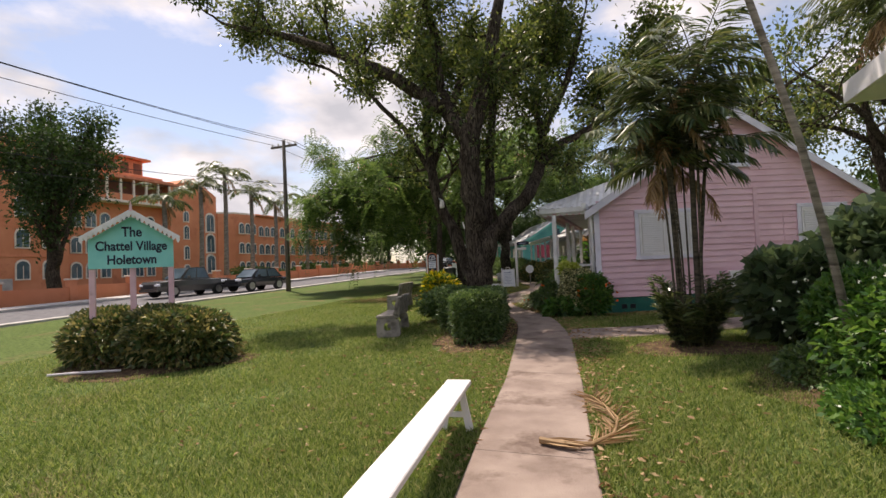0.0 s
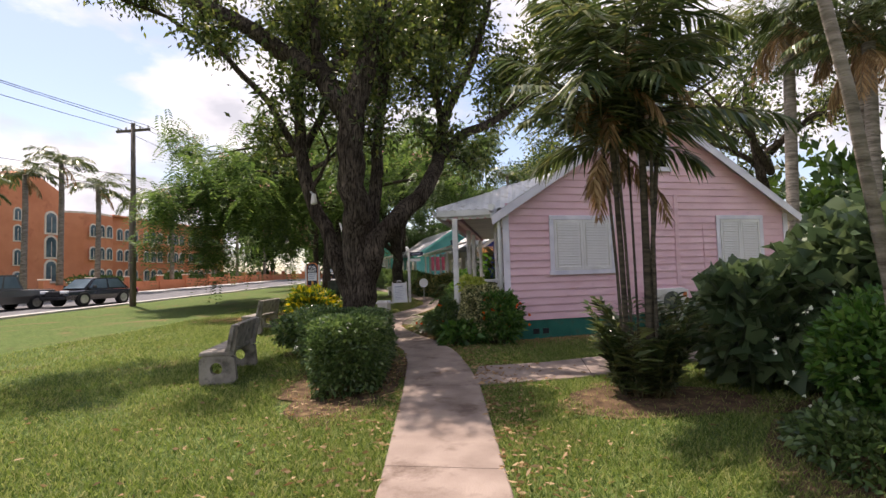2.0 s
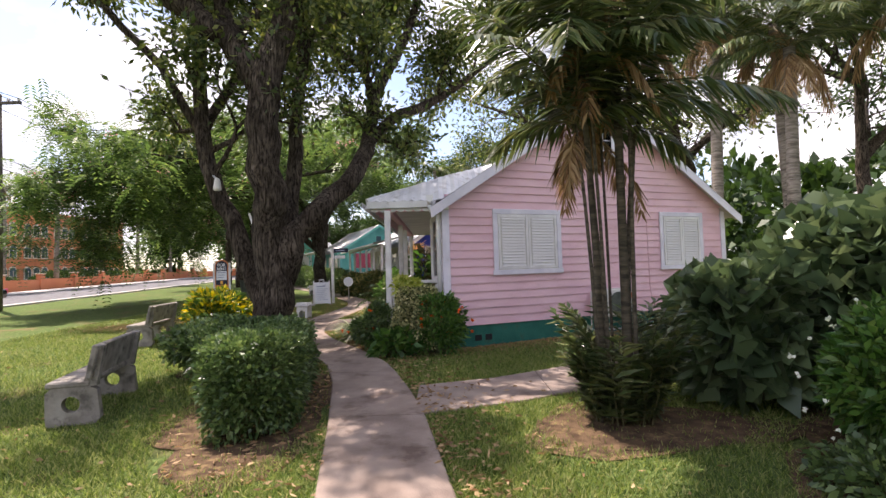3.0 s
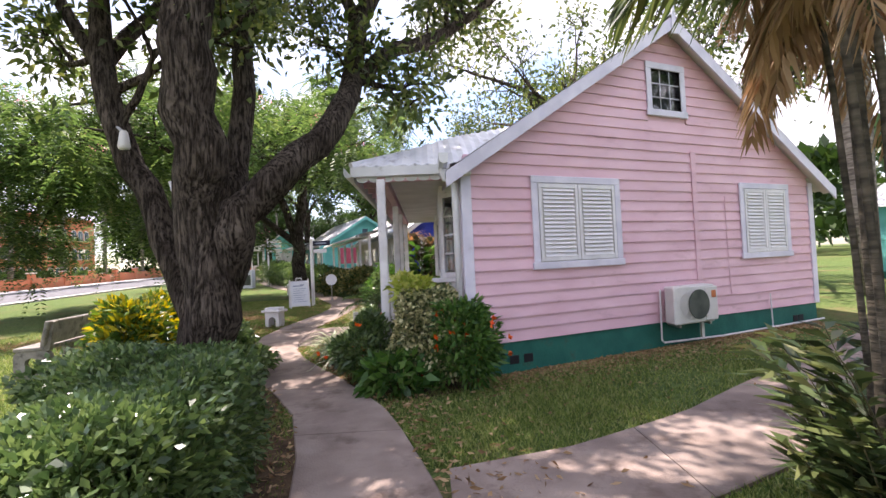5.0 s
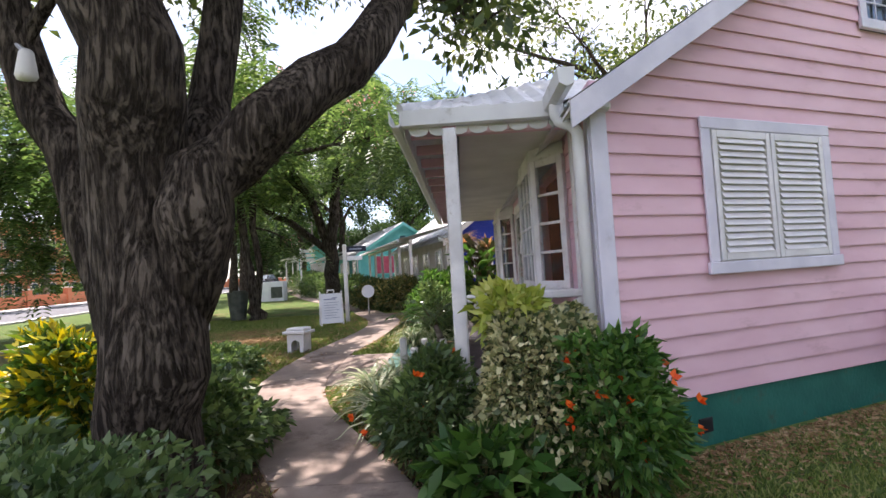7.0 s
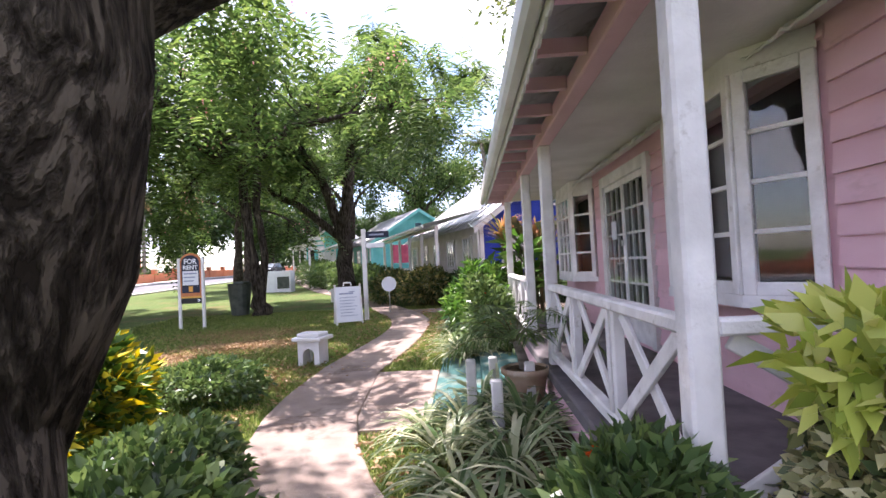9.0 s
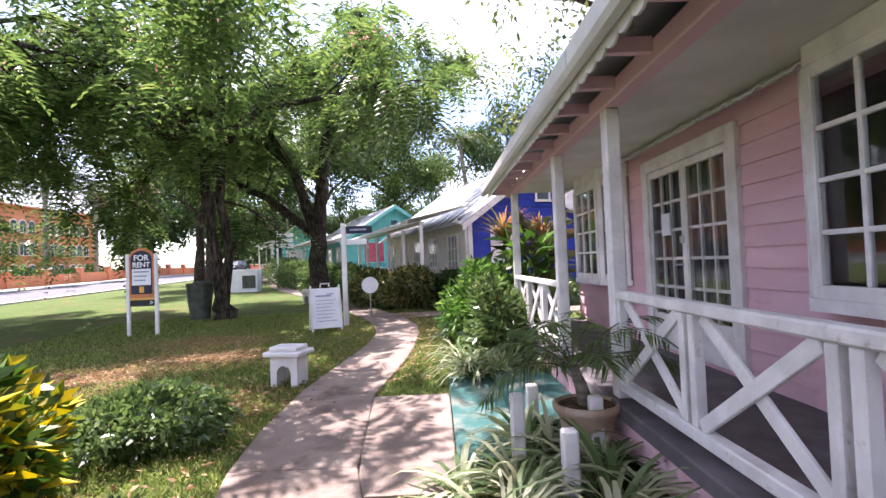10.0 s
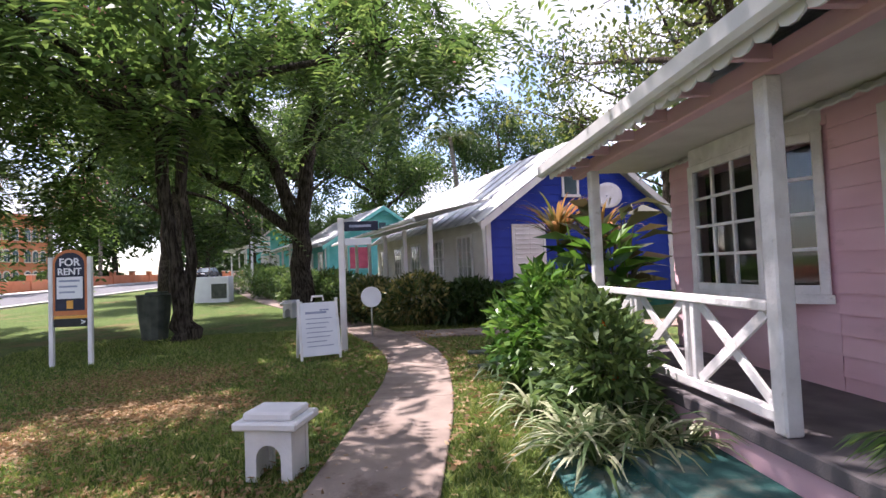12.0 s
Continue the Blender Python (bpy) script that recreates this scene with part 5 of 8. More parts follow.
BX, BY = -2.25, 11.95
tree("shade_tree", (BX, BY, gz(BY)), [
    [(BX, BY, 0.15, 0.36), (BX, BY + 0.02, 0.6, 0.28), (BX + 0.03, BY, 1.6, 0.27), (BX - 0.02, BY - 0.06, 2.8, 0.28), (BX - 0.05, BY - 0.15, 3.9, 0.26), (BX - 0.08, BY - 0.05, 4.95, 0.25), (-1.89, 12.1, 6.6, 0.2), (-1.65, 12.3, 7.9, 0.16), (-1.1, 12.6, 10.0, 0.08)],
    [(BX - 0.08, BY - 0.05, 4.75, 0.23), (-3.0, 12.0, 5.8, 0.2), (-3.9, 12.1, 6.43, 0.18), (-5.5, 12.0, 7.5, 0.15), (-7.6, 11.6, 8.5, 0.1), (-9.4, 11.0, 9.0, 0.05)],
    [(-2.75, 12.0, 5.55, 0.13), (-3.2, 12.3, 6.4, 0.12), (-3.25, 12.2, 7.8, 0.1), (-3.6, 11.6, 9.4, 0.05)],
    [(BX - 0.1, BY + 0.1, 0.7, 0.24), (-2.66, 12.35, 1.5, 0.19), (-3.05, 12.5, 2.4, 0.16), (-3.5, 12.55, 3.4, 0.145), (-3.72, 12.6, 4.4, 0.13), (-3.85, 12.8, 5.9, 0.11), (-4.3, 13.6, 7.8, 0.06)],
    [(-3.7, 12.6, 4.2, 0.08), (-4.5, 12.7, 5.6, 0.075), (-5.6, 12.8, 6.8, 0.065), (-7.1, 12.8, 7.9, 0.045), (-8.4, 12.4, 8.4, 0.03)],
    [(BX + 0.05, BY + 0.04, 1.5, 0.24), (-1.96, 12.02, 2.35, 0.21), (-1.5, 12.3, 2.86, 0.19), (-1.03, 12.83, 3.5, 0.17), (-0.82, 13.5, 4.4, 0.15), (-0.78, 13.9, 5.3, 0.14), (-0.05, 14.4, 6.9, 0.1), (0.4, 14.6, 8.4, 0.05)],
    [(-0.85, 13.4, 4.25, 0.12), (-0.2, 14.0, 5.0, 0.11), (0.6, 14.6, 5.5, 0.09), (1.9, 14.6, 6.4, 0.05)],
    [(-0.8, 13.85, 5.2, 0.1), (-1.1, 14.6, 6.5, 0.09), (-0.6, 14.2, 8.2, 0.05)],
    # limbs from here reach back, mostly above view, added to shade the path
    [(-2.95, 12.0, 5.75, 0.13), (-3.1, 13.6, 7.0, 0.11), (-3.3, 15.4, 8.0, 0.08), (-3.5, 17.4, 8.6, 0.04)],
    [(-3.72, 12.62, 4.3, 0.1), (-3.7, 14.2, 6.0, 0.09), (-3.5, 15.6, 7.0, 0.07), (-3.2, 17.0, 7.7, 0.03)],
    [(-1.0, 14.35, 6.1, 0.08), (-1.8, 16.0, 7.2, 0.08), (-2.5, 17.8, 8.2, 0.06), (-3.0, 19.4, 8.6, 0.03)],
    [(-2.12, 12.1, 2.1, 0.17), (-2.12, 12.5, 3.0, 0.14), (-2.05, 12.65, 4.4, 0.125), (-2.0, 13.4, 6.4, 0.1), (-2.6, 15.2, 8.0, 0.07), (-3.6, 17.2, 8.8, 0.04)],
    [(-2.0, 13.4, 6.4, 0.08), (-1.6, 14.9, 7.6, 0.07), (-1.2, 16.4, 8.4, 0.04)],
    [(-3.85, 12.8, 5.9, 0.09), (-4.6, 14.4, 7.3, 0.07), (-5.2, 16.2, 8.2, 0.04)],
], "leaf_tree", "large spreading shade tree with rough grey-brown trunk", 11, per=29, spread=0.21, leaf=0.15, leaf_w=0.07, depth=3, twig=0.85, step=0.085, start=0.5, lift=0.2)

T2X, T2Y = -7.3, 25.5
tree("flame_tree", (T2X, T2Y, gz(T2Y)), [
    [(T2X, T2Y, 0.4, 0.3), (T2X, T2Y, 1.1, 0.19), (T2X - 0.12, T2Y, 2.2, 0.12), (T2X - 0.32, T2Y, 3.4, 0.13), (T2X - 0.4, T2Y, 5.0, 0.12), (T2X - 1.1, T2Y - 0.5, 6.5, 0.1), (T2X - 2.0, T2Y - 1.0, 8.0, 0.05)],
    [(T2X + 0.04, T2Y, 1.0, 0.14), (T2X + 0.2, T2Y, 2.2, 0.11), (T2X + 0.0, T2Y, 3.6, 0.11), (T2X + 0.1, T2Y - 0.2, 5.2, 0.13), (T2X + 0.4, T2Y - 0.6, 7.0, 0.08), (T2X + 0.7, T2Y - 1.0, 8.6, 0.04)],
    [(T2X - 0.35, T2Y, 4.6, 0.12), (T2X + 1.2, T2Y - 0.3, 5.9, 0.1), (T2X + 3.2, T2Y - 0.8, 6.0, 0.06), (T2X + 4.6, T2Y - 1.4, 6.0, 0.03)],
    [(T2X - 0.4, T2Y, 4.8, 0.12), (T2X - 1.8, T2Y - 1.2, 5.8, 0.09), (T2X - 3.6, T2Y - 2.4, 6.2, 0.05), (T2X - 5.2, T2Y - 3.4, 5.9, 0.03)],
    [(T2X, T2Y - 0.1, 5.0, 0.1), (T2X + 0.6, T2Y - 2.0, 6.3, 0.08), (T2X + 1.2, T2Y - 4.2, 6.6, 0.04), (T2X + 1.6, T2Y - 5.4, 6.1, 0.03)],
    [(T2X - 0.5, T2Y, 5.2, 0.1), (T2X - 1.5, T2Y + 2.0, 6.8, 0.07), (T2X - 2.0, T2Y + 4.5, 7.2, 0.03)],
    [(T2X - 0.3, T2Y, 5.0, 0.1), (T2X - 1.4, T2Y - 2.6, 6.2, 0.07), (T2X - 2.4, T2Y - 5.0, 6.0, 0.03)],
    [(T2X - 0.4, T2Y, 5.4, 0.1), (T2X - 3.0, T2Y + 0.6, 7.2, 0.06), (T2X - 5.6, T2Y + 0.4, 7.0, 0.03)],
    [(T2X - 0.4, T2Y, 5.0, 0.12), (T2X - 2.6, T2Y + 0.2, 6.4, 0.09), (T2X - 5.2, T2Y - 0.4, 6.6, 0.06), (T2X - 6.8, T2Y - 0.8, 5.8, 0.03)],
    [(T2X - 1.1, T2Y - 0.5, 6.5, 0.08), (T2X - 3.4, T2Y - 1.2, 8.0, 0.07), (T2X - 6.0, T2Y - 1.6, 7.6, 0.03)],
] + [
    [(T2X - 2.6, T2Y + 0.2, 6.4, 0.07), (T2X - 4.4, T2Y + dy * 0.6, 6.9 - 0.1 * dy, 0.05), (T2X - 5.6, T2Y + dy, 6.0, 0.035), (T2X - 6.5, T2Y + dy * 1.1, 4.8, 0.02)] for dy in (-2.4, -0.6, 1.4, 3.0)] + [
    [(T2X - 1.8, T2Y - 1.2, 5.8, 0.06), (T2X - 3.4, T2Y - 1.8, 5.6, 0.04), (T2X - 4.8, T2Y - 2.2, 4.2, 0.02)],
    [(T2X - 0.4, T2Y + 0.2, 4.9, 0.07), (T2X - 2.0, T2Y + 1.4, 5.4, 0.05), (T2X - 3.6, T2Y + 2.0, 4.4, 0.02)],
    [(T2X + 0.1, T2Y - 0.2, 5.2, 0.1), (T2X + 1.6, T2Y + 0.8, 7.0, 0.07), (T2X + 3.4, T2Y + 1.2, 7.6, 0.03)],
], "leaf_feather", "flame tree with forked trunk and hanging feathery leaves", 23, feather=True, leaf=0.2, leaf_w=0.07, reach=0.75, depth=2, twig=1.2, lift=-0.03, kids=3, step=0.075, start=0.4, flowers=120, hang=0.8, spr=3, bark="far_bark")

T3X, T3Y = -5.75, 29.6
tree("shade_tree", (T3X, T3Y, gz(T3Y)), [
    [(T3X, T3Y, 0.5, 0.42), (T3X, T3Y, 1.6, 0.3), (T3X - 0.03, T3Y, 3.1, 0.26), (T3X + 0.2, T3Y, 4.9, 0.2), (T3X + 0.4, T3Y, 6.2, 0.15), (T3X + 1.3, T3Y, 8.4, 0.07)],
    [(T3X - 0.03, T3Y, 3.0, 0.2), (T3X - 0.8, T3Y, 5.2, 0.16), (T3X - 1.6, T3Y - 0.2, 6.6, 0.12), (T3X - 3.0, T3Y - 0.6, 7.8, 0.05)],
    [(T3X, T3Y, 2.8, 0.16), (T3X - 1.6, T3Y - 0.3, 4.2, 0.13), (T3X - 3.2, T3Y - 0.4, 5.0, 0.09), (T3X - 4.4, T3Y - 0.6, 6.2, 0.04)],
    [(T3X + 0.3, T3Y, 5.6, 0.12), (T3X + 2.2, T3Y + 0.4, 7.0, 0.08), (T3X + 3.6, T3Y + 0.8, 8.0, 0.04)],
    [(T3X + 0.2, T3Y, 5.2, 0.12), (T3X + 0.2, T3Y + 2.0, 7.4, 0.08), (T3X - 0.5, T3Y + 4.0, 8.8, 0.04)],
], "leaf_feather", "tall spreading tree over the path", 31, feather=True, leaf=0.2, leaf_w=0.07, reach=0.65, depth=2, twig=1.2, step=0.08, start=0.38, hang=0.5, spr=5, bark="far_bark")

# taller trees behind the pink house and beyond
for i, (x, y, h, sd, mt) in enumerate([(7.5, 34, 9.5, 41, "leaf_tree"), (6.0, 27, 11.0, 42, "leaf_tree"), (11.5, 25, 10.5, 43, "leaf_tree"), (16.5, 22, 11.5, 44, "leaf_dark"), (-4.5, 48, 10, 45, "leaf_feather"), (10.0, 34, 12, 46, "leaf_dark"), (-9.5, 47, 10.5, 47, "leaf_dark"), (-14.0, 40, 9.5, 48, "leaf_feather"), (4.5, 52, 13, 49, "leaf_dark"), (-17.5, 46, 11, 50, "leaf_dark"), (-15.5, 56, 12, 51, "leaf_dark")]):
    r = np.random.default_rng(sd)
    z0 = gz(y)
    limbs = [[(x, y, z0 - 0.1, 0.36), (x + r.uniform(-.2, .2), y, z0 + h * 0.22, 0.25), (x + r.uniform(-.4, .4), y, z0 + h * 0.45, 0.2), (x + r.uniform(-.9, .9), y, z0 + h * 0.8, 0.08)]]
    for k in range(6):
        a = k * 1.047 + r.uniform(-0.3, 0.3)
        zb = z0 + h * r.uniform(0.4, 0.68)
        L = h * r.uniform(0.28, 0.46)
        limbs.append([(x, y, zb, 0.15), (x + math.cos(a) * L * 0.4, y + math.sin(a) * L * 0.4, zb + L * 0.3, 0.1), (x + math.cos(a) * L, y + math.sin(a) * L, zb + L * 0.5, 0.05)])
    tree("tall_tree", (x, y, z0), limbs, mt, "tall open-crowned tree with grey branches", sd, per=48 if y > 39 else 11, spread=0.34, leaf=0.24, leaf_w=0.12, depth=2, twig=1.35, step=0.13, start=0.33)

# across the road
tree("roadside_tree", (-33, 20.8, gz(20.8)), [[(-33, 20.8, 0.3, 0.45), (-33.1, 20.8, 3.0, 0.35), (-33, 20.8, 7.0, 0.25), (-33, 20.8, 11.0, 0.1)]] + [
    [(-33, 20.8, 2.4 + k * 0.55, 0.18), (-33 + 1.2 * math.cos(k * 2.4), 20.8 + 1.2 * math.sin(k * 2.4), 4.6 + k * 0.6, 0.12), (-33 + 2.0 * math.cos(k * 2.4), 20.8 + 2.0 * math.sin(k * 2.4), 7 + k * 0.45, 0.06)] for k in range(10)],
    "leaf_dark", "tall dense dark green tree beside the orange building", 61, per=26, spread=0.4, leaf=0.26, leaf_w=0.13, depth=2, twig=1.0, step=0.12, start=0.35)
for sd, (x, y, h) in enumerate([(-34, 70, 11), (-30, 84, 12), (-27, 100, 13), (-36, 96, 13), (-22, 120, 13), (-12, 110, 12), (-2, 95, 13)]):
    r = np.random.default_rng(70 + sd)
    z0 = gz(y)
    limbs = [[(x, y, z0, 0.3), (x, y, z0 + h * 0.4, 0.22), (x, y, z0 + h * 0.85, 0.08)]]
    for k in range(7):
        a, zb, L = k * 0.9, z0 + h * r.uniform(0.25, 0.55), h * r.uniform(0.22, 0.36)
        limbs.append([(x, y, zb, 0.12), (x + math.cos(a) * L * 0.5, y + math.sin(a) * L * 0.5, zb + L * 0.3, 0.09), (x + math.cos(a) * L, y + math.sin(a) * L, zb + L * 0.6, 0.05)])
    tree("distant_tree", (x, y, z0), limbs, "leaf_dark", "distant dark green roadside tree", 70 + sd, per=34, spread=0.7, leaf=0.55, leaf_w=0.3, depth=2, twig=1.6, step=0.22, start=0.35)


# ---- palms ----
def palm(name, at, trunk, label, seed, fronds=16, length=2.4, leaf=0.55, width=0.045, n=36, droop=0.55, up=0.5, dry=0, mat="leaf_palm", radius=0.13, group=""):
    """A palm: its trunk as a list of places, a crown of feather leaves and hanging dry ones."""
    rng = np.random.default_rng(seed)
    ob = thing(name, at, label, "palm", group)
    g = Geo()
    g.tube(trunk, [radius * (1.25 if i == 0 else 1 - 0.25 * i / len(trunk)) for i in range(len(trunk))], 10, lump=0.05, rng=random.Random(seed))
    part("trunk", g, M["palm_bark"], ob, smooth=True)
    top = Vector(trunk[-1])
    lv, rb = Leaves(), Geo()
    for k in range(fronds):
        a = k * 2.4 + rng.uniform(-0.2, 0.2)
        e = rng.uniform(-0.15, 1.0) * up + 0.15
        frond(lv, rb, top, (math.cos(a), math.sin(a), e * 1.4), length * rng.uniform(0.8, 1.1), rng, droop, n, leaf, width)
    part("foliage", lv.mesh("foliage", M[mat]), M[mat], ob)
    part("ribwork", rb, M["stem"], ob)
    if dry:
        lv, rb = Leaves(), Geo()
        for k in range(dry):
            a = k * 2.1 + rng.uniform(-0.3, 0.3)
            frond(lv, rb, top - Vector((0, 0, 0.15)), (math.cos(a) * 0.6, math.sin(a) * 0.6, -0.35), length * rng.uniform(0.5, 0.8), rng, 0.9, n, leaf * 0.8, width * 0.6, 0.9)
        part("dry_foliage", lv.mesh("dry_foliage", M["leaf_dry"]), M["leaf_dry"], ob, "hanging brown dry fronds")
        part("dry_ribwork", rb, M["leaf_dry"], ob)
    return ob


def clump_palm():
    """The clump of slender palms before the pink house."""
    x, y = 2.28, 8.7
    z = gz(y)
    rng = np.random.default_rng(5)
    ob = thing("clump_palm", (x, y, z), "clump of slender palms with dark arching fronds and brown dead leaves", "palm")
    lv, dry, rb, drb, low = Leaves(), Leaves(), Geo(), Geo(), Leaves()
    # (x, y from the middle, height, thickness, lean)
    canes = [(-0.28, -0.1, 3.1, 0.075, -0.1, 0.0), (-0.4, -0.3, 2.5, 0.04, -0.12, 0.05), (0.18, 0.0, 3.7, 0.1, 0.05, 0.1), (-0.1, 0.2, 2.7, 0.035, -0.1, 0.1), (0.28, -0.1, 4.0, 0.05, 0.1, 0.0), (0.02, 0.25, 2.5, 0.035, 0.0, 0.1), (-0.2, -0.2, 3.4, 0.04, -0.15, -0.1)]
    for dx, dy, h, r, lx, ly in canes:
        h += 0.5
        pts = [(x + dx * 0.6 + lx * t * t, y + dy * 0.6 + ly * t * t, z - 0.05 + h * t) for t in (0, 0.25, 0.5, 0.75, 1.0)]
        part("cane", Geo().tube(pts, [r * 0.6, r * 0.46, r * 0.44, r * 0.42, r * 0.4], 9), M["cane_bark"], ob, smooth=True)
        top = Vector(pts[-1])
        for k in range(9):
            a = rng.uniform(0, 6.28)
            frond(lv, rb, top, (math.cos(a) + 0.02, math.sin(a) - 0.2, rng.uniform(0.15, 1.9)), rng.uniform(1.2, 1.95) * (0.7 if math.sin(a) > 0.1 else 1.0), rng, 0.62, 36, 0.5, 0.045, 0.45, 0.013)
        for k in range(3):
            a = rng.uniform(0, 6.28)
            frond(dry, drb, top - Vector((0, 0, 0.1)), (math.cos(a) * 0.6, math.sin(a) * 0.6, -0.3), rng.uniform(0.5, 1.05), rng, 0.95, 20, 0.3, 0.032, 0.9, 0.01)
    for k in range(60):                                # young growth round the foot
        a = rng.uniform(0, 6.28)
        rr = rng.uniform(0.03, 0.3)
        frond(low, rb, (x + rr * math.cos(a), y - 0.1 + rr * math.sin(a), z), (math.cos(a) * 0.4, math.sin(a) * 0.4, rng.uniform(1.1, 2.2)), rng.uniform(0.5, 1.25), rng, 0.5, 17, 0.36, 0.05, 0.3, 0.008)
    part("foliage", lv.mesh("foliage", M["leaf_palm"]), M["leaf_palm"], ob)
    part("ribwork", rb, M["stem"], ob)
    part("dry_foliage", dry.mesh("dry_foliage", M["leaf_dry"]), M["leaf_dry"], ob, "hanging brown dry fronds")
    part("dry_ribwork", drb, M["leaf_dry"], ob)
    part("young_foliage", low.mesh("young_foliage", M["leaf_palm"]), M["leaf_palm"], ob)
    lean = [(x + 0.15, y + 0.1, z), (x + 0.2, y + 0.15, 1.6), (x + 0.34, y + 0.2, 3.0), (x + 0.85, y + 0.3, 4.4)]
    part("cane", Geo().tube(lean, [0.035, 0.03, 0.028, 0.025], 9), M["cane_bark"], ob, smooth=True)


clump_palm()
palm("slender_palm", (3.7, 6.6, gz(6.6)), [(3.8, 6.7, 0.1), (3.55, 6.5, 1.5), (3.25, 6.3, 2.9), (2.75, 6.0, 4.6), (2.2, 5.7, 6.6), (1.8, 5.5, 8.5)], "slender grey palm trunk leaning over the lawn", 81, 14, 2.2, radius=0.045)
for sd, (x, y, h, lx) in enumerate([(11.3, 18.8, 8.2, 0.2), (12.2, 20.0, 9.5, -0.3), (9.9, 20.5, 10.0, 0.3), (13.6, 17.5, 9.0, 0.2)]):
    palm("feather_palm", (x, y, gz(y)), [(x, y, gz(y)), (x + lx * 0.3, y, h * 0.35), (x + lx * 0.7, y, h * 0.7), (x + lx, y, h)], "tall palm with a skirt of dry brown fronds", 90 + sd, 20, 3.0, 0.8, 0.06, 40, 0.6, 0.6, 9, radius=0.2, group="palms behind the house")
for sd, (y, h) in enumerate([(30.6, 9.0), (33.4, 10.4), (36.8, 9.2), (40.4, 8.6), (46.0, 9.5), (52.0, 10.0), (58.5, 9.6), (66.0, 10.5), (27.0, 7.4)]):
    x = -31.0 - 0.06 * (y - 30)
    palm("royal_palm", (x, y, gz(y)), [(x, y, gz(y)), (x + 0.1, y, h * 0.4), (x + 0.15, y, h * 0.75), (x + 0.1, y, h)], "roadside palm with a slim grey trunk", 110 + sd, 15, 2.6, 0.7, 0.09, 26, 0.75, 0.75, 2, radius=0.19, group="roadside palms")
palm("coconut_palm", (1.0, 47.0, gz(47)), [(1.0, 47, 1), (0.8, 47, 5), (0.2, 46.8, 10.2)], "tall thin coconut palm beyond the houses", 131, 13, 2.2, 0.7, 0.09, 24, 0.8, 0.6, radius=0.16)


# ---- bushes, beds and lawn ----
R = np.random.default_rng(17)
bush("clipped_hedge", (-1.4, 8.8, gz(8.8)), (0.5, 0.65, 0.54), M["leaf_hedge"], "clipped dark green hedge bush beside the path", R, 13000, 0.07, 0.034, 0.1, 0.7, 0.85, group="hedge by the path")
bush("clipped_hedge", (-1.7, 9.75, gz(9.7)), (0.62, 0.78, 0.5), M["leaf_hedge"], "clipped dark green hedge bush beside the path", R, 13000, 0.07, 0.034, 0.14, 0.7, 0.85, group="hedge by the path")
bush("clipped_hedge", (-2.2, 10.75, gz(10.7)), (0.7, 0.75, 0.45), M["leaf_hedge"], "low green hedge bush at the foot of the shade tree", R, 10000, 0.075, 0.036, 0.18, 0.5, 0.85, group="hedge by the path")
bush("ground_shrub", (-3.0, 11.4, gz(11.4)), (0.65, 0.7, 0.4), M["leaf_hedge"], "loose green shrub under the shade tree", R, 4000, 0.1, 0.05, 0.2)
bush("ground_shrub", (-2.42, 11.42, gz(11.42)), (0.5, 0.3, 0.36), M["leaf_hedge"], "loose green shrub under the shade tree", R, 2600, 0.09, 0.045, 0.24)
bush("ground_shrub", (-2.55, 12.9, gz(12.9)), (0.55, 0.7, 0.38), M["leaf_hedge"], "loose green shrub under the shade tree", R, 3600, 0.1, 0.05, 0.2)
bush("ground_shrub", (-4.5, 16.8, gz(16.8)), (0.85, 0.75, 0.25), M["leaf_hedge"], "low loose green shrub on the lawn edge", R, 7000, 0.085, 0.04, 0.3, lift=0.75)
bush("ground_shrub", (-3.2, 14.2, gz(14.2)), (0.45, 0.6, 0.3), M["leaf_hedge"], "low loose green shrub on the lawn edge", R, 2400, 0.09, 0.045, 0.2, lift=0.7)
for x, y, r, h in ((-4.02, 13.6, 0.46, 0.55), (-4.35, 15.0, 0.5, 0.5)):
    bush("croton_bush", (x, y, gz(y)), (r, r, h), M["leaf_croton"], "croton bush with bright yellow and green leaves", R, 3200, 0.15, 0.055, 0.22, group="crotons", extra=[("yellow_foliage", M["leaf_croton"], 160, 0.19, 0.07)])
bush("sign_hedge", (-7.75, 6.1, gz(6.1)), (0.85, 0.75, 0.52), M["leaf_mixed"], "rounded green and yellow hedge under the village sign", R, 6500, 0.12, 0.055, 0.12, 0.5, 0.85, group="hedge under the sign")
bush("sign_hedge", (-6.15, 6.25, gz(6.2)), (1.0, 0.8, 0.55), M["leaf_mixed"], "rounded green and yellow hedge under the village sign", R, 8000, 0.12, 0.055, 0.12, 0.5, 0.85, group="hedge under the sign")
bush("variegated_shrub", (0.02, 12.55, gz(12.55)), (0.58, 0.42, 0.66), M["leaf_cream"], "variegated shrub with cream and green leaves at the house corner", R, 10000, 0.065, 0.045, 0.24)
bush("yellow_leaved_shrub", (-0.1, 12.62, gz(12.62)), (0.22, 0.2, 0.17), M["leaf_lemon"], "shrub with lemon-yellow young leaves over the variegated one", R, 420, 0.13, 0.055, 0.25, lift=6.6)
bush("garden_shrub", (-0.35, 12.25, gz(12.25)), (0.35, 0.25, 0.2), M["leaf_shrub"], "low broad-leaved green plant before the house corner", R, 420, 0.2, 0.09, 0.2)
bush("flowering_shrub", (0.5, 12.36, gz(12.4)), (0.4, 0.34, 0.5), M["leaf_shrub"], "green shrub with small orange flowers before the pink wall", R, 4600, 0.11, 0.038, 0.26, extra=[("blossom", M["petal_orange"], 40, 0.06, 0.042)])
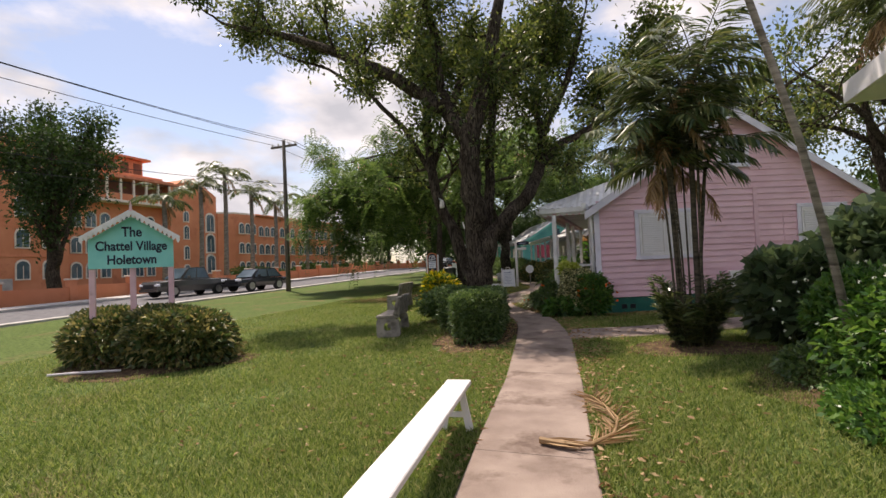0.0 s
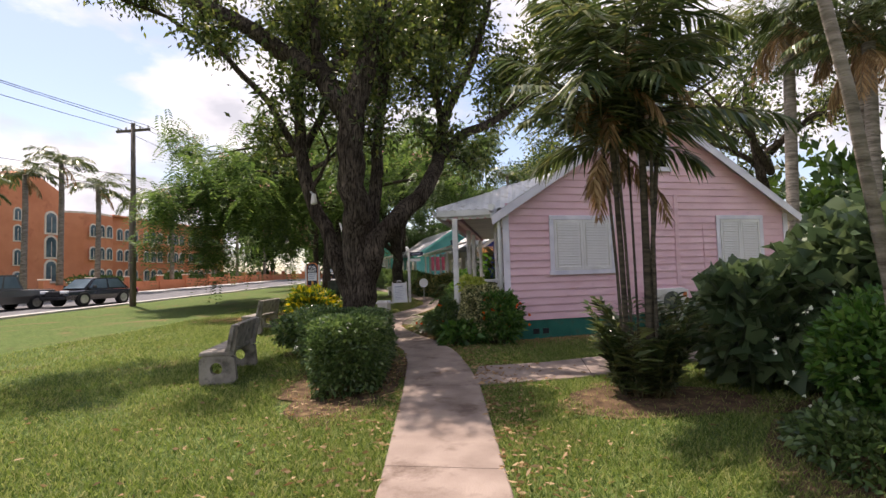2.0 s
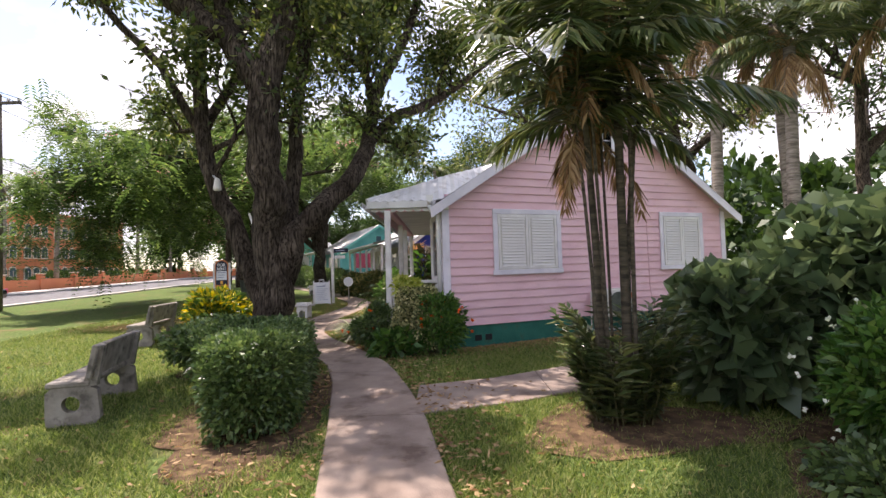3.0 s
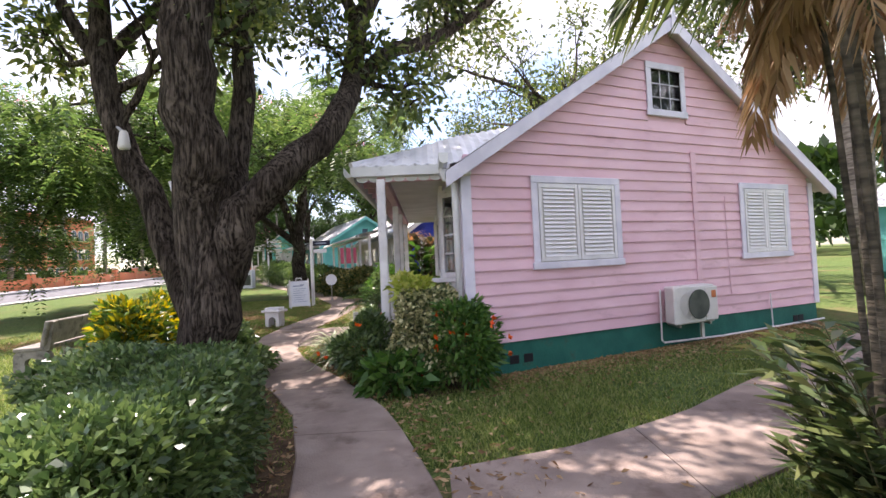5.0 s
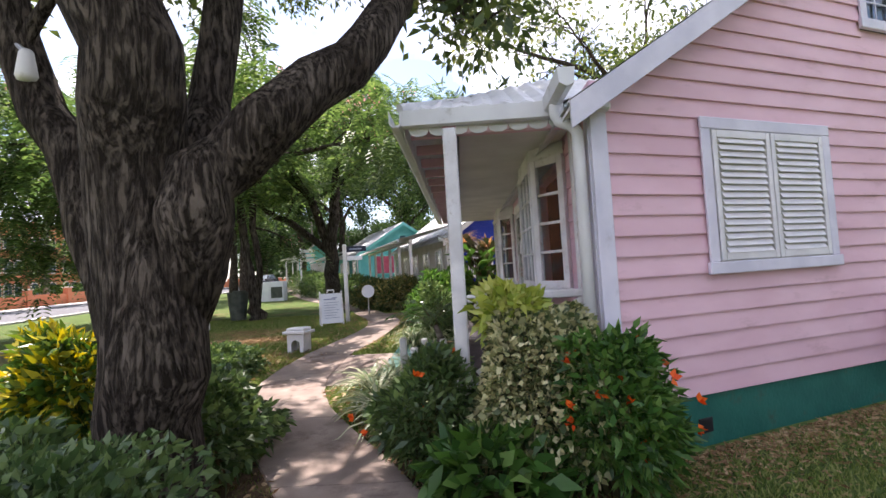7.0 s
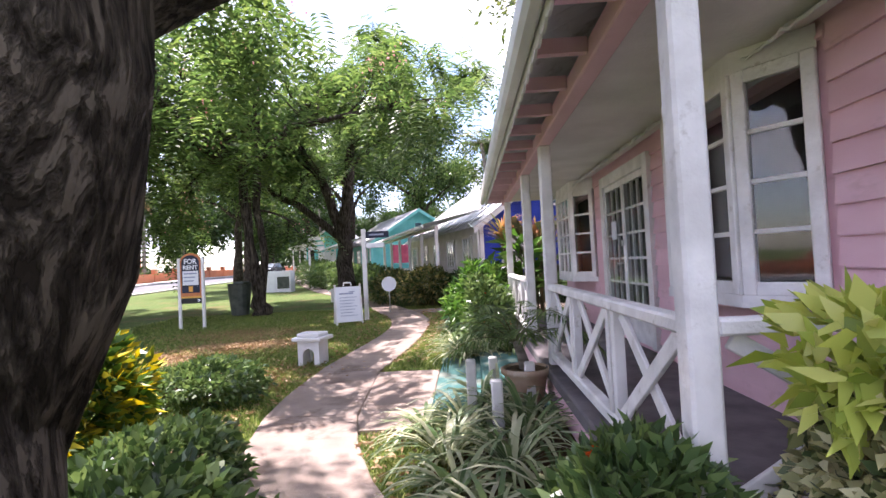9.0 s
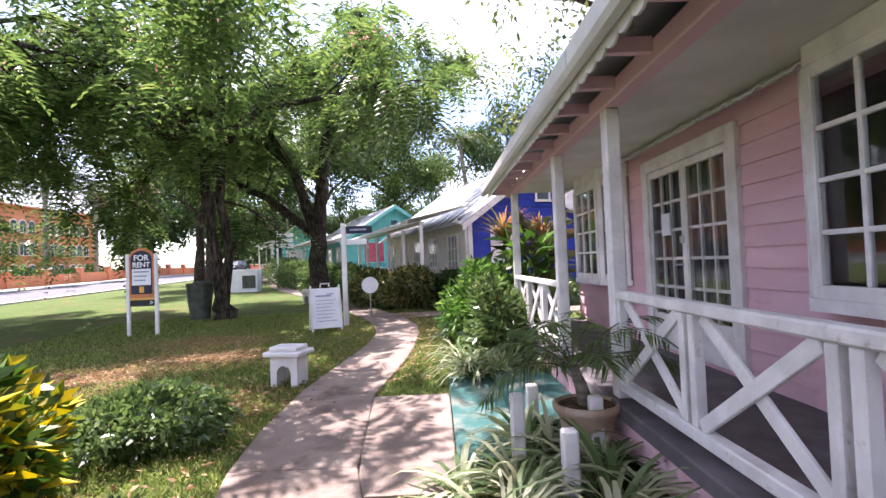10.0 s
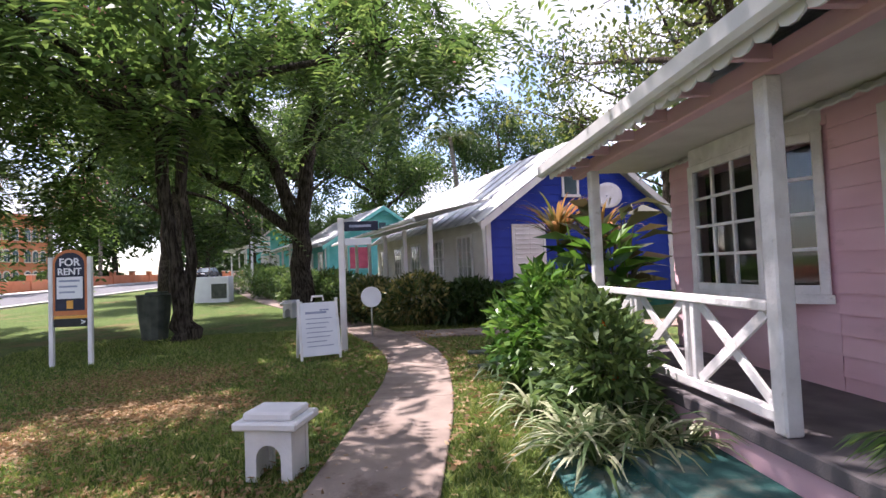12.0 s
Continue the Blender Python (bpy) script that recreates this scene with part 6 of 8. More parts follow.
bush("flowering_shrub", (-0.75, 12.95, gz(13)), (0.4, 0.45, 0.42), M["leaf_hedge"], "dark green shrub with a few orange flowers", R, 3800, 0.105, 0.036, 0.28, extra=[("blossom", M["petal_orange"], 12, 0.06, 0.04)])
bush("broad_leaved_shrub", (4.05, 9.3, gz(9.3)), (0.95, 0.8, 0.72), M["leaf_broad"], "tall shrub with large round dark leaves", R, 2600, 0.3, 0.27, 0.18, lift=0.95)
bush("broad_leaved_shrub", (5.25, 9.0, gz(9.0)), (1.1, 0.95, 1.0), M["leaf_broad"], "tall shrub with large round dark leaves", R, 2200, 0.3, 0.27, 0.18, lift=0.95)
bush("garden_shrub", (4.1, 7.3, gz(7.3)), (0.75, 0.75, 0.6), M["leaf_shrub"], "bright green garden shrub with pale tips", R, 6000, 0.11, 0.05, 0.2, extra=[("white_blossom", M["petal_white"], 40, 0.035, 0.03)])
bush("garden_shrub", (4.2, 5.8, gz(5.8)), (0.8, 0.85, 0.68), M["leaf_shrub"], "bright green garden shrub with pale tips", R, 6500, 0.11, 0.05, 0.22, extra=[("white_blossom", M["petal_white"], 40, 0.035, 0.03)])
bush("garden_shrub", (4.0, 4.2, gz(4.2)), (0.7, 0.7, 0.5), M["leaf_shrub"], "bright green garden shrub with pale tips", R, 4500, 0.11, 0.05, 0.25, extra=[("white_blossom", M["petal_white"], 24, 0.035, 0.03)])
bush("ground_shrub", (3.4, 4.9, gz(4.9)), (0.45, 0.9, 0.16), M["leaf_shrub"], "creeping green ground cover by the lawn edge", R, 2600, 0.08, 0.04, 0.2, lift=0.6)
bush("ground_shrub", (3.35, 6.7, gz(6.7)), (0.4, 0.8, 0.2), M["leaf_hedge"], "creeping green ground cover by the lawn edge", R, 2400, 0.08, 0.04, 0.2, lift=0.6)
bush("porch_shrub", (-0.92, 19.3, gz(19.3)), (0.42, 0.78, 0.48), M["leaf_hedge"], "leafy green shrub against the porch rail", R, 3600, 0.14, 0.055, 0.28, extra=[("blossom", M["petal_orange"], 5, 0.05, 0.035)])
bush("porch_shrub", (-0.95, 20.6, gz(20.6)), (0.48, 0.75, 0.6), M["leaf_shrub"], "leafy green shrub against the porch rail", R, 3200, 0.18, 0.06, 0.28)
for x, y, rx, ry, h, m in ((-3.6, 27.2, 0.9, 0.7, 0.5, "leaf_mixed"), (-2.4, 26.0, 0.75, 0.6, 0.55, "leaf_mixed"), (-1.3, 25.9, 0.7, 0.55, 0.5, "leaf_dark"), (-0.2, 25.75, 0.8, 0.5, 0.45, "leaf_dark"), (1.0, 25.7, 0.8, 0.5, 0.45, "leaf_hedge"), (-5.0, 30.2, 0.9, 0.8, 0.6, "leaf_hedge"), (-6.4, 33.0, 1.0, 0.9, 0.6, "leaf_hedge"), (-8.6, 37.0, 1.0, 1.0, 0.7, "leaf_hedge"), (-10.6, 42.0, 1.2, 1.2, 0.8, "leaf_hedge")):
    bush("border_shrub", (x, y, gz(y)), (rx, ry, h), M[m], "leafy border shrub before the painted houses", R, 2600, 0.2, 0.06, 0.2, group="border shrubs")


def strap_plant(at, label, rng, n=46, length=0.62, width=0.035, mat="leaf_strap", arch=0.9, group="strap-leaved plants", name="strap_leaved_plant"):
    """A tuft of long arching blades, each of four joined pieces."""
    ob = thing(name, at, label, "plant", group)
    verts, faces = [], []
    at = np.asarray(at)
    for _ in range(n):
        a = rng.uniform(0, 6.28)
        d = np.array([math.cos(a), math.sin(a), 0])
        L, w = length * rng.uniform(0.6, 1.15), width * rng.uniform(0.7, 1.2)
        side = np.array([-d[1], d[0], 0])
        p = at + d * rng.uniform(0, 0.07)
        e = rng.uniform(0.7, 1.4)
        k0 = len(verts)
        for i in range(6):
            ww = w * (0.7, 1, 1, 0.85, 0.55, 0.05)[i] / 2
            verts += [p + side * ww, p - side * ww]
            p = p + (d * math.cos(e) + np.array([0, 0, math.sin(e)])) * L / 5
            e -= arch * rng.uniform(0.35, 0.55)
            p[2] = max(p[2], at[2] + 0.015)
        for i in range(5):
            q = k0 + 2 * i
            faces.append((q, q + 1, q + 3, q + 2))
    if at[2] > gz(at[1]) + 0.2:
        part("stem", Geo().tube([(at[0], at[1], gz(at[1]) - 0.05), (at[0] + 0.03, at[1], (at[2] + gz(at[1])) / 2), tuple(at)], [0.03, 0.025, 0.022], 7), M["stem"], ob, smooth=True)
    me = array_mesh("foliage", np.array(verts), np.array(faces), M[mat])
    part("foliage", me, M[mat], ob)
    return ob


for x, y, s in ((-1.15, 13.75, 0.9), (-0.8, 14.0, 1.0), (-1.35, 14.25, 0.8), (-1.0, 14.55, 1.1), (-1.45, 14.85, 1.0), (-0.85, 15.1, 1.2), (-1.3, 15.35, 1.1), (-1.65, 15.45, 0.7), (-0.75, 15.6, 0.9),
                (-1.15, 16.05, 0.9), (-1.0, 15.85, 1.0), (-1.35, 18.25, 1.0), (-1.0, 18.3, 1.1), (-0.7, 18.3, 0.9), (-1.45, 18.5, 0.9), (-1.15, 18.75, 1.0), (-1.5, 19.4, 0.8)):
    strap_plant((x, y, gz(y)), "arching strap-leaved plant with pale striped leaves", R, 60, 0.68 * s, 0.034)
for x, y, s in ((-1.45, 20.1, 1.0), (-1.55, 21.0, 0.9), (-3.2, 25.9, 0.8)):
    strap_plant((x, y, gz(y)), "tuft of dark narrow leaves beside the path", R, 40, 0.6 * s, 0.03, "leaf_dark")
strap_plant((-0.42, 22.0, 2.15), "tall cordyline with orange and pink spiky leaves", R, 110, 0.8, 0.045, "leaf_red", 0.55, "", "cordyline")


def tall_leaf_plant(at, label, rng, n=22, h=1.3, mat="leaf_hedge", leaf=0.5):
    ob = thing("broad_leaf_plant", at, label, "plant")
    g, lv = Geo(), Leaves()
    at = Vector(at)
    for _ in range(n):
        a = rng.uniform(0, 6.28)
        top = at + Vector((math.cos(a) * rng.uniform(.05, .35), math.sin(a) * rng.uniform(.05, .35), h * rng.uniform(0.5, 1)))
        g.tube([at + Vector((math.cos(a) * .05, math.sin(a) * .05, 0)), (at + top) / 2 + Vector((0, 0, .05)), top], [0.012, 0.01, 0.007], 5)
        for _k in range(3):
            d = np.array([[math.cos(a) + rng.normal() * .6, math.sin(a) + rng.normal() * .6, rng.uniform(0.2, 1.1)]])
            lv.add(np.array([tuple(top)]) - np.array([[0, 0, 0.12 * _k]]), d, leaf * rng.uniform(0.7, 1.1), leaf * 0.26, rng, 0.15, 0.45, 0.25)
    part("stalk_work", g, M["stem"], ob)
    part("foliage", lv.mesh("foliage", M[mat]), M[mat], ob)


tall_leaf_plant((-0.1, 21.35, gz(21.35)), "tall plant with upright broad green leaves at the porch end", R, 26, 1.75, "leaf_shrub", 0.6)
tall_leaf_plant((0.2, 21.5, gz(21.5)), "tall plant with dark bronze broad leaves at the porch end", R, 16, 2.1, "leaf_bronze", 0.62)
tall_leaf_plant((-0.75, 22.2, gz(22.2)), "tall plant with upright broad green leaves at the porch end", R, 16, 1.2, "leaf_shrub")
strap_plant((0.34, 22.3, 2.1), "tall cordyline with orange and pink spiky leaves", R, 120, 0.8, 0.045, "leaf_red", 0.55, "", "cordyline")


def potted_palm():
    x, y = -0.74, 15.92
    z = gz(y) + 0.03
    pot = thing("plant_pot", (x, y, z), "wide weathered clay plant pot beside the porch", "plant pot")
    part("bowl", Geo().lathe([(0.11, 0), (0.15, 0.08), (0.19, 0.28), (0.205, 0.33), (0.23, 0.345), (0.235, 0.385), (0.21, 0.395), (0.19, 0.37), (0.0, 0.36)], (x, y, z), 24), M["clay"], pot, smooth=True)
    part("potting_soil", Geo().lathe([(0.0, 0.38), (0.195, 0.375), (0.19, 0.36), (0, 0.36)], (x, y, z), 20), M["soil"], pot)
    rng = np.random.default_rng(77)
    p = thing("potted_palm", (x, y, z + 0.385), "small feathery palm growing in a clay pot", "palm")
    part("trunk", Geo().tube([(x, y, z + 0.36), (x - 0.03, y, z + 0.5), (x - 0.08, y, z + 0.64)], [0.06, 0.045, 0.035], 9), M["palm_bark"], p, smooth=True)
    lv, rb = Leaves(), Geo()
    for k in range(15):
        a = k * 2.4
        frond(lv, rb, (x - 0.08, y, z + 0.62), (math.cos(a), math.sin(a), rng.uniform(0.35, 1.5)), rng.uniform(0.55, 0.95), rng, 0.7, 34, 0.24, 0.013, 0.35, 0.006)
    part("foliage", lv.mesh("foliage", M["leaf_feather"]), M["leaf_feather"], p)
    part("ribwork", rb, M["stem"], p)


potted_palm()


def lawn_blades():
    """Short grass over the lawn that the path passes, thinning away from it."""
    rng = np.random.default_rng(9)
    n = 2200000
    y = 1.0 + 25 * rng.uniform(0, 1, n) ** 1.35
    x = rng.uniform(-10, 6.2, n)
    left = np.interp(y, [r[0] for r in LEFT], [r[1] for r in LEFT])
    right = np.interp(y, [r[0] for r in RIGHT], [r[1] for r in RIGHT])
    far = np.maximum(0, np.maximum(left - x, x - right))
    keep = ((x < left - 0.02) | (x > right + 0.02)) & (rng.uniform(0, 1, n) < np.exp(-far / 4.2))
    patch = np.sin(x * 2.1 + 1.3 * np.sin(y * 0.9)) * np.sin(y * 1.7 + 0.8 * np.sin(x * 1.1))
    keep &= rng.uniform(-1.6, 1.0, n) < patch + 0.5
    keep &= rng.uniform(0, 1, n) < np.clip(np.minimum((y - 1.0) / 1.4, (6.2 - x) / 1.8), 0, 1)      # thins out towards the edges
    spur_a, spur_b = [np.interp(x, [r[0] for r in e], [r[1] for r in e]) for e in (SIDE_NEAR, SIDE_FAR)]
    keep &= ~((x > right) & (x < 11) & (y > spur_a - 0.02) & (y < spur_b + 0.02))
    keep &= ~((x > -0.6) & (y > 12.6 + 0.43 * (x - 0.6) - rng.exponential(0.12, n)))                      # house and porch
    keep &= ~((x > right) & (x < -0.4) & (y > 15.5) & (y < 17.8))             # landing
    keep &= ~((x > right) & (x < 3) & (y > 24.15) & (y < 25.2))
    for cx, cy, rx, ry in ((-1.5, 9.3, 0.8, 1.8), (-2.4, 11.9, 0.9, 1.3), (-0.1, 12.9, 1.0, 0.7), (-0.95, 14.3, 0.5, 1.2), (2.4, 8.4, 1.0, 0.6), (4.3, 6.4, 1.3, 2.0), (-6.9, 6.2, 1.7, 1.1), (-0.95, 19.6, 0.5, 1.6), (-5.3, 20.3, 1.1, 0.45), (-6.6, 19.2, 0.9, 0.4), (-4.6, 17.6, 0.8, 0.4)):
        keep &= (((x - cx) / rx) ** 2 + ((y - cy) / ry) ** 2 > 1) | (rng.uniform(0, 1, n) < 0.12)
    x, y = x[keep], y[keep]
    m = len(x)
    a = rng.uniform(0, 6.28, m)
    h = rng.uniform(0.014, 0.056, m)
    w = rng.uniform(0.004, 0.009, m)
    lean = rng.normal(0, 0.032, (m, 2))
    z = gza(y) - 0.02
    v = np.empty((m, 3, 3))
    v[:, 0] = np.stack([x - np.cos(a) * w, y - np.sin(a) * w, z], axis=1)
    v[:, 1] = np.stack([x + np.cos(a) * w, y + np.sin(a) * w, z], axis=1)
    v[:, 2] = np.stack([x + lean[:, 0], y + lean[:, 1], z + h + 0.012], axis=1)
    me = array_mesh("grass", v.reshape(-1, 3), np.arange(m * 3).reshape(-1, 3), M["blade"])
    tagged(new("grass", me), "short green lawn grass with dry blades", "grass", kind="stuff")
    # fallen leaves on beds and path edges
    k = 5200
    ly = rng.uniform(3, 25, k)
    edge = np.interp(ly, [r[0] for r in LEFT], [r[1] for r in LEFT]) - rng.exponential(0.9, k)
    edge2 = np.interp(ly, [r[0] for r in RIGHT], [r[1] for r in RIGHT]) + rng.exponential(0.35, k)
    lx = np.where(rng.uniform(0, 1, k) < 0.5, edge, edge2)
    ok = (lx < -0.55 + 10 * (ly < 12.3)) & ~((lx > np.interp(ly, [r[0] for r in RIGHT], [r[1] for r in RIGHT])) & (ly > 15.5) & (ly < 18.25))
    lx, ly = lx[ok], ly[ok]
    lv = Leaves()
    b = np.stack([lx, ly, gza(ly) + 0.02], axis=1)
    d = rng.normal(size=b.shape) * np.array([1, 1, 0.12])
    lv.add(b, d, rng.uniform(0.04, 0.1, len(b)), rng.uniform(0.015, 0.035, len(b)), rng)
    k = 30000
    spot = rng.integers(0, 5, k)
    cx, cy = np.array([-5.3, -6.7, -4.7, -7.6, -6.0])[spot], np.array([20.3, 19.2, 17.8, 17.6, 21.8])[spot]
    b = np.stack([cx + rng.normal(0, 0.75, k), cy + rng.normal(0, 0.42, k), np.zeros(k)], axis=1)
    b[:, 2] = gza(b[:, 1]) + 0.004
    lv.add(b, rng.normal(size=b.shape) * np.array([1, 1, 0.15]), rng.uniform(0.025, 0.07, k), rng.uniform(0.01, 0.026, k), rng)
    k = 5000
    fx = rng.uniform(0.6, 7.2, k)
    fy = 12.66 + 0.43 * (fx - 0.6) - 0.05 - rng.exponential(0.28, k)
    b = np.stack([fx, fy, gza(fy) + 0.004], axis=1)
    lv.add(b, rng.normal(size=b.shape) * np.array([1, 1, 0.15]), rng.uniform(0.03, 0.08, k), rng.uniform(0.012, 0.028, k), rng)
    tagged(new("fallen_leaves", lv.mesh("fallen_leaves", M["leaf_dry"])), "scattered dry brown leaves along the path", "leaves", kind="stuff")


lawn_blades()


# ---- garden things ----
def white_bench():
    """A plank on two splayed ends beside the path."""
    x0, y0, x1, y1 = 0.2, 1.1, -0.26, 4.28
    d = Vector((x1 - x0, y1 - y0, 0)).normalized()
    s = Vector((d.y, -d.x, 0))
    mid = Vector(((x0 + x1) / 2, (y0 + y1) / 2, gz(2.7)))
    ob = thing("plank_bench", mid, "long white painted plank bench beside the path", "bench")
    m = Matrix.Translation(mid) @ Matrix(((d.x, s.x, 0, 0), (d.y, s.y, 0, 0), (0, 0, 1, 0), (0, 0, 0, 1)))
    L = math.hypot(x1 - x0, y1 - y0) / 2
    part("seat", Geo().box(-L, L, -0.12, 0.12, 0.39, 0.44, 0.008, m), M["white"], ob)
    part("apron", Geo().box(-L + 0.1, L - 0.1, -0.1, -0.075, 0.32, 0.389, 0.004, m), M["white"], ob)
    for u in (-L + 0.35, L - 0.22):
        for sg in (-1, 1):
            part("leg", Geo().add([tuple(m @ Vector(p)) for p in ((u - 0.02, sg * 0.03, 0.39), (u + 0.02, sg * 0.03, 0.39), (u + 0.02, sg * 0.09, 0.39), (u - 0.02, sg * 0.09, 0.39), (u - 0.02, sg * 0.1, -0.02), (u + 0.02, sg * 0.1, -0.02), (u + 0.02, sg * 0.17, -0.02), (u - 0.02, sg * 0.17, -0.02))],
                                  [(0, 1, 2, 3), (7, 6, 5, 4), (0, 4, 5, 1), (1, 5, 6, 2), (2, 6, 7, 3), (3, 7, 4, 0)]), M["white"], ob, fix=True)
        part("leg_brace", Geo().box(u - 0.012, u + 0.012, -0.1, 0.1, 0.14, 0.19, 0.004, m), M["white"], ob)


white_bench()


def fallen_frond():
    rng = np.random.default_rng(3)
    z = 0.1
    ob = thing("fallen_palm_frond", (0.95, 4.2, gz(4.2)), "dry brown fallen palm frond across the path edge", "palm frond")
    pts = [Vector(p) for p in ((0.6, 3.82, z + 0.03), (0.8, 3.76, z + 0.035), (1.02, 3.82, z + 0.03), (1.18, 4.1, z + 0.04), (1.2, 4.5, z + 0.05), (1.05, 4.95, z + 0.05), (0.9, 5.3, z + 0.04))]
    g = Geo().tube(pts, [0.03, 0.024, 0.02, 0.015, 0.012, 0.009, 0.005], 7)
    part("midrib", g, M["leaf_dry"], ob)
    lv = Leaves()
    arr = np.array([tuple(p) for p in pts])
    s = np.linspace(2.0, 5.95, 60)
    i = s.astype(int)
    b = arr[i] + (arr[i + 1] - arr[i]) * (s - i)[:, None]
    t = arr[i + 1] - arr[i]
    t /= np.linalg.norm(t, axis=1, keepdims=True)
    for sg in (-1, 1):
        side = np.stack([-t[:, 1], t[:, 0], np.zeros(len(t))], axis=1) * sg
        lv.add(b, t * 1.2 + side * 0.7 + rng.normal(size=b.shape) * 0.12 + np.array([0, 0, 0.03]), rng.uniform(0.25, 0.42, len(b)), 0.016, rng)
    for k in range(14):
        lv.add(arr[:1] + rng.normal(size=(1, 3)) * 0.01, np.array([[1.0, -0.15 + rng.normal() * 0.1, 0.05]]), 0.4, 0.03, rng)
    part("foliage", lv.mesh("foliage", M["leaf_dry"]), M["leaf_dry"], ob)


fallen_frond()


def concrete_bench(x, y, turn, label):
    """A cast bench: two end frames with a round hole, a seat and a back slab."""
    ob = thing("concrete_bench", (x, y, gz(y)), label, "bench", "concrete benches on the lawn")
    m = Matrix.Translation((x, y, gz(y))) @ Matrix.Rotation(turn, 4, "Z")
    mt = M["old_concrete"]
    part("seat", Geo().box(-0.72, 0.72, -0.27, 0.14, 0.38, 0.44, 0.015, m), mt, ob)
    mb = m @ Matrix.Translation((0, 0.17, 0.62)) @ Matrix.Rotation(radians(-12), 4, "X")
    part("backrest", Geo().box(-0.78, 0.78, -0.03, 0.03, -0.16, 0.2, 0.012, mb), mt, ob)
    for sx in (-0.66, 0.66):
        g = Geo()
        # outline of the end frame with a round hole: two joined rings
        cx, cz, r = -0.04, 0.2, 0.085
        n = 24
        ring_o, ring_i = [], []
        poly = [Vector((p[0], p[1])) for p in [(-0.27, -0.02), (-0.27, 0.38), (0.2, 0.38), (0.24, -0.02)]]
        for k in range(n):
            a = 2 * math.pi * k / n
            d = Vector((math.cos(a), math.sin(a)))
            best = 9
            for i in range(4):
                p, q = poly[i] - Vector((cx, cz)), poly[(i + 1) % 4] - Vector((cx, cz))
                e = q - p
                den = d.x * e.y - d.y * e.x
                if abs(den) > 1e-9:
                    t = (p.x * e.y - p.y * e.x) / den
                    u = (p.x * d.y - p.y * d.x) / den
                    if t > 0 and -1e-6 <= u <= 1 + 1e-6:
                        best = min(best, t)
            ring_o.append((cx + d.x * best, cz + d.y * best))
            ring_i.append((cx + d.x * r, cz + d.y * r))
        verts = []
        for w in (-0.05, 0.05):
            verts += [(sx + w, p[0], p[1]) for p in ring_o] + [(sx + w, p[0], p[1]) for p in ring_i]
        faces = []
        for k in range(n):
            j = (k + 1) % n
            faces += [(k, j, n + j, n + k), (2 * n + k, 3 * n + k, 3 * n + j, 2 * n + j), (k, 2 * n + k, 2 * n + j, j), (n + k, n + j, 3 * n + j, 3 * n + k)]
        g.add(verts, faces, m)
        g.prism([(0.06, 0.38), (0.2, 0.38), (0.27, 0.8), (0.2, 0.82)], 0, sx - 0.05, sx + 0.05, m)
        part("end_frame", g, mt, ob, fix=True)


concrete_bench(-3.6, 9.66, radians(-73), "weathered grey concrete bench with a round hole in each end")
concrete_bench(-5.85, 14.75, radians(-80), "weathered grey concrete bench with a round hole in each end")


def white_stool(x, y, turn):
    ob = thing("garden_stool", (x, y, gz(y)), "white painted concrete stool with an arched base", "stool", "white stools by the path")
    m = Matrix.Translation((x, y, gz(y))) @ Matrix.Rotation(turn, 4, "Z") @ Matrix.Diagonal((0.9, 0.92, 0.93, 1))
    arch = [(-0.19, -0.02), (-0.19, 0.37), (0.19, 0.37), (0.19, -0.02), (0.1, -0.02)] + [(0.1 * math.cos(math.pi * k / 10), 0.15 + 0.1 * math.sin(math.pi * k / 10)) for k in range(11)] + [(-0.1, -0.02)]
    n = len(arch)
    # side plates with the arch, back plate and front plate
    for a, b in ((-0.15, -0.1), (0.1, 0.15)):
        q = Geo()
        verts, faces = [], []
        for w in (a, b):
            verts += [(p[0], w, p[1]) for p in arch]
        for w in (0, n):
            faces.append((w + 0, w + n - 1, w + 15, w + 14, w + 13, w + 12, w + 11, w + 10, w + 1))
            faces.append((w + 1, w + 10, w + 9, w + 8, w + 7, w + 6, w + 5, w + 4, w + 3, w + 2))
        faces += [(i, (i + 1) % n, n + (i + 1) % n, n + i) for i in range(n)]
        part("side", q.add(verts, faces, m), M["white"], ob, fix=True)
    for a, b in ((-0.188, -0.13), (0.13, 0.188)):
        part("end", Geo().box(a, b, -0.099, 0.099, -0.02, 0.369, 0.004, m), M["white"], ob)
    part("seat", Geo().box(-0.26, 0.26, -0.22, 0.22, 0.37, 0.43, 0.02, m), M["white"], ob)
    part("cushion", Geo().box(-0.2, 0.2, -0.16, 0.16, 0.428, 0.49, 0.03, m), M["white"], ob, "raised domed top")


white_stool(-3.56, 18.5, radians(-12))
white_stool(-5.95, 29.0, radians(-30))


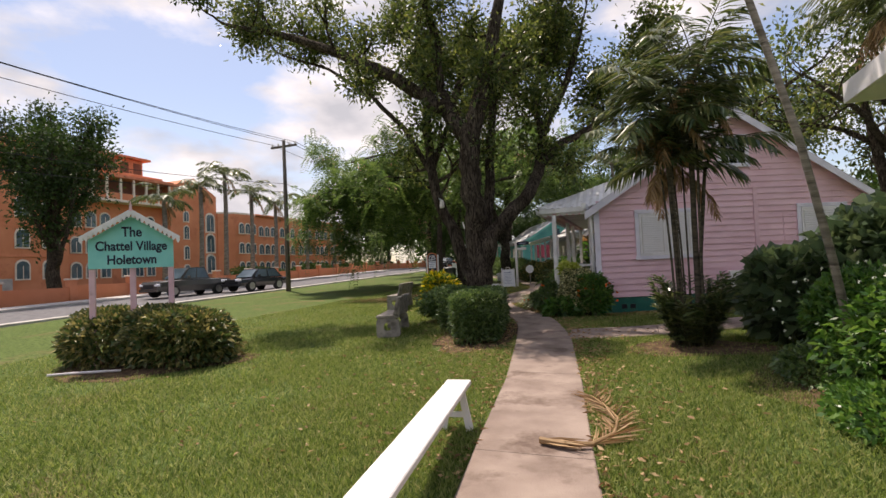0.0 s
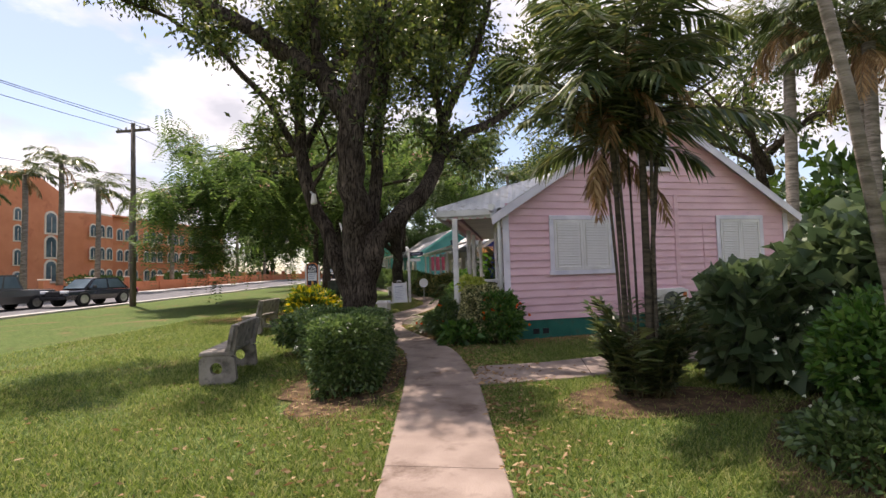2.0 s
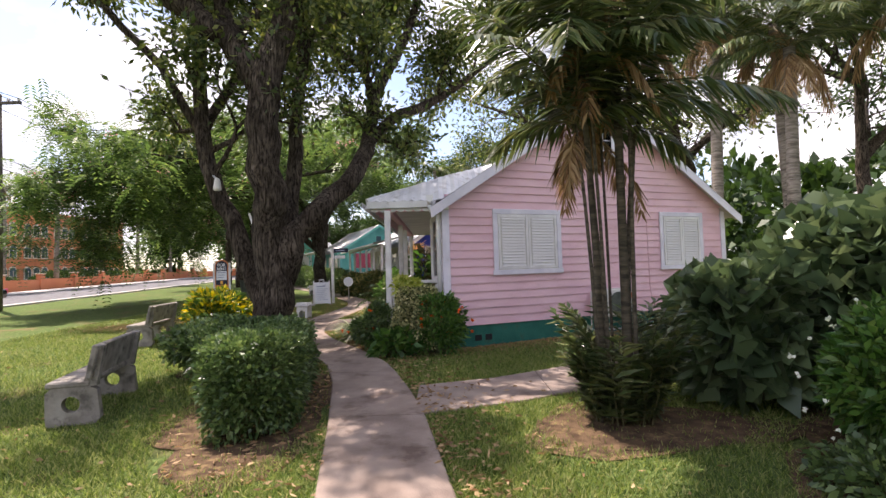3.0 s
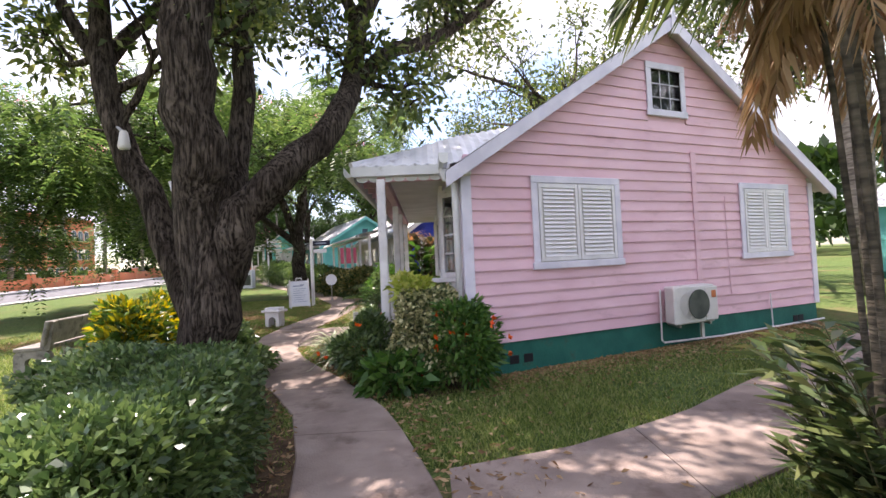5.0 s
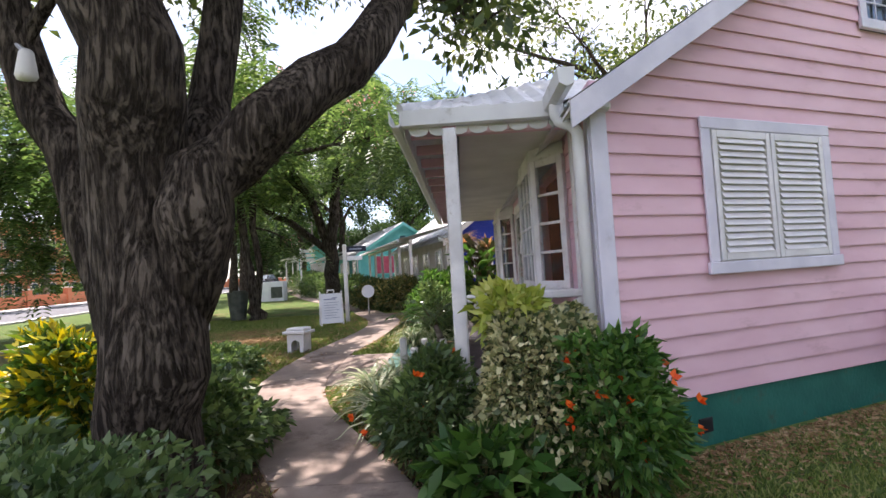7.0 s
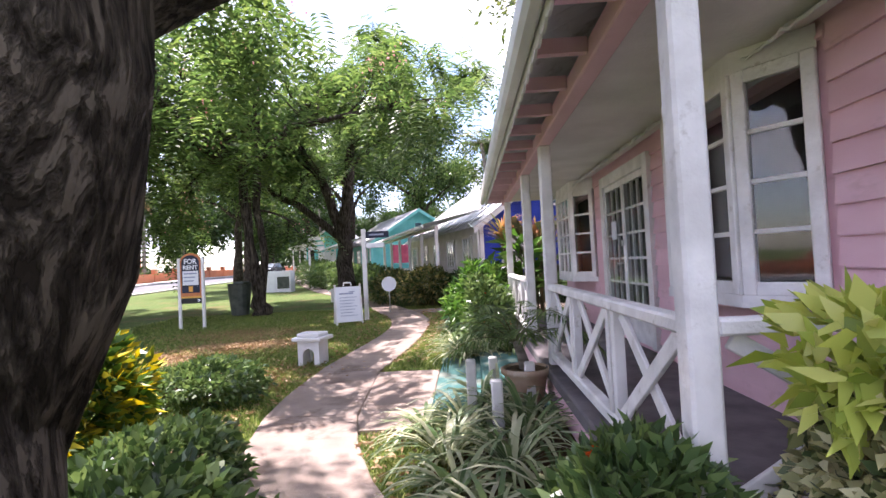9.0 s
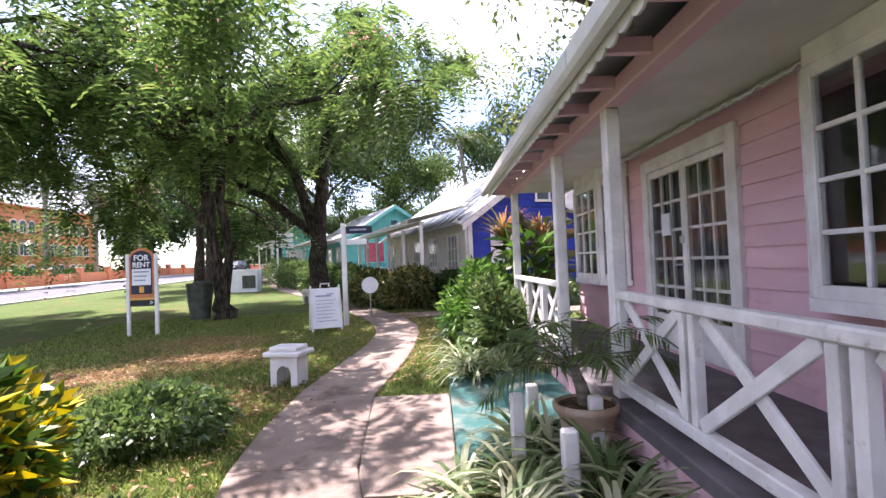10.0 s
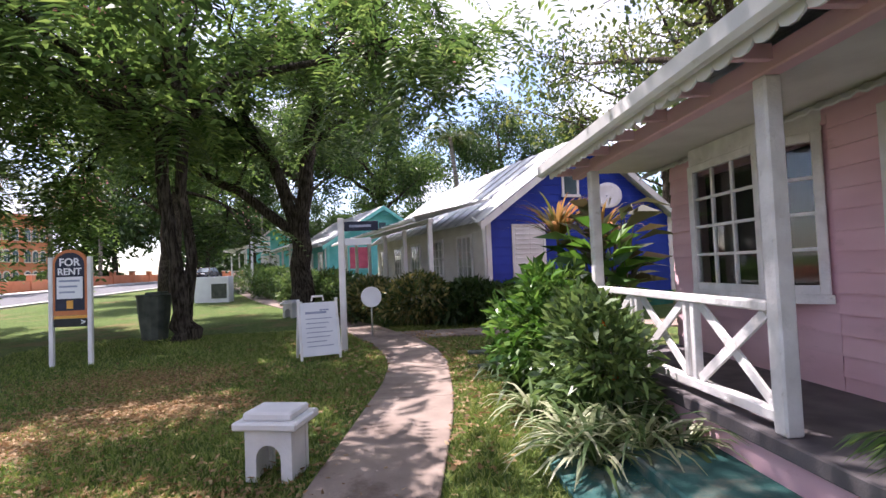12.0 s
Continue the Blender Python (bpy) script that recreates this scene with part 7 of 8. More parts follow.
def sandwich_board():
    x, y = -4.05, 22.75
    z = gz(y)
    ob = thing("sandwich_board", (x, y, z), "white folding sandwich board with faint printed lines", "sign board")
    base = Matrix.Translation((x, y, z)) @ Matrix.Rotation(radians(22), 4, "Z")
    for sg, yy in ((1, -0.2), (-1, 0.2)):
        m = base @ Matrix.Translation((0, yy, 0)) @ Matrix.Rotation(radians(-13 * sg), 4, "X")
        fr = part("panel", Geo().box(-0.29, 0.29, -0.012, 0.012, 0.06, 0.88, 0.006, m), M["white_board"], ob)
        for a, b in ((-0.31, -0.27), (0.27, 0.31)):
            part("panel_frame", Geo().box(a, b, -0.022, 0.022, 0.0, 0.94, 0.008, m), M["white"], fr)
        if sg > 0:
            part("print_line", Geo().box(-0.2, 0.12, -0.017, -0.0125, 0.7, 0.735, 0.001, m), M["faint_ink"], fr)
            part("print_mark", Geo().box(0.02, 0.16, -0.017, -0.0125, 0.745, 0.765, 0.001, m), M["faint_ink"], fr)
            for k in range(7):
                part("print_line", Geo().box(-0.2, 0.2 - 0.05 * (k % 3), -0.016, -0.0125, 0.62 - k * 0.07, 0.632 - k * 0.07, 0.001, m), M["faint_ink"], fr)
    mh = base @ Matrix.Translation((0, 0, 0.9))
    part("handle", Geo().tube([tuple(mh @ Vector(p)) for p in ((-0.09, 0, -0.02), (-0.08, 0, 0.05), (0.08, 0, 0.05), (0.09, 0, -0.02))], 0.018, 8), M["white"], ob)


sandwich_board()


def finger_post():
    x, y = -3.72, 23.25
    z = gz(y)
    ob = thing("finger_post", (x, y, z), "white wooden post with a dark blue finger sign", "sign post")
    part("post", Geo().box(x - 0.05, x + 0.05, y - 0.05, y + 0.05, z - 0.05, z + 2.2, 0.01), M["white"], ob)
    part("finger", Geo().box(x + 0.055, x + 0.62, y - 0.02, y + 0.02, z + 1.98, z + 2.14, 0.015), M["navy"], ob, "dark navy finger board")
    part("lettering", Geo().box(x + 0.14, x + 0.5, y - 0.026, y - 0.021, z + 2.04, z + 2.08, 0.001), M["faint_ink"], ob)
    part("finger", Geo().box(x + 0.055, x + 0.5, y - 0.018, y + 0.018, z + 1.74, z + 1.86, 0.012), M["white_board"], ob, "white lower finger board")
    # a round disc sign; the real dish hangs on the blue gable
    d = thing("satellite_dish", (x + 0.35, y + 1.4, gz(y + 1.4)), "white round disc sign on a thin stake", "sign")
    part("stake", Geo().tube([(x + 0.35, y + 1.4, gz(y + 1.4) - 0.05), (x + 0.35, y + 1.4, gz(y) + 0.85)], 0.018, 8), M["metal"], d)
    part("disc", Geo().tube([(x + 0.35, y + 1.37, gz(y) + 0.8), (x + 0.35, y + 1.385, gz(y) + 0.8)], 0.2, 20), M["white_board"], d)
    # far post of the same kind
    x2, y2 = -10.4, 40.0
    o2 = thing("finger_post", (x2, y2, gz(y2)), "white post with three pale finger boards farther along the path", "sign post")
    part("post", Geo().box(x2 - 0.05, x2 + 0.05, y2 - 0.05, y2 + 0.05, gz(y2) - 0.05, gz(y2) + 3.0, 0.01), M["white"], o2)
    for k in range(3):
        part("finger", Geo().box(x2 + 0.055, x2 + 0.9, y2 - 0.02, y2 + 0.02, gz(y2) + 2.1 + 0.28 * k, gz(y2) + 2.3 + 0.28 * k, 0.015), M["plastic_grey"], o2)


finger_post()


def rent_sign():
    x, y = -8.05, 23.25
    z = gz(y)
    ob = thing("rent_sign", (x, y, z), "for rent sign with arched top on two white posts", "sign")
    for dx in (-0.3, 0.3):
        part("post", Geo().box(x + dx - 0.035, x + dx + 0.035, y - 0.03, y + 0.03, z - 0.05, z + 1.72, 0.008), M["white"], ob)

    def arched(w, z0, z1, zr, y0, y1):
        pts = [(x - w, z0), (x + w, z0), (x + w, z1)] + [(x + w * math.cos(math.pi * k / 14), z1 + zr * math.sin(math.pi * k / 14)) for k in range(1, 14)] + [(x - w, z1)]
        return Geo().prism(pts, 1, y0, y1)
    part("edge_board", arched(0.262, z + 0.78, z + 1.62, 0.22, y - 0.02, y + 0.02), M["rust_orange"], ob, "rust-orange rim", fix=True)
    board = part("board", arched(0.225, z + 0.86, z + 1.6, 0.19, y - 0.026, y - 0.021), M["navy"], ob, "dark navy board", fix=True)
    part("panel", Geo().box(x - 0.2, x + 0.2, y - 0.031, y - 0.0265, z + 1.05, z + 1.4, 0.002), M["white_board"], ob)
    for k in range(3):
        part("print_line", Geo().box(x - 0.16, x + 0.16 - 0.04 * k, y - 0.035, y - 0.0315, z + 1.32 - 0.09 * k, z + 1.35 - 0.09 * k, 0.001), M["faint_ink"], ob)
    part("badge", Geo().box(x - 0.05, x + 0.05, y - 0.031, y - 0.0265, z + 0.89, z + 1.02, 0.002), M["amber"], ob)
    part("lower_board", Geo().box(x - 0.26, x + 0.26, y - 0.02, y + 0.02, z + 0.6, z + 0.73, 0.004), M["black"], ob)
    part("stripe", Geo().box(x - 0.26, x + 0.26, y - 0.022, y + 0.018, z + 0.735, z + 0.775, 0.003), M["amber"], ob)
    face = Matrix.Rotation(radians(90), 4, "X")
    word("lettering", "FOR", 0.17, Matrix.Translation((x, y - 0.03, z + 1.63)) @ face, M["white_board"], ob, 0.002, 0.004)
    word("lettering", "RENT", 0.15, Matrix.Translation((x, y - 0.03, z + 1.48)) @ face, M["white_board"], ob, 0.002, 0.004)
    word("lettering", ">", 0.13, Matrix.Translation((x + 0.2, y - 0.024, z + 0.665)) @ face, M["white_board"], ob, 0.002, 0.004)


rent_sign()


def litter_bin(x, y, label):
    ob = thing("litter_bin", (x, y, gz(y)), label, "bin")
    part("body", Geo().lathe([(0.24, 0), (0.3, 0.5), (0.33, 0.9), (0.35, 0.92), (0.33, 0.94), (0.3, 0.9), (0.27, 0.5)], (x, y, gz(y)), 14), M["bin"], ob)
    part("rim", Geo().box(x - 0.12, x + 0.22, y - 0.16, y + 0.18, gz(y) + 0.9, gz(y) + 0.99, 0.03), M["bin"], ob)


litter_bin(-8.0, 25.75, "dark grey-green open litter bin beside the flame tree")


def village_sign():
    """The pitched sign on three pink posts behind its hedge."""
    ux, uy = 0.66, 0.75
    L = math.hypot(ux, uy)
    d = Vector((ux / L, uy / L, 0))
    f = Vector((d.y, -d.x, 0))
    c = Vector((-7.25, 6.25, gz(6.5)))
    m = Matrix.Translation(c) @ Matrix(((d.x, -f.x, 0, 0), (d.y, -f.y, 0, 0), (0, 0, 1, 0), (0, 0, 0, 1))) @ Matrix.Diagonal((0.82, 1, 1, 1))
    ob = thing("village_sign", c, "turquoise pitched village name sign with white scalloped roof on pink posts", "sign")
    W, z0, z1, za = 0.82, 1.7, 2.22, 2.66
    for u in (-0.76, 0.0, 0.76):
        part("post", Geo().box(u - 0.06, u + 0.06, -0.02, 0.09, -0.1, z0 + 0.1, 0.012, m), M["pink"], ob, "faded pink post")
    part("board", Geo().prism([(-W, z0), (W, z0), (W, z1), (0, za), (-W, z1)], 1, -0.05, -0.021, m), M["sign_teal"], ob, "turquoise name board", fix=True)
    for sg in (-1, 1):
        a, b = Vector((0, za + 0.12)), Vector((sg * (W + 0.14), z1 + 0.05))
        g = Geo()
        n2 = Vector((-(b - a).y, (b - a).x)).normalized() * 0.05 * sg
        g.prism([(a.x, a.y), (b.x, b.y), (b.x - n2.x, b.y - n2.y), (a.x - n2.x, a.y - n2.y)], 1, -0.2, 0.16, m)
        part("roof_board", g, M["white"], ob, "white roof board", fix=True)
        k = 11
        for i in range(k):
            p, q = a.lerp(b, i / k), a.lerp(b, (i + 0.96) / k)
            mid = (p + q) / 2 + Vector((0, -0.14))
            part("scallop", Geo().prism([(p.x, p.y - 0.04), (q.x, q.y - 0.04), (q.x, q.y - 0.08), (mid.x + (q.x - mid.x) * 0.5, mid.y + 0.01), (mid.x, mid.y - 0.01), (mid.x + (p.x - mid.x) * 0.5, mid.y + 0.01), (p.x, p.y - 0.08)], 1, -0.215, -0.201, m), M["white"], ob, fix=True)
    part("finial", Geo().prism([(-0.03, za + 0.08), (0.03, za + 0.08), (0.02, za + 0.2), (0, za + 0.27), (-0.02, za + 0.2)], 1, -0.22, -0.19, m), M["pink"], ob, fix=True)
    face = Matrix.Rotation(radians(90), 4, "X")
    for text, zz, sz in (("The", 2.36, 0.25), ("Chattel Village", 2.1, 0.235), ("Holetown", 1.85, 0.235)):
        word("lettering", text, sz, m @ Matrix.Translation((0, -0.053, zz)) @ face, M["navy"], ob, 0.003, 0.006)


village_sign()


def lamp_on_tree():
    x, y, z = -3.38, 12.42, 3.22
    ob = thing("flood_lamp", (x, y, z), "small white flood lamp fixed to a limb of the shade tree", "lamp")
    part("housing", Geo().lathe([(0.03, 0.22), (0.045, 0.2), (0.06, 0.1), (0.07, 0.03), (0.055, 0.0), (0.02, -0.01)], (x, y, z), 14), M["plastic_grey"], ob, smooth=True)
    part("bracket", Geo().tube([(x, y, z + 0.2), (x - 0.08, y + 0.02, z + 0.27), (x - 0.2, y + 0.1, z + 0.2)], 0.02, 8), M["metal"], ob)
    w = thing("loose_pole", (-2.34, 12.1, 2.03), "thin white pole leaning against the tree fork", "pole")
    part("rod", Geo().tube([(-2.36, 11.98, 1.75), (-2.5, 12.0, 2.2), (-2.68, 12.05, 2.75)], 0.02, 8), M["white"], w)


lamp_on_tree()

# stakes by the landing, drain covers
for x, y, h in ((-0.72, 15.78, 0.5), (-1.25, 15.75, 0.55), (-1.05, 15.2, 0.5), (-1.02, 16.45, 0.42)):
    s = thing("wooden_stake", (x, y, gz(y)), "short weathered white wooden stake in the plant bed", "stake", "white stakes")
    part("stake", Geo().box(x - 0.045, x + 0.045, y - 0.04, y + 0.04, gz(y) - 0.05, gz(y) + h, 0.012), M["old_white"], s)
for x, y in ((-1.62, 22.4), (-1.6, 21.4)):
    s = thing("drain_cover", (x, y, gz(y)), "small dark drain cover in the grass", "drain cover", "drain covers")
    part("lid", Geo().box(x - 0.14, x + 0.14, y - 0.1, y + 0.1, gz(y) - 0.06, gz(y) + 0.05, 0.01), M["bin"], s)
hz = thing("garden_hose", (-7.2, 5.2, gz(5.2)), "short pale garden hose end on the soil", "hose")
part("hose", Geo().tube([(-6.6, 5.5, 0.13), (-6.9, 5.3, 0.14), (-7.3, 5.15, 0.13), (-7.55, 4.95, 0.13)], 0.022, 8), M["hose"], hz, smooth=True)


# ---- neighbouring chattel houses ----
def painted_house(x0, x1, y0, y1, z0, eave, ridge, wall, trim, label, shutters, porch=True, attic=None, side=""):
    """A small boarded house whose gable faces -y, with a porch along its -x side."""
    rx = (x0 + x1) / 2
    h = thing("chattel_house", (rx, (y0 + y1) / 2, z0), label, "house")
    sl = (ridge - eave) / (rx - x0)
    part("plinth", Geo().box(x0 + 0.03, x1 - 0.03, y0 + 0.03, y1 - 0.03, z0 - 0.2, z0 + 0.35), M["green"], h)
    part("wall", Geo().prism([(x0 + 0.03, z0 + 0.35), (x1 - 0.03, z0 + 0.35), (x1 - 0.03, eave), (rx, ridge - 0.03), (x0 + 0.03, eave)], 1, y0 + 0.03, y1 - 0.03), M[wall], h, fix=True)
    z = z0 + 0.35
    while z < ridge - 0.15:
        lim = lambda q: (rx - (ridge - 0.02 - q) / sl, rx + (ridge - 0.02 - q) / sl) if q > eave else (x0, x1)
        part("board", plank("y", y0 + 0.03, x0, x1, z, min(z + 0.225, ridge - 0.06), -1, 0.026, lambda q: (max(x0, lim(q)[0]), min(x1, lim(q)[1]))), M[wall], h, fix=True)
        if z < eave - 0.2:
            part("board", plank("x", x0 + 0.03, y0, y1, z, z + 0.225, -1, 0.024), M[side or wall], h, fix=True)
        z += 0.213
    for a, b in ((x0 - 0.03, x0 + 0.1), (x1 - 0.1, x1 + 0.03)):
        part("corner_board", Geo().box(a, b, y0 - 0.02, y0 + 0.05, z0 + 0.35, eave), M[trim], h)
    for sg in (-1, 1):
        end = x0 - 0.3 if sg < 0 else x1 + 0.3
        ez = ridge - abs(end - rx) * sl
        y = y0 - 0.3
        while y < y1 + 0.25:
            y2 = min(y + 0.76, y1 + 0.3)
            verts, faces = [], []
            for i in range(9):
                yy = y + (y2 - y) * i / 8
                rip = 0.024 if i in (0, 4) else 0.0
                verts += [(rx, yy, ridge + 0.07 + rip), (end, yy, ez + 0.07 + rip), (end, yy, ez + 0.055 + rip), (rx, yy, ridge + 0.055 + rip)]
            for i in range(8):
                for j in range(4):
                    faces.append((i * 4 + j, i * 4 + (j + 1) % 4, i * 4 + 4 + (j + 1) % 4, i * 4 + 4 + j))
            part("roof_sheet", Geo().add(verts, faces), M["roof"], h, fix=True)
            y = y2 - 0.01
        part("bargeboard", Geo().add([(rx, y0 - 0.32, ridge + 0.06), (end, y0 - 0.32, ez + 0.06), (end, y0 - 0.32, ez - 0.12), (rx, y0 - 0.32, ridge - 0.12), (rx, y0 - 0.29, ridge + 0.06), (end, y0 - 0.29, ez + 0.06), (end, y0 - 0.29, ez - 0.12), (rx, y0 - 0.29, ridge - 0.12)],
             [(0, 1, 2, 3), (7, 6, 5, 4), (0, 4, 5, 1), (3, 2, 6, 7), (1, 5, 6, 2), (0, 3, 7, 4)]), M[trim], h, fix=True)
    for u0, u1, a, b, mt in shutters:
        w = part("shutter_window", Geo().box(u0, u1, y0 - 0.012, y0 + 0.0, a, b), M[mt], h)
        frame_parts(w, M[trim], "y", y0 + 0.0, u0, u1, a, b, 0.07, 0.03)
        for k in range(10):
            zz = a + 0.06 + (b - a - 0.12) * k / 9
            part("slat", Geo().box(u0 + 0.02, (u0 + u1) / 2 - 0.02, y0 - 0.03, y0 - 0.013, zz - 0.02, zz + 0.02), M[mt], w)
            part("slat", Geo().box((u0 + u1) / 2 + 0.02, u1 - 0.02, y0 - 0.03, y0 - 0.013, zz - 0.02, zz + 0.02), M[mt], w)
    if attic:
        w = part("attic_window", Geo().box(*attic[:2], y0 - 0.012, y0, *attic[2:]), M["hotel_glass"], h)
        frame_parts(w, M[trim], "y", y0, attic[0] + 0.06, attic[1] - 0.06, attic[2] + 0.06, attic[3] - 0.06, 0.07, 0.03)
    if porch:
        px = x0 - 1.3
        part("porch_floor", Geo().box(px - 0.1, x0, y0 + 0.25, y1, z0 + 0.2, z0 + 0.35), M["porch"], h)
        n = max(3, int((y1 - y0) / 1.9))
        for i in range(n + 1):
            y = y0 + 0.3 + (y1 - y0 - 0.4) * i / n
            part("porch_post", Geo().box(px - 0.05, px + 0.05, y - 0.05, y + 0.05, z0 + 0.35, eave - 0.12, 0.01), M["white"], h)
            if i < n and i != 1:
                y2 = y0 + 0.3 + (y1 - y0 - 0.4) * (i + 1) / n
                part("handrail", Geo().box(px - 0.03, px + 0.03, y + 0.05, y2 - 0.05, z0 + 1.0, z0 + 1.06), M["white"], h)
                for k in range(9):
                    yy = y + (y2 - y) * (k + 1) / 10
                    part("baluster", Geo().box(px - 0.015, px + 0.015, yy - 0.02, yy + 0.02, z0 + 0.4, z0 + 1.0), M["white"], h)
        for i in range(n):
            ya = y0 + 0.3 + (y1 - y0 - 0.4) * (i + 0.25) / n
            glazed(h, "window", "white many-paned window", x0, ya, ya + 0.9, z0 + 0.95 if i % 2 else z0 + 0.4, eave - 0.35, 3, 4, frame_mat="white")
        y = y0 + 0.0
        ex, ez = x0 - 1.75, eave - 0.02
        while y < y1 + 0.2:
            y2 = min(y + 0.8, y1 + 0.25)
            verts, faces = [], []
            for i in range(9):
                yy = y + (y2 - y) * i / 8
                rip = 0.026 if i in (0, 4) else 0.0
                verts += [(x0 + 0.2, yy, eave + 0.42 + rip), (ex, yy, ez + rip), (ex, yy, ez - 0.015 + rip), (x0 + 0.2, yy, eave + 0.405 + rip)]
            for i in range(8):
                for j in range(4):
                    faces.append((i * 4 + j, i * 4 + (j + 1) % 4, i * 4 + 4 + (j + 1) % 4, i * 4 + 4 + j))
            part("porch_roof_sheet", Geo().add(verts, faces), M["roof"], h, fix=True)
            y = y2 - 0.01
        part("porch_beam", Geo().box(px - 0.06, px + 0.06, y0 + 0.2, y1, eave - 0.12, eave - 0.03), M["white"], h)
        part("gutter", Geo().box(ex - 0.07, ex + 0.01, y0, y1 + 0.25, ez - 0.1, ez - 0.02, 0.02), M["gutter"], h)
        part("downpipe", Geo().tube([(x0 - 0.35, y0 + 0.1, eave), (x0 - 0.1, y0 - 0.02, eave - 0.25), (x0 - 0.08, y0 - 0.03, z0 + 0.2)], 0.04, 8), M["gutter"], h, smooth=True)
    return h


blue = painted_house(-0.8, 4.9, 26.3, 36.0, gz(26.3) + 0.05, 2.95, 4.95, "blue", "white", "royal blue boarded chattel house with white roof and porch", [(-0.08, 0.72, 1.55, 2.7, "white")], True, (1.35, 1.85, 3.45, 4.15), "soffit")
teal = painted_house(-6.6, -0.9, 39.2, 48.0, gz(39) + 0.02, 3.2, 5.0, "teal", "sign_teal", "turquoise boarded chattel house with red shutters", [(-5.5, -4.4, 1.95, 3.0, "red")], True, (-4.0, -3.5, 3.7, 4.3))


def turned(ob, x, y, degrees):
    """Turns a thing about an upright line through (x, y)."""
    c = Matrix.Translation((x, y, 0))
    ob.matrix_basis = c @ Matrix.Rotation(radians(degrees), 4, "Z") @ c.inverted() @ Matrix.Translation(ob.location)


turned(blue, -0.8, 26.3, 19)
turned(teal, -6.6, 39.2, 24)
far_house = painted_house(-16.5, -11.5, 58, 66, gz(58), 4.0, 5.8, "teal", "white", "small turquoise chattel house far along the path", [(-15.2, -13.8, 2.3, 3.4, "white")], True)
painted_house(15.6, 20.9, 17.0, 24.0, gz(17), 3.0, 4.5, "teal", "white", "turquoise chattel house behind the pink one", [(16.6, 17.6, 1.7, 2.7, "white")], False)


def satellite_dish():
    """A white dish on a bent arm, fixed to the blue gable."""
    x, y, z = 2.4, 27.02, 3.45
    ob = thing("satellite_dish", (x, y + 0.34, z), "white satellite dish fixed to the blue gable", "satellite dish")
    face = Matrix.Translation((x, y, z)) @ Matrix.Rotation(radians(-12), 4, "Z") @ Matrix.Rotation(radians(78), 4, "X")
    bowl = Geo().lathe([(0.0, -0.075), (0.12, -0.062), (0.24, -0.03), (0.34, 0.012), (0.34, 0.02), (0.24, -0.02), (0.12, -0.05), (0.0, -0.064)], (0, 0, 0), 28)
    part("reflector", Geo().add(bowl.v, bowl.f, face), M["white"], ob, smooth=True)
    part("arm", Geo().tube([(x, y + 0.05, z), (x, y + 0.25, z - 0.1), (x, y + 0.4, z - 0.1)], 0.022, 8), M["metal"], ob)
    part("feed", Geo().tube([(x, y + 0.02, z - 0.3), (x - 0.05, y - 0.3, z - 0.08)], [0.012, 0.03], 8), M["plastic_grey"], ob)


satellite_dish()


def side_pavilion():
    """The neighbour's eave that reaches in over the shrubs."""
    h = thing("garden_pavilion", (6.0, 2.0, gz(2)), "small white roofed garden pavilion behind the shrubs", "pavilion")
    for x in (4.6, 7.6):
        for y in (-0.6, 3.2):
            part("post", Geo().box(x - 0.07, x + 0.07, y - 0.07, y + 0.07, 0.0, 3.1, 0.01), M["white"], h)
    part("roof", Geo().add([(3.4, -1.5, 3.15), (8.4, -1.5, 3.15), (8.4, 5.35, 3.15), (3.4, 5.35, 3.15), (5.9, 2.0, 4.8)], [(0, 3, 2, 1), (0, 1, 4), (1, 2, 4), (2, 3, 4), (3, 0, 4)]), M["roof"], h, fix=True)
    part("fascia", Geo().box(3.37, 3.4, -1.52, 5.37, 3.0, 3.19), M["white"], h)
    part("fascia", Geo().box(3.4, 8.4, 5.35, 5.38, 3.0, 3.19), M["white"], h)


side_pavilion()


# ---- across the road ----
def arched_window(parent, x, y, z, w, hh, glass="hotel_glass", arch=True, tall_frame=0.14):
    """A window facing +x with a cream surround, standing proud of the wall."""
    def outline(ww, h0, r):
        pts = [(y - ww, z + h0), (y + ww, z + h0), (y + ww, z + hh)]
        if arch:
            pts += [(y + ww * math.cos(math.pi * k / 8), z + hh + r * math.sin(math.pi * k / 8)) for k in range(1, 8)]
        return pts + [(y - ww, z + hh)]
    wo = part("window", Geo().prism(outline(w / 2 + tall_frame, -tall_frame, w / 2 + tall_frame * 0.8), 0, x, x + 0.1), M["cream"], parent, fix=True)
    part("pane", Geo().prism(outline(w / 2, 0, w / 2 * 0.85), 0, x + 0.1, x + 0.13), M[glass], wo, fix=True)
    part("glazing_bar", Geo().box(x + 0.13, x + 0.16, y - 0.03, y + 0.03, z, z + hh, 0.0), M["cream"], wo)


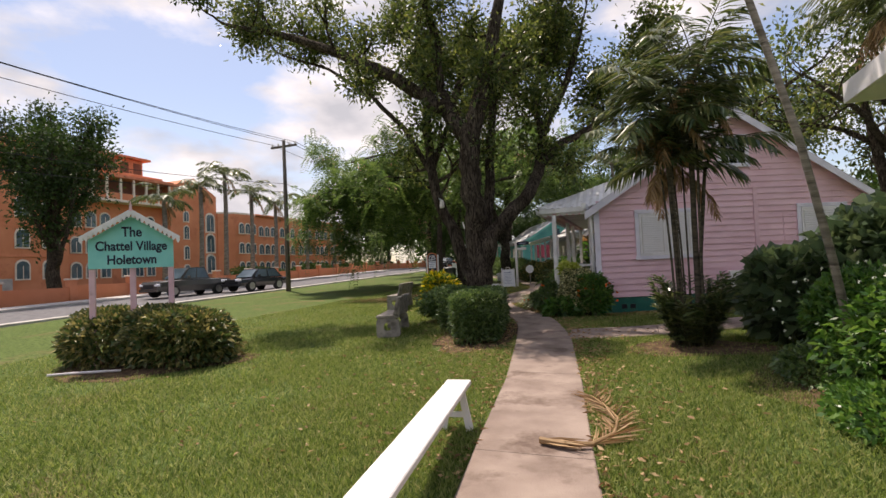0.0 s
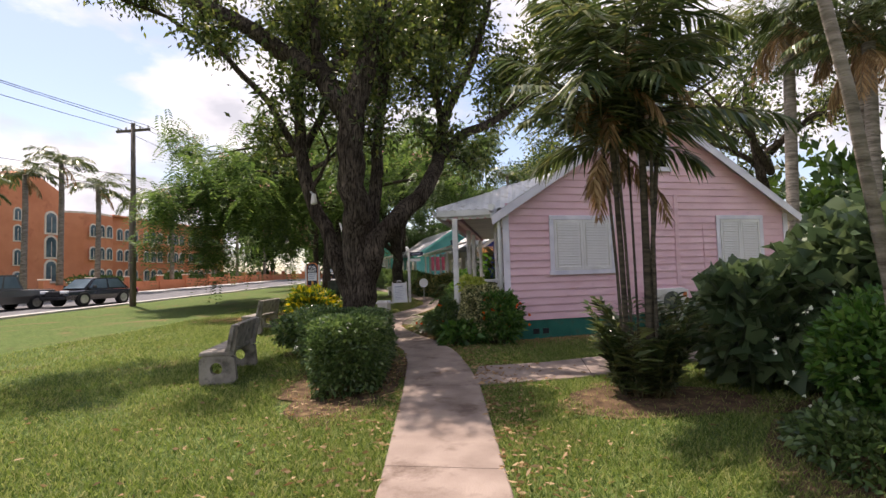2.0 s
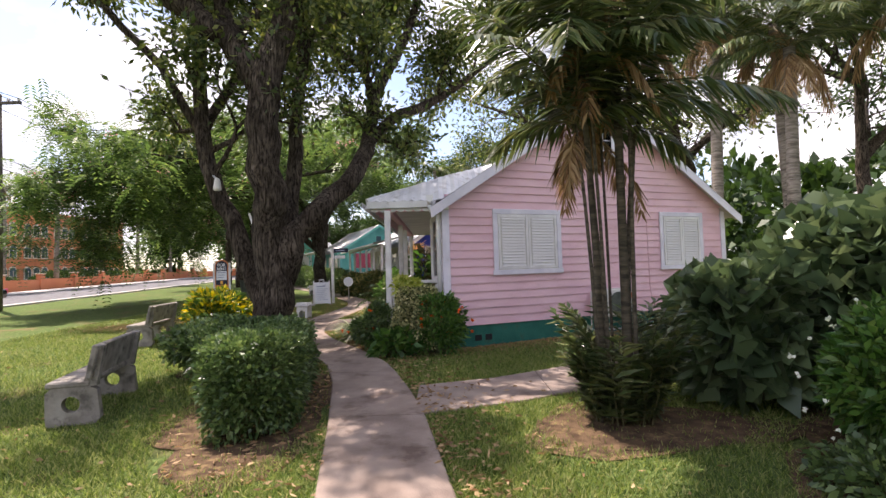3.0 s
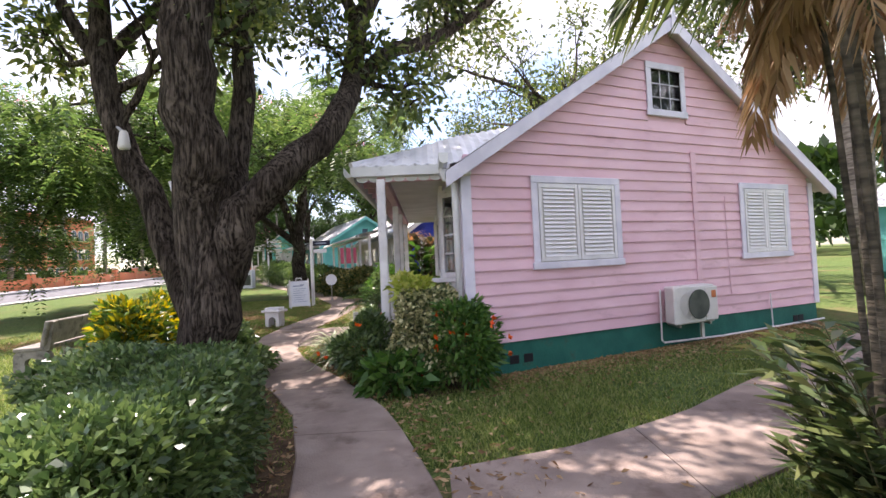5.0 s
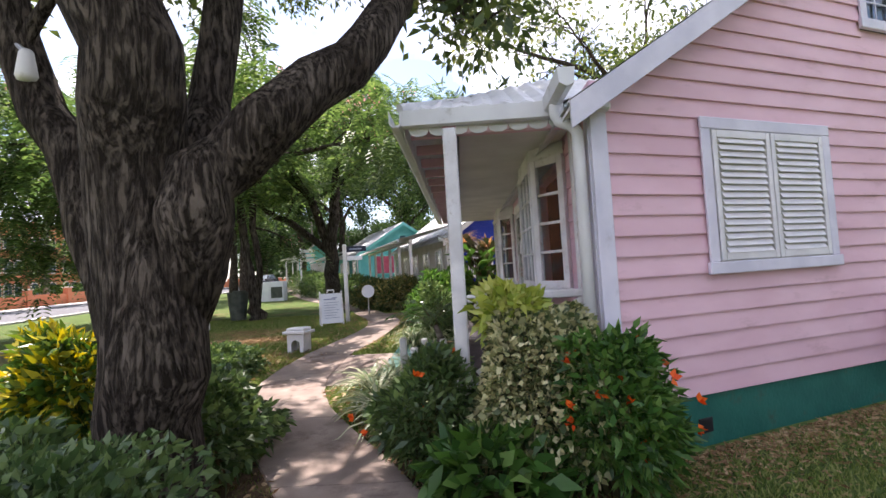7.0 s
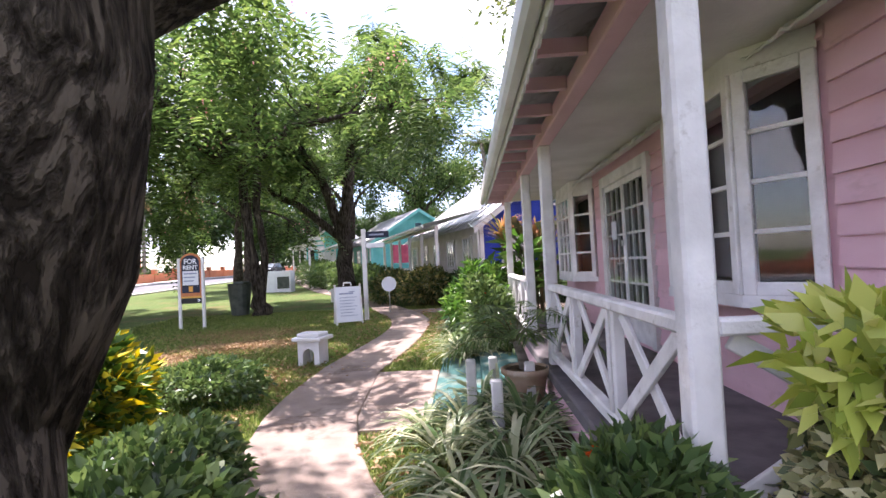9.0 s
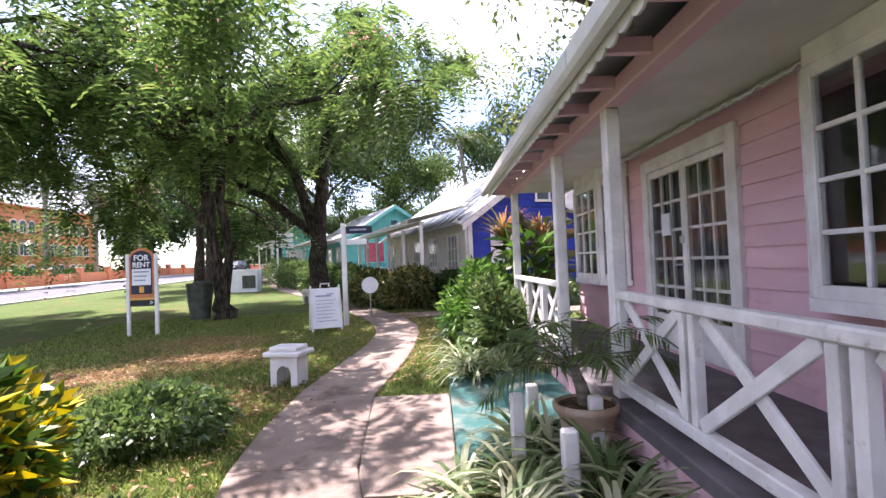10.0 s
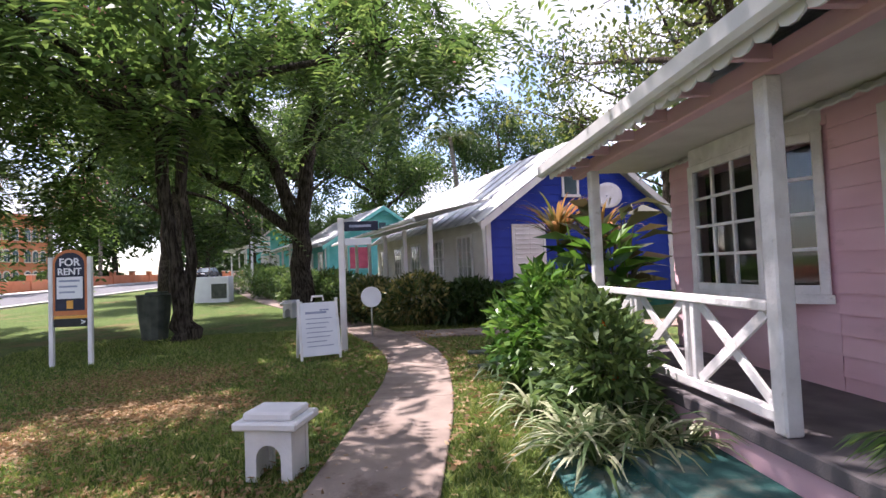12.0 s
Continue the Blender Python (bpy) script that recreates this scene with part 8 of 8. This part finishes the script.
def hotel():
    X = -56.0
    h = thing("apartment_building", (X - 8, 55, gz(50)), "long orange rendered apartment building with cream arched windows", "building")
    g0 = gz(50) - 0.4
    part("wall", Geo().box(X - 14, X, 4, 36.5, g0, 16.7, 0.05), M["orange"], h)
    part("wall", Geo().box(X - 14, X - 1.2, 36.5, 49.5, g0, 15.0, 0.05), M["orange"], h)
    part("wall", Geo().prism([(49.5, g0), (57.5, g0), (57.5, 13.4), (53.5, 15.6), (49.5, 14.0)], 0, X - 14, X), M["orange"], h, fix=True)
    bay = [(X - 3, 57.5), (X + 0.2, 57.5), (X + 1.7, 59.2), (X + 2.2, 61.5), (X + 1.7, 63.8), (X + 0.2, 65.5), (X - 3, 65.5)]
    part("wall", Geo().prism(bay, 2, g0, 10.9), M["orange"], h, fix=True)
    part("wall", Geo().box(X - 14, X, 65.5, 93, g0, 11.2, 0.05), M["orange"], h)
    # penthouse, roofs and cornices
    part("penthouse", Geo().box(X - 12, X - 3, 38.5, 48, 15.0, 17.3, 0.05), M["orange"], h)
    part("roof", Geo().box(X - 12.6, X - 2.3, 37.8, 48.7, 17.3, 17.6, 0.05), M["terracotta"], h)
    part("roof", Geo().box(X - 14, X + 0.5, 65.3, 93.4, 11.2, 11.5, 0.05), M["terracotta"], h)
    # flat dark sheets on the wall: the openings' shade is painted
    for k in range(5):
        y = 40 + k * 1.8
        part("opening", Geo().box(X - 3.0, X - 2.96, y - 0.55, y + 0.55, 15.5, 16.9, 0.0), M["hotel_shade"], h)
    part("cornice", Geo().prism([(a, b) for a, b in bay], 2, 10.9, 11.15), M["cream"], h, fix=True)
    # arcaded balcony
    part("balcony_slab", Geo().box(X - 1.2, X + 0.6, 36.6, 49.5, 11.0, 11.3, 0.02), M["cream"], h)
    part("balcony_roof", Geo().box(X - 1.2, X + 0.8, 36.6, 49.5, 13.9, 14.3, 0.02), M["terracotta"], h)
    # thin sheet whose dark colour stands for shade under the balcony roof
    part("balcony_recess", Geo().box(X - 1.199, X - 1.15, 36.7, 49.4, 11.3, 13.9, 0.0), M["hotel_shade"], h)
    for k in range(8):
        y = 37.2 + k * 1.7
        part("column", Geo().box(X + 0.25, X + 0.5, y - 0.13, y + 0.13, 11.3, 13.9, 0.02), M["cream"], h)
    part("balustrade", Geo().box(X + 0.3, X + 0.42, 36.7, 49.4, 11.3, 12.1, 0.02), M["orange"], h)
    # windows, storey by storey
    for z in (8.0, 5.0, 2.1):
        for y in (38.0, 39.7, 41.4, 44.0, 45.7, 47.4):
            arched_window(h, X - 1.2, y, z, 1.05, 1.2)
        for y0 in (67.0, 72.3, 77.6, 82.9, 88.0):
            for k in range(3):
                arched_window(h, X, y0 + k * 1.45, z, 0.95, 1.1)
    for z in (8.0, 5.0, 2.1):
        for k in range(3):
            arched_window(h, X + 2.1, 60.2 + k * 1.3, z, 0.85, 1.1)
    for z, hh in ((9.4, 1.0), (7.0, 1.4), (4.2, 1.4), (2.0, 1.0)):
        arched_window(h, X, 52.0, z, 0.7, hh)
    for z in (2.2, 5.2, 8.2):
        arched_window(h, X, 56.2, z, 1.3, 1.9, "hotel_glass", True, 0.22)
    for z in (2.2, 5.4, 8.6, 11.8):
        for y in (8, 11, 14, 17, 20, 23, 26, 29, 32, 34.5):
            arched_window(h, X, y, z, 1.1, 1.3)
    for y0, y1 in ((4, 36.5), (65.5, 93)):
        for z in (4.4, 7.5):
            part("string_course", Geo().box(X, X + 0.09, y0, y1, z, z + 0.12, 0.0), M["orange"], h)


hotel()


def garden_wall():
    """The low orange wall with piers along the far pavement."""
    ob = thing("boundary_wall", (-31, 40, gz(40)), "low orange boundary wall with capped piers along the pavement", "wall", kind="structure")
    y = -20.0
    while y < 150:
        xa, xb = road_x(y, -10.9), road_x(y + 4, -10.9)
        z = gz(y + 2)
        if not (24 < y < 29):
            part("wall_panel", Geo().add([(xa - 0.1, y, z - 0.4), (xa + 0.1, y, z - 0.4), (xb + 0.1, y + 4, z - 0.4), (xb - 0.1, y + 4, z - 0.4), (xa - 0.1, y, z + 0.95), (xa + 0.1, y, z + 0.95), (xb + 0.1, y + 4, z + 0.95), (xb - 0.1, y + 4, z + 0.95)],
                 [(0, 3, 2, 1), (4, 5, 6, 7), (0, 1, 5, 4), (1, 2, 6, 5), (2, 3, 7, 6), (3, 0, 4, 7)]), M["orange"], ob)
        part("pier", Geo().box(xa - 0.22, xa + 0.22, y - 0.22, y + 0.22, z - 0.4, z + 1.3, 0.02), M["orange"], ob)
        part("pier_cap", Geo().box(xa - 0.28, xa + 0.28, y - 0.28, y + 0.28, z + 1.3, z + 1.4, 0.03), M["cream"], ob)
        y += 4
    w = thing("forecourt_wall", (-33.2, 14, gz(14)), "pale rendered forecourt wall beside the tall tree", "wall", kind="structure")
    part("wall_panel", Geo().box(-33.4, -33.0, 6, 18.5, -0.2, 2.0, 0.03), M["pavement"], w)
    for y in (12, 40, 50, 60, 70):
        x = road_x(y, -13)
        bush("front_garden_hedge", (x, y, gz(y)), (1.0, 4.0, 0.8), M["leaf_dark"], "dark hedge behind the orange boundary wall", R, 2200, 0.3, 0.14, 0.15, group="hedges across the road")


garden_wall()


def utility_pole(x, y, h, label, arms=True):
    ob = thing("utility_pole", (x, y, gz(y)), label, "pole", "utility poles")
    part("pole", Geo().tube([(x, y, gz(y) - 0.3), (x + 0.02, y, gz(y) + h * 0.5), (x, y, gz(y) + h)], [0.15, 0.13, 0.1], 10), M["pole_wood"], ob, smooth=True)
    part("crossarm", Geo().box(x - 0.95, x + 0.95, y - 0.05, y + 0.05, gz(y) + h - 0.45, gz(y) + h - 0.33), M["pole_wood"], ob)
    for dx in (-0.85, -0.4, 0.4, 0.85):
        part("insulator", Geo().lathe([(0.03, 0), (0.06, 0.05), (0.05, 0.14), (0.0, 0.16)], (x + dx, y, gz(y) + h - 0.33), 8), M["plastic_grey"], ob)


POLES = [(-17.3, -10.0), (-18.3, 25.0), (-20.0, 52.0), (-21.5, 80.0), (-23, 110.0)]
for x, y in POLES:
    utility_pole(x, y, 9.3, "tall wooden utility pole at the roadside")
cab = thing("overhead_cables", (-18, 20, gz(20) + 9), "thin dark overhead cables between the roadside poles", "cable", kind="structure")
for (xa, ya), (xb, yb) in zip(POLES, POLES[1:]):
    for dx, dz, sag in ((-0.85, 9.1, 0.5), (0.85, 9.1, 0.6), (0.4, 9.1, 0.45), (0.0, 6.6, 0.8), (0.05, 6.1, 0.9)):
        pts = [(xa + dx + (xb - xa) * t, ya + (yb - ya) * t, gz(ya) + dz + (gz(yb) - gz(ya)) * t - sag * 4 * t * (1 - t)) for t in [i / 12 for i in range(13)]]
        part("cable", Geo().tube(pts, 0.014, 5, caps=False), M["black"], cab)

def wheel(parent, x, y, z, r, m):
    t = part("wheel", Geo().tube([tuple(m @ Vector((x, y - 0.12, z))), tuple(m @ Vector((x, y - 0.1, z))), tuple(m @ Vector((x, y + 0.1, z))), tuple(m @ Vector((x, y + 0.12, z)))], [r * 0.93, r, r, r * 0.93], 20), M["rubber"], parent)
    s = -1 if y < 0 else 1
    part("rim", Geo().tube([tuple(m @ Vector((x, y + s * 0.115, z))), tuple(m @ Vector((x, y + s * 0.135, z)))], r * 0.62, 14), M["metal"], t)


def vehicle(name, label, cat, at, turn, length, width, height, mat, pickup):
    ob = thing(name, at, label, cat)
    m = Matrix.Translation(at) @ Matrix.Rotation(turn, 4, "Z")
    L, W = length / 2, width / 2
    belt, sill = height * 0.58, 0.32
    # body: a loft of cross-sections along its length
    rows = [(-L, 0.5, belt * 0.8, 0.8), (-L + 0.15, 0.36, belt * 0.93, 0.95), (-L + 1.2, sill, belt * 0.98, 1.0), (0, sill, belt, 1.0), (L - 1.2, sill, belt * (1.0 if pickup else 0.98), 1.0), (L - 0.1, 0.4, belt * 0.96, 0.96), (L, 0.5, belt * 0.9, 0.9)]
    verts, faces = [], []
    for x, a, b, k in rows:
        w = W * k
        verts += [(x, -w * 0.94, a), (x, -w, (a + b) / 2), (x, -w * 0.95, b - 0.04), (x, -w * 0.85, b), (x, w * 0.85, b), (x, w * 0.95, b - 0.04), (x, w, (a + b) / 2), (x, w * 0.94, a)]
    for i in range(len(rows) - 1):
        for k in range(8):
            faces.append((i * 8 + k, i * 8 + (k + 1) % 8, i * 8 + 8 + (k + 1) % 8, i * 8 + 8 + k))
    faces += [tuple(range(8))[::-1], tuple((len(rows) - 1) * 8 + k for k in range(8))]
    part("body", Geo().add(verts, faces, m), mat, ob, smooth=False, fix=True)
    c0, c1 = (-L * 0.42, L * 0.36) if pickup else (-L * 0.5, L * 0.72)
    r0, r1 = c0 + 0.65, c1 - (0.25 if pickup else 0.6)
    cabin = []
    for x, z, w in ((c0, belt, 0.86), (r0, height - 0.03, 0.7), (r1, height, 0.7), (c1, belt, 0.86)):
        cabin += [(x, -W * w, z), (x, W * w, z)]
    cab_ob = part("cabin", Geo().add(cabin, [(0, 1, 3, 2), (2, 3, 5, 4), (4, 5, 7, 6), (0, 2, 4, 6), (1, 7, 5, 3), (0, 6, 7, 1)], m), mat, ob, fix=True)
    for s in (-1, 1):
        for f0, f1 in ((0.06, 0.48), (0.53, 0.94)):
            def edge(f, up):
                lo = c0 + (c1 - c0) * f
                hi = r0 + (r1 - r0) * f
                x = lo + (hi - lo) * up
                wz = belt + (height - belt) * up
                return (x, s * (W * (0.86 - 0.16 * up) + 0.008), wz)
            part("side_window", Geo().add([edge(f0, 0.12), edge(f1, 0.12), edge(f1, 0.88), edge(f0, 0.88)], [(0, 1, 2, 3)], m), M["hotel_glass"], cab_ob)
    part("windscreen", Geo().add([(c0 + 0.03, -W * 0.78, belt + 0.06), (c0 + 0.03, W * 0.78, belt + 0.06), (r0 - 0.08, W * 0.64, height - 0.09), (r0 - 0.08, -W * 0.64, height - 0.09)], [(0, 1, 2, 3)], m @ Matrix.Translation((-0.02, 0, 0.015))), M["hotel_glass"], cab_ob)
    part("grille", Geo().box(-L - 0.02, -L + 0.05, -W * 0.5, W * 0.5, 0.55, 0.78, 0.02, m), M["black"], ob)
    part("bumper", Geo().box(-L - 0.05, -L + 0.1, -W * 0.9, W * 0.9, 0.36, 0.52, 0.04, m), M["black"] if not pickup else mat, ob)
    for s in (-1, 1):
        part("headlight", Geo().box(-L - 0.01, -L + 0.2, s * W * 0.72 - 0.18, s * W * 0.72 + 0.18, 0.68, 0.82, 0.03, m), M["white_board"], ob, "clear headlight")
        part("mirror", Geo().box(c0 + 0.3, c0 + 0.45, s * (W + 0.08) - 0.09, s * (W + 0.08) + 0.09, belt + 0.05, belt + 0.22, 0.03, m), mat, ob)
        part("tail_light", Geo().box(L - 0.06, L + 0.01, s * W * 0.82 - 0.08, s * W * 0.82 + 0.08, 0.6, 0.85, 0.02, m), M["red"], ob)
    if pickup:
        part("load_bed", Geo().box(c1 + 0.12, L - 0.12, -W * 0.8, W * 0.8, belt + 0.001, belt + 0.012, 0.0, m), M["black"], ob)
    for x in (-L + 0.95, L - 1.1):
        for y in (-W + 0.1, W - 0.1):
            wheel(ob, x, y, 0.36, 0.36, m)


vehicle("pickup_truck", "grey double-cab pickup truck on the road", "truck", (-24.2, 23.0, gz(23.0) + 0.01), radians(85), 5.1, 1.85, 1.75, M["car_grey"], True)
vehicle("parked_car", "black saloon car farther along the road", "car", (-21.9, 26.4, gz(26.4) + 0.01), radians(85), 4.4, 1.75, 1.45, M["car_black"], False)
vehicle("parked_car", "dark car far down the road", "car", (-26.5, 75, gz(70) + 0.01), radians(85), 4.4, 1.75, 1.5, M["car_black"], False)


def white_stall(x, y):
    ob = thing("market_stall", (x, y, gz(y)), "white stall counter with a dark panel far along the path", "stall")
    part("counter", Geo().box(x - 0.7, x + 0.7, y - 0.3, y + 0.3, gz(y) - 0.05, gz(y) + 1.05, 0.02), M["white_board"], ob)
    part("panel", Geo().box(x + 0.0, x + 0.62, y - 0.32, y - 0.301, gz(y) + 0.15, gz(y) + 0.75, 0.01), M["bin"], ob)


white_stall(-10.9, 36.5)
far = thing("far_building", (-20, 150, 1.5), "low white building at the end of the road", "building")
part("wall", Geo().box(-34, -8, 146, 156, 0.5, 6.0, 0.05), M["white"], far)
part("roof", Geo().box(-34.5, -7.5, 145.5, 156.5, 6.0, 6.4, 0.05), M["terracotta"], far)
for k in range(6):
    part("window", Geo().box(-32 + k * 4, -30.4 + k * 4, 145.95, 146.0, 2.6, 4.4, 0.0), M["hotel_glass"], far)


def tree_belt():
    """Far woods that close the view between and behind the houses."""
    rng = np.random.default_rng(99)
    lv = Leaves()
    for k in range(150):
        a = k / 149
        if k < 90:
            x, y = -60 + 130 * (k / 89), 165 + 25 * math.sin(k * 1.7)
        else:
            x, y = 42 + 10 * math.sin(k * 2.3), -40 + 210 * ((k - 90) / 59)
        h = rng.uniform(7, 12)
        p, d = blob_points(rng, 420, (x, y, 1.2 + h * 0.55), (h * 0.5, h * 0.5, h * 0.55), 0.25, 0.6)
        lv.add(p, d + rng.normal(size=p.shape) * 0.6, 1.3, 0.8, rng)
    tagged(new("far_woods", lv.mesh("far_woods", M["leaf_dark"])), "belt of dark green trees closing the distance", "trees", kind="stuff")


tree_belt()
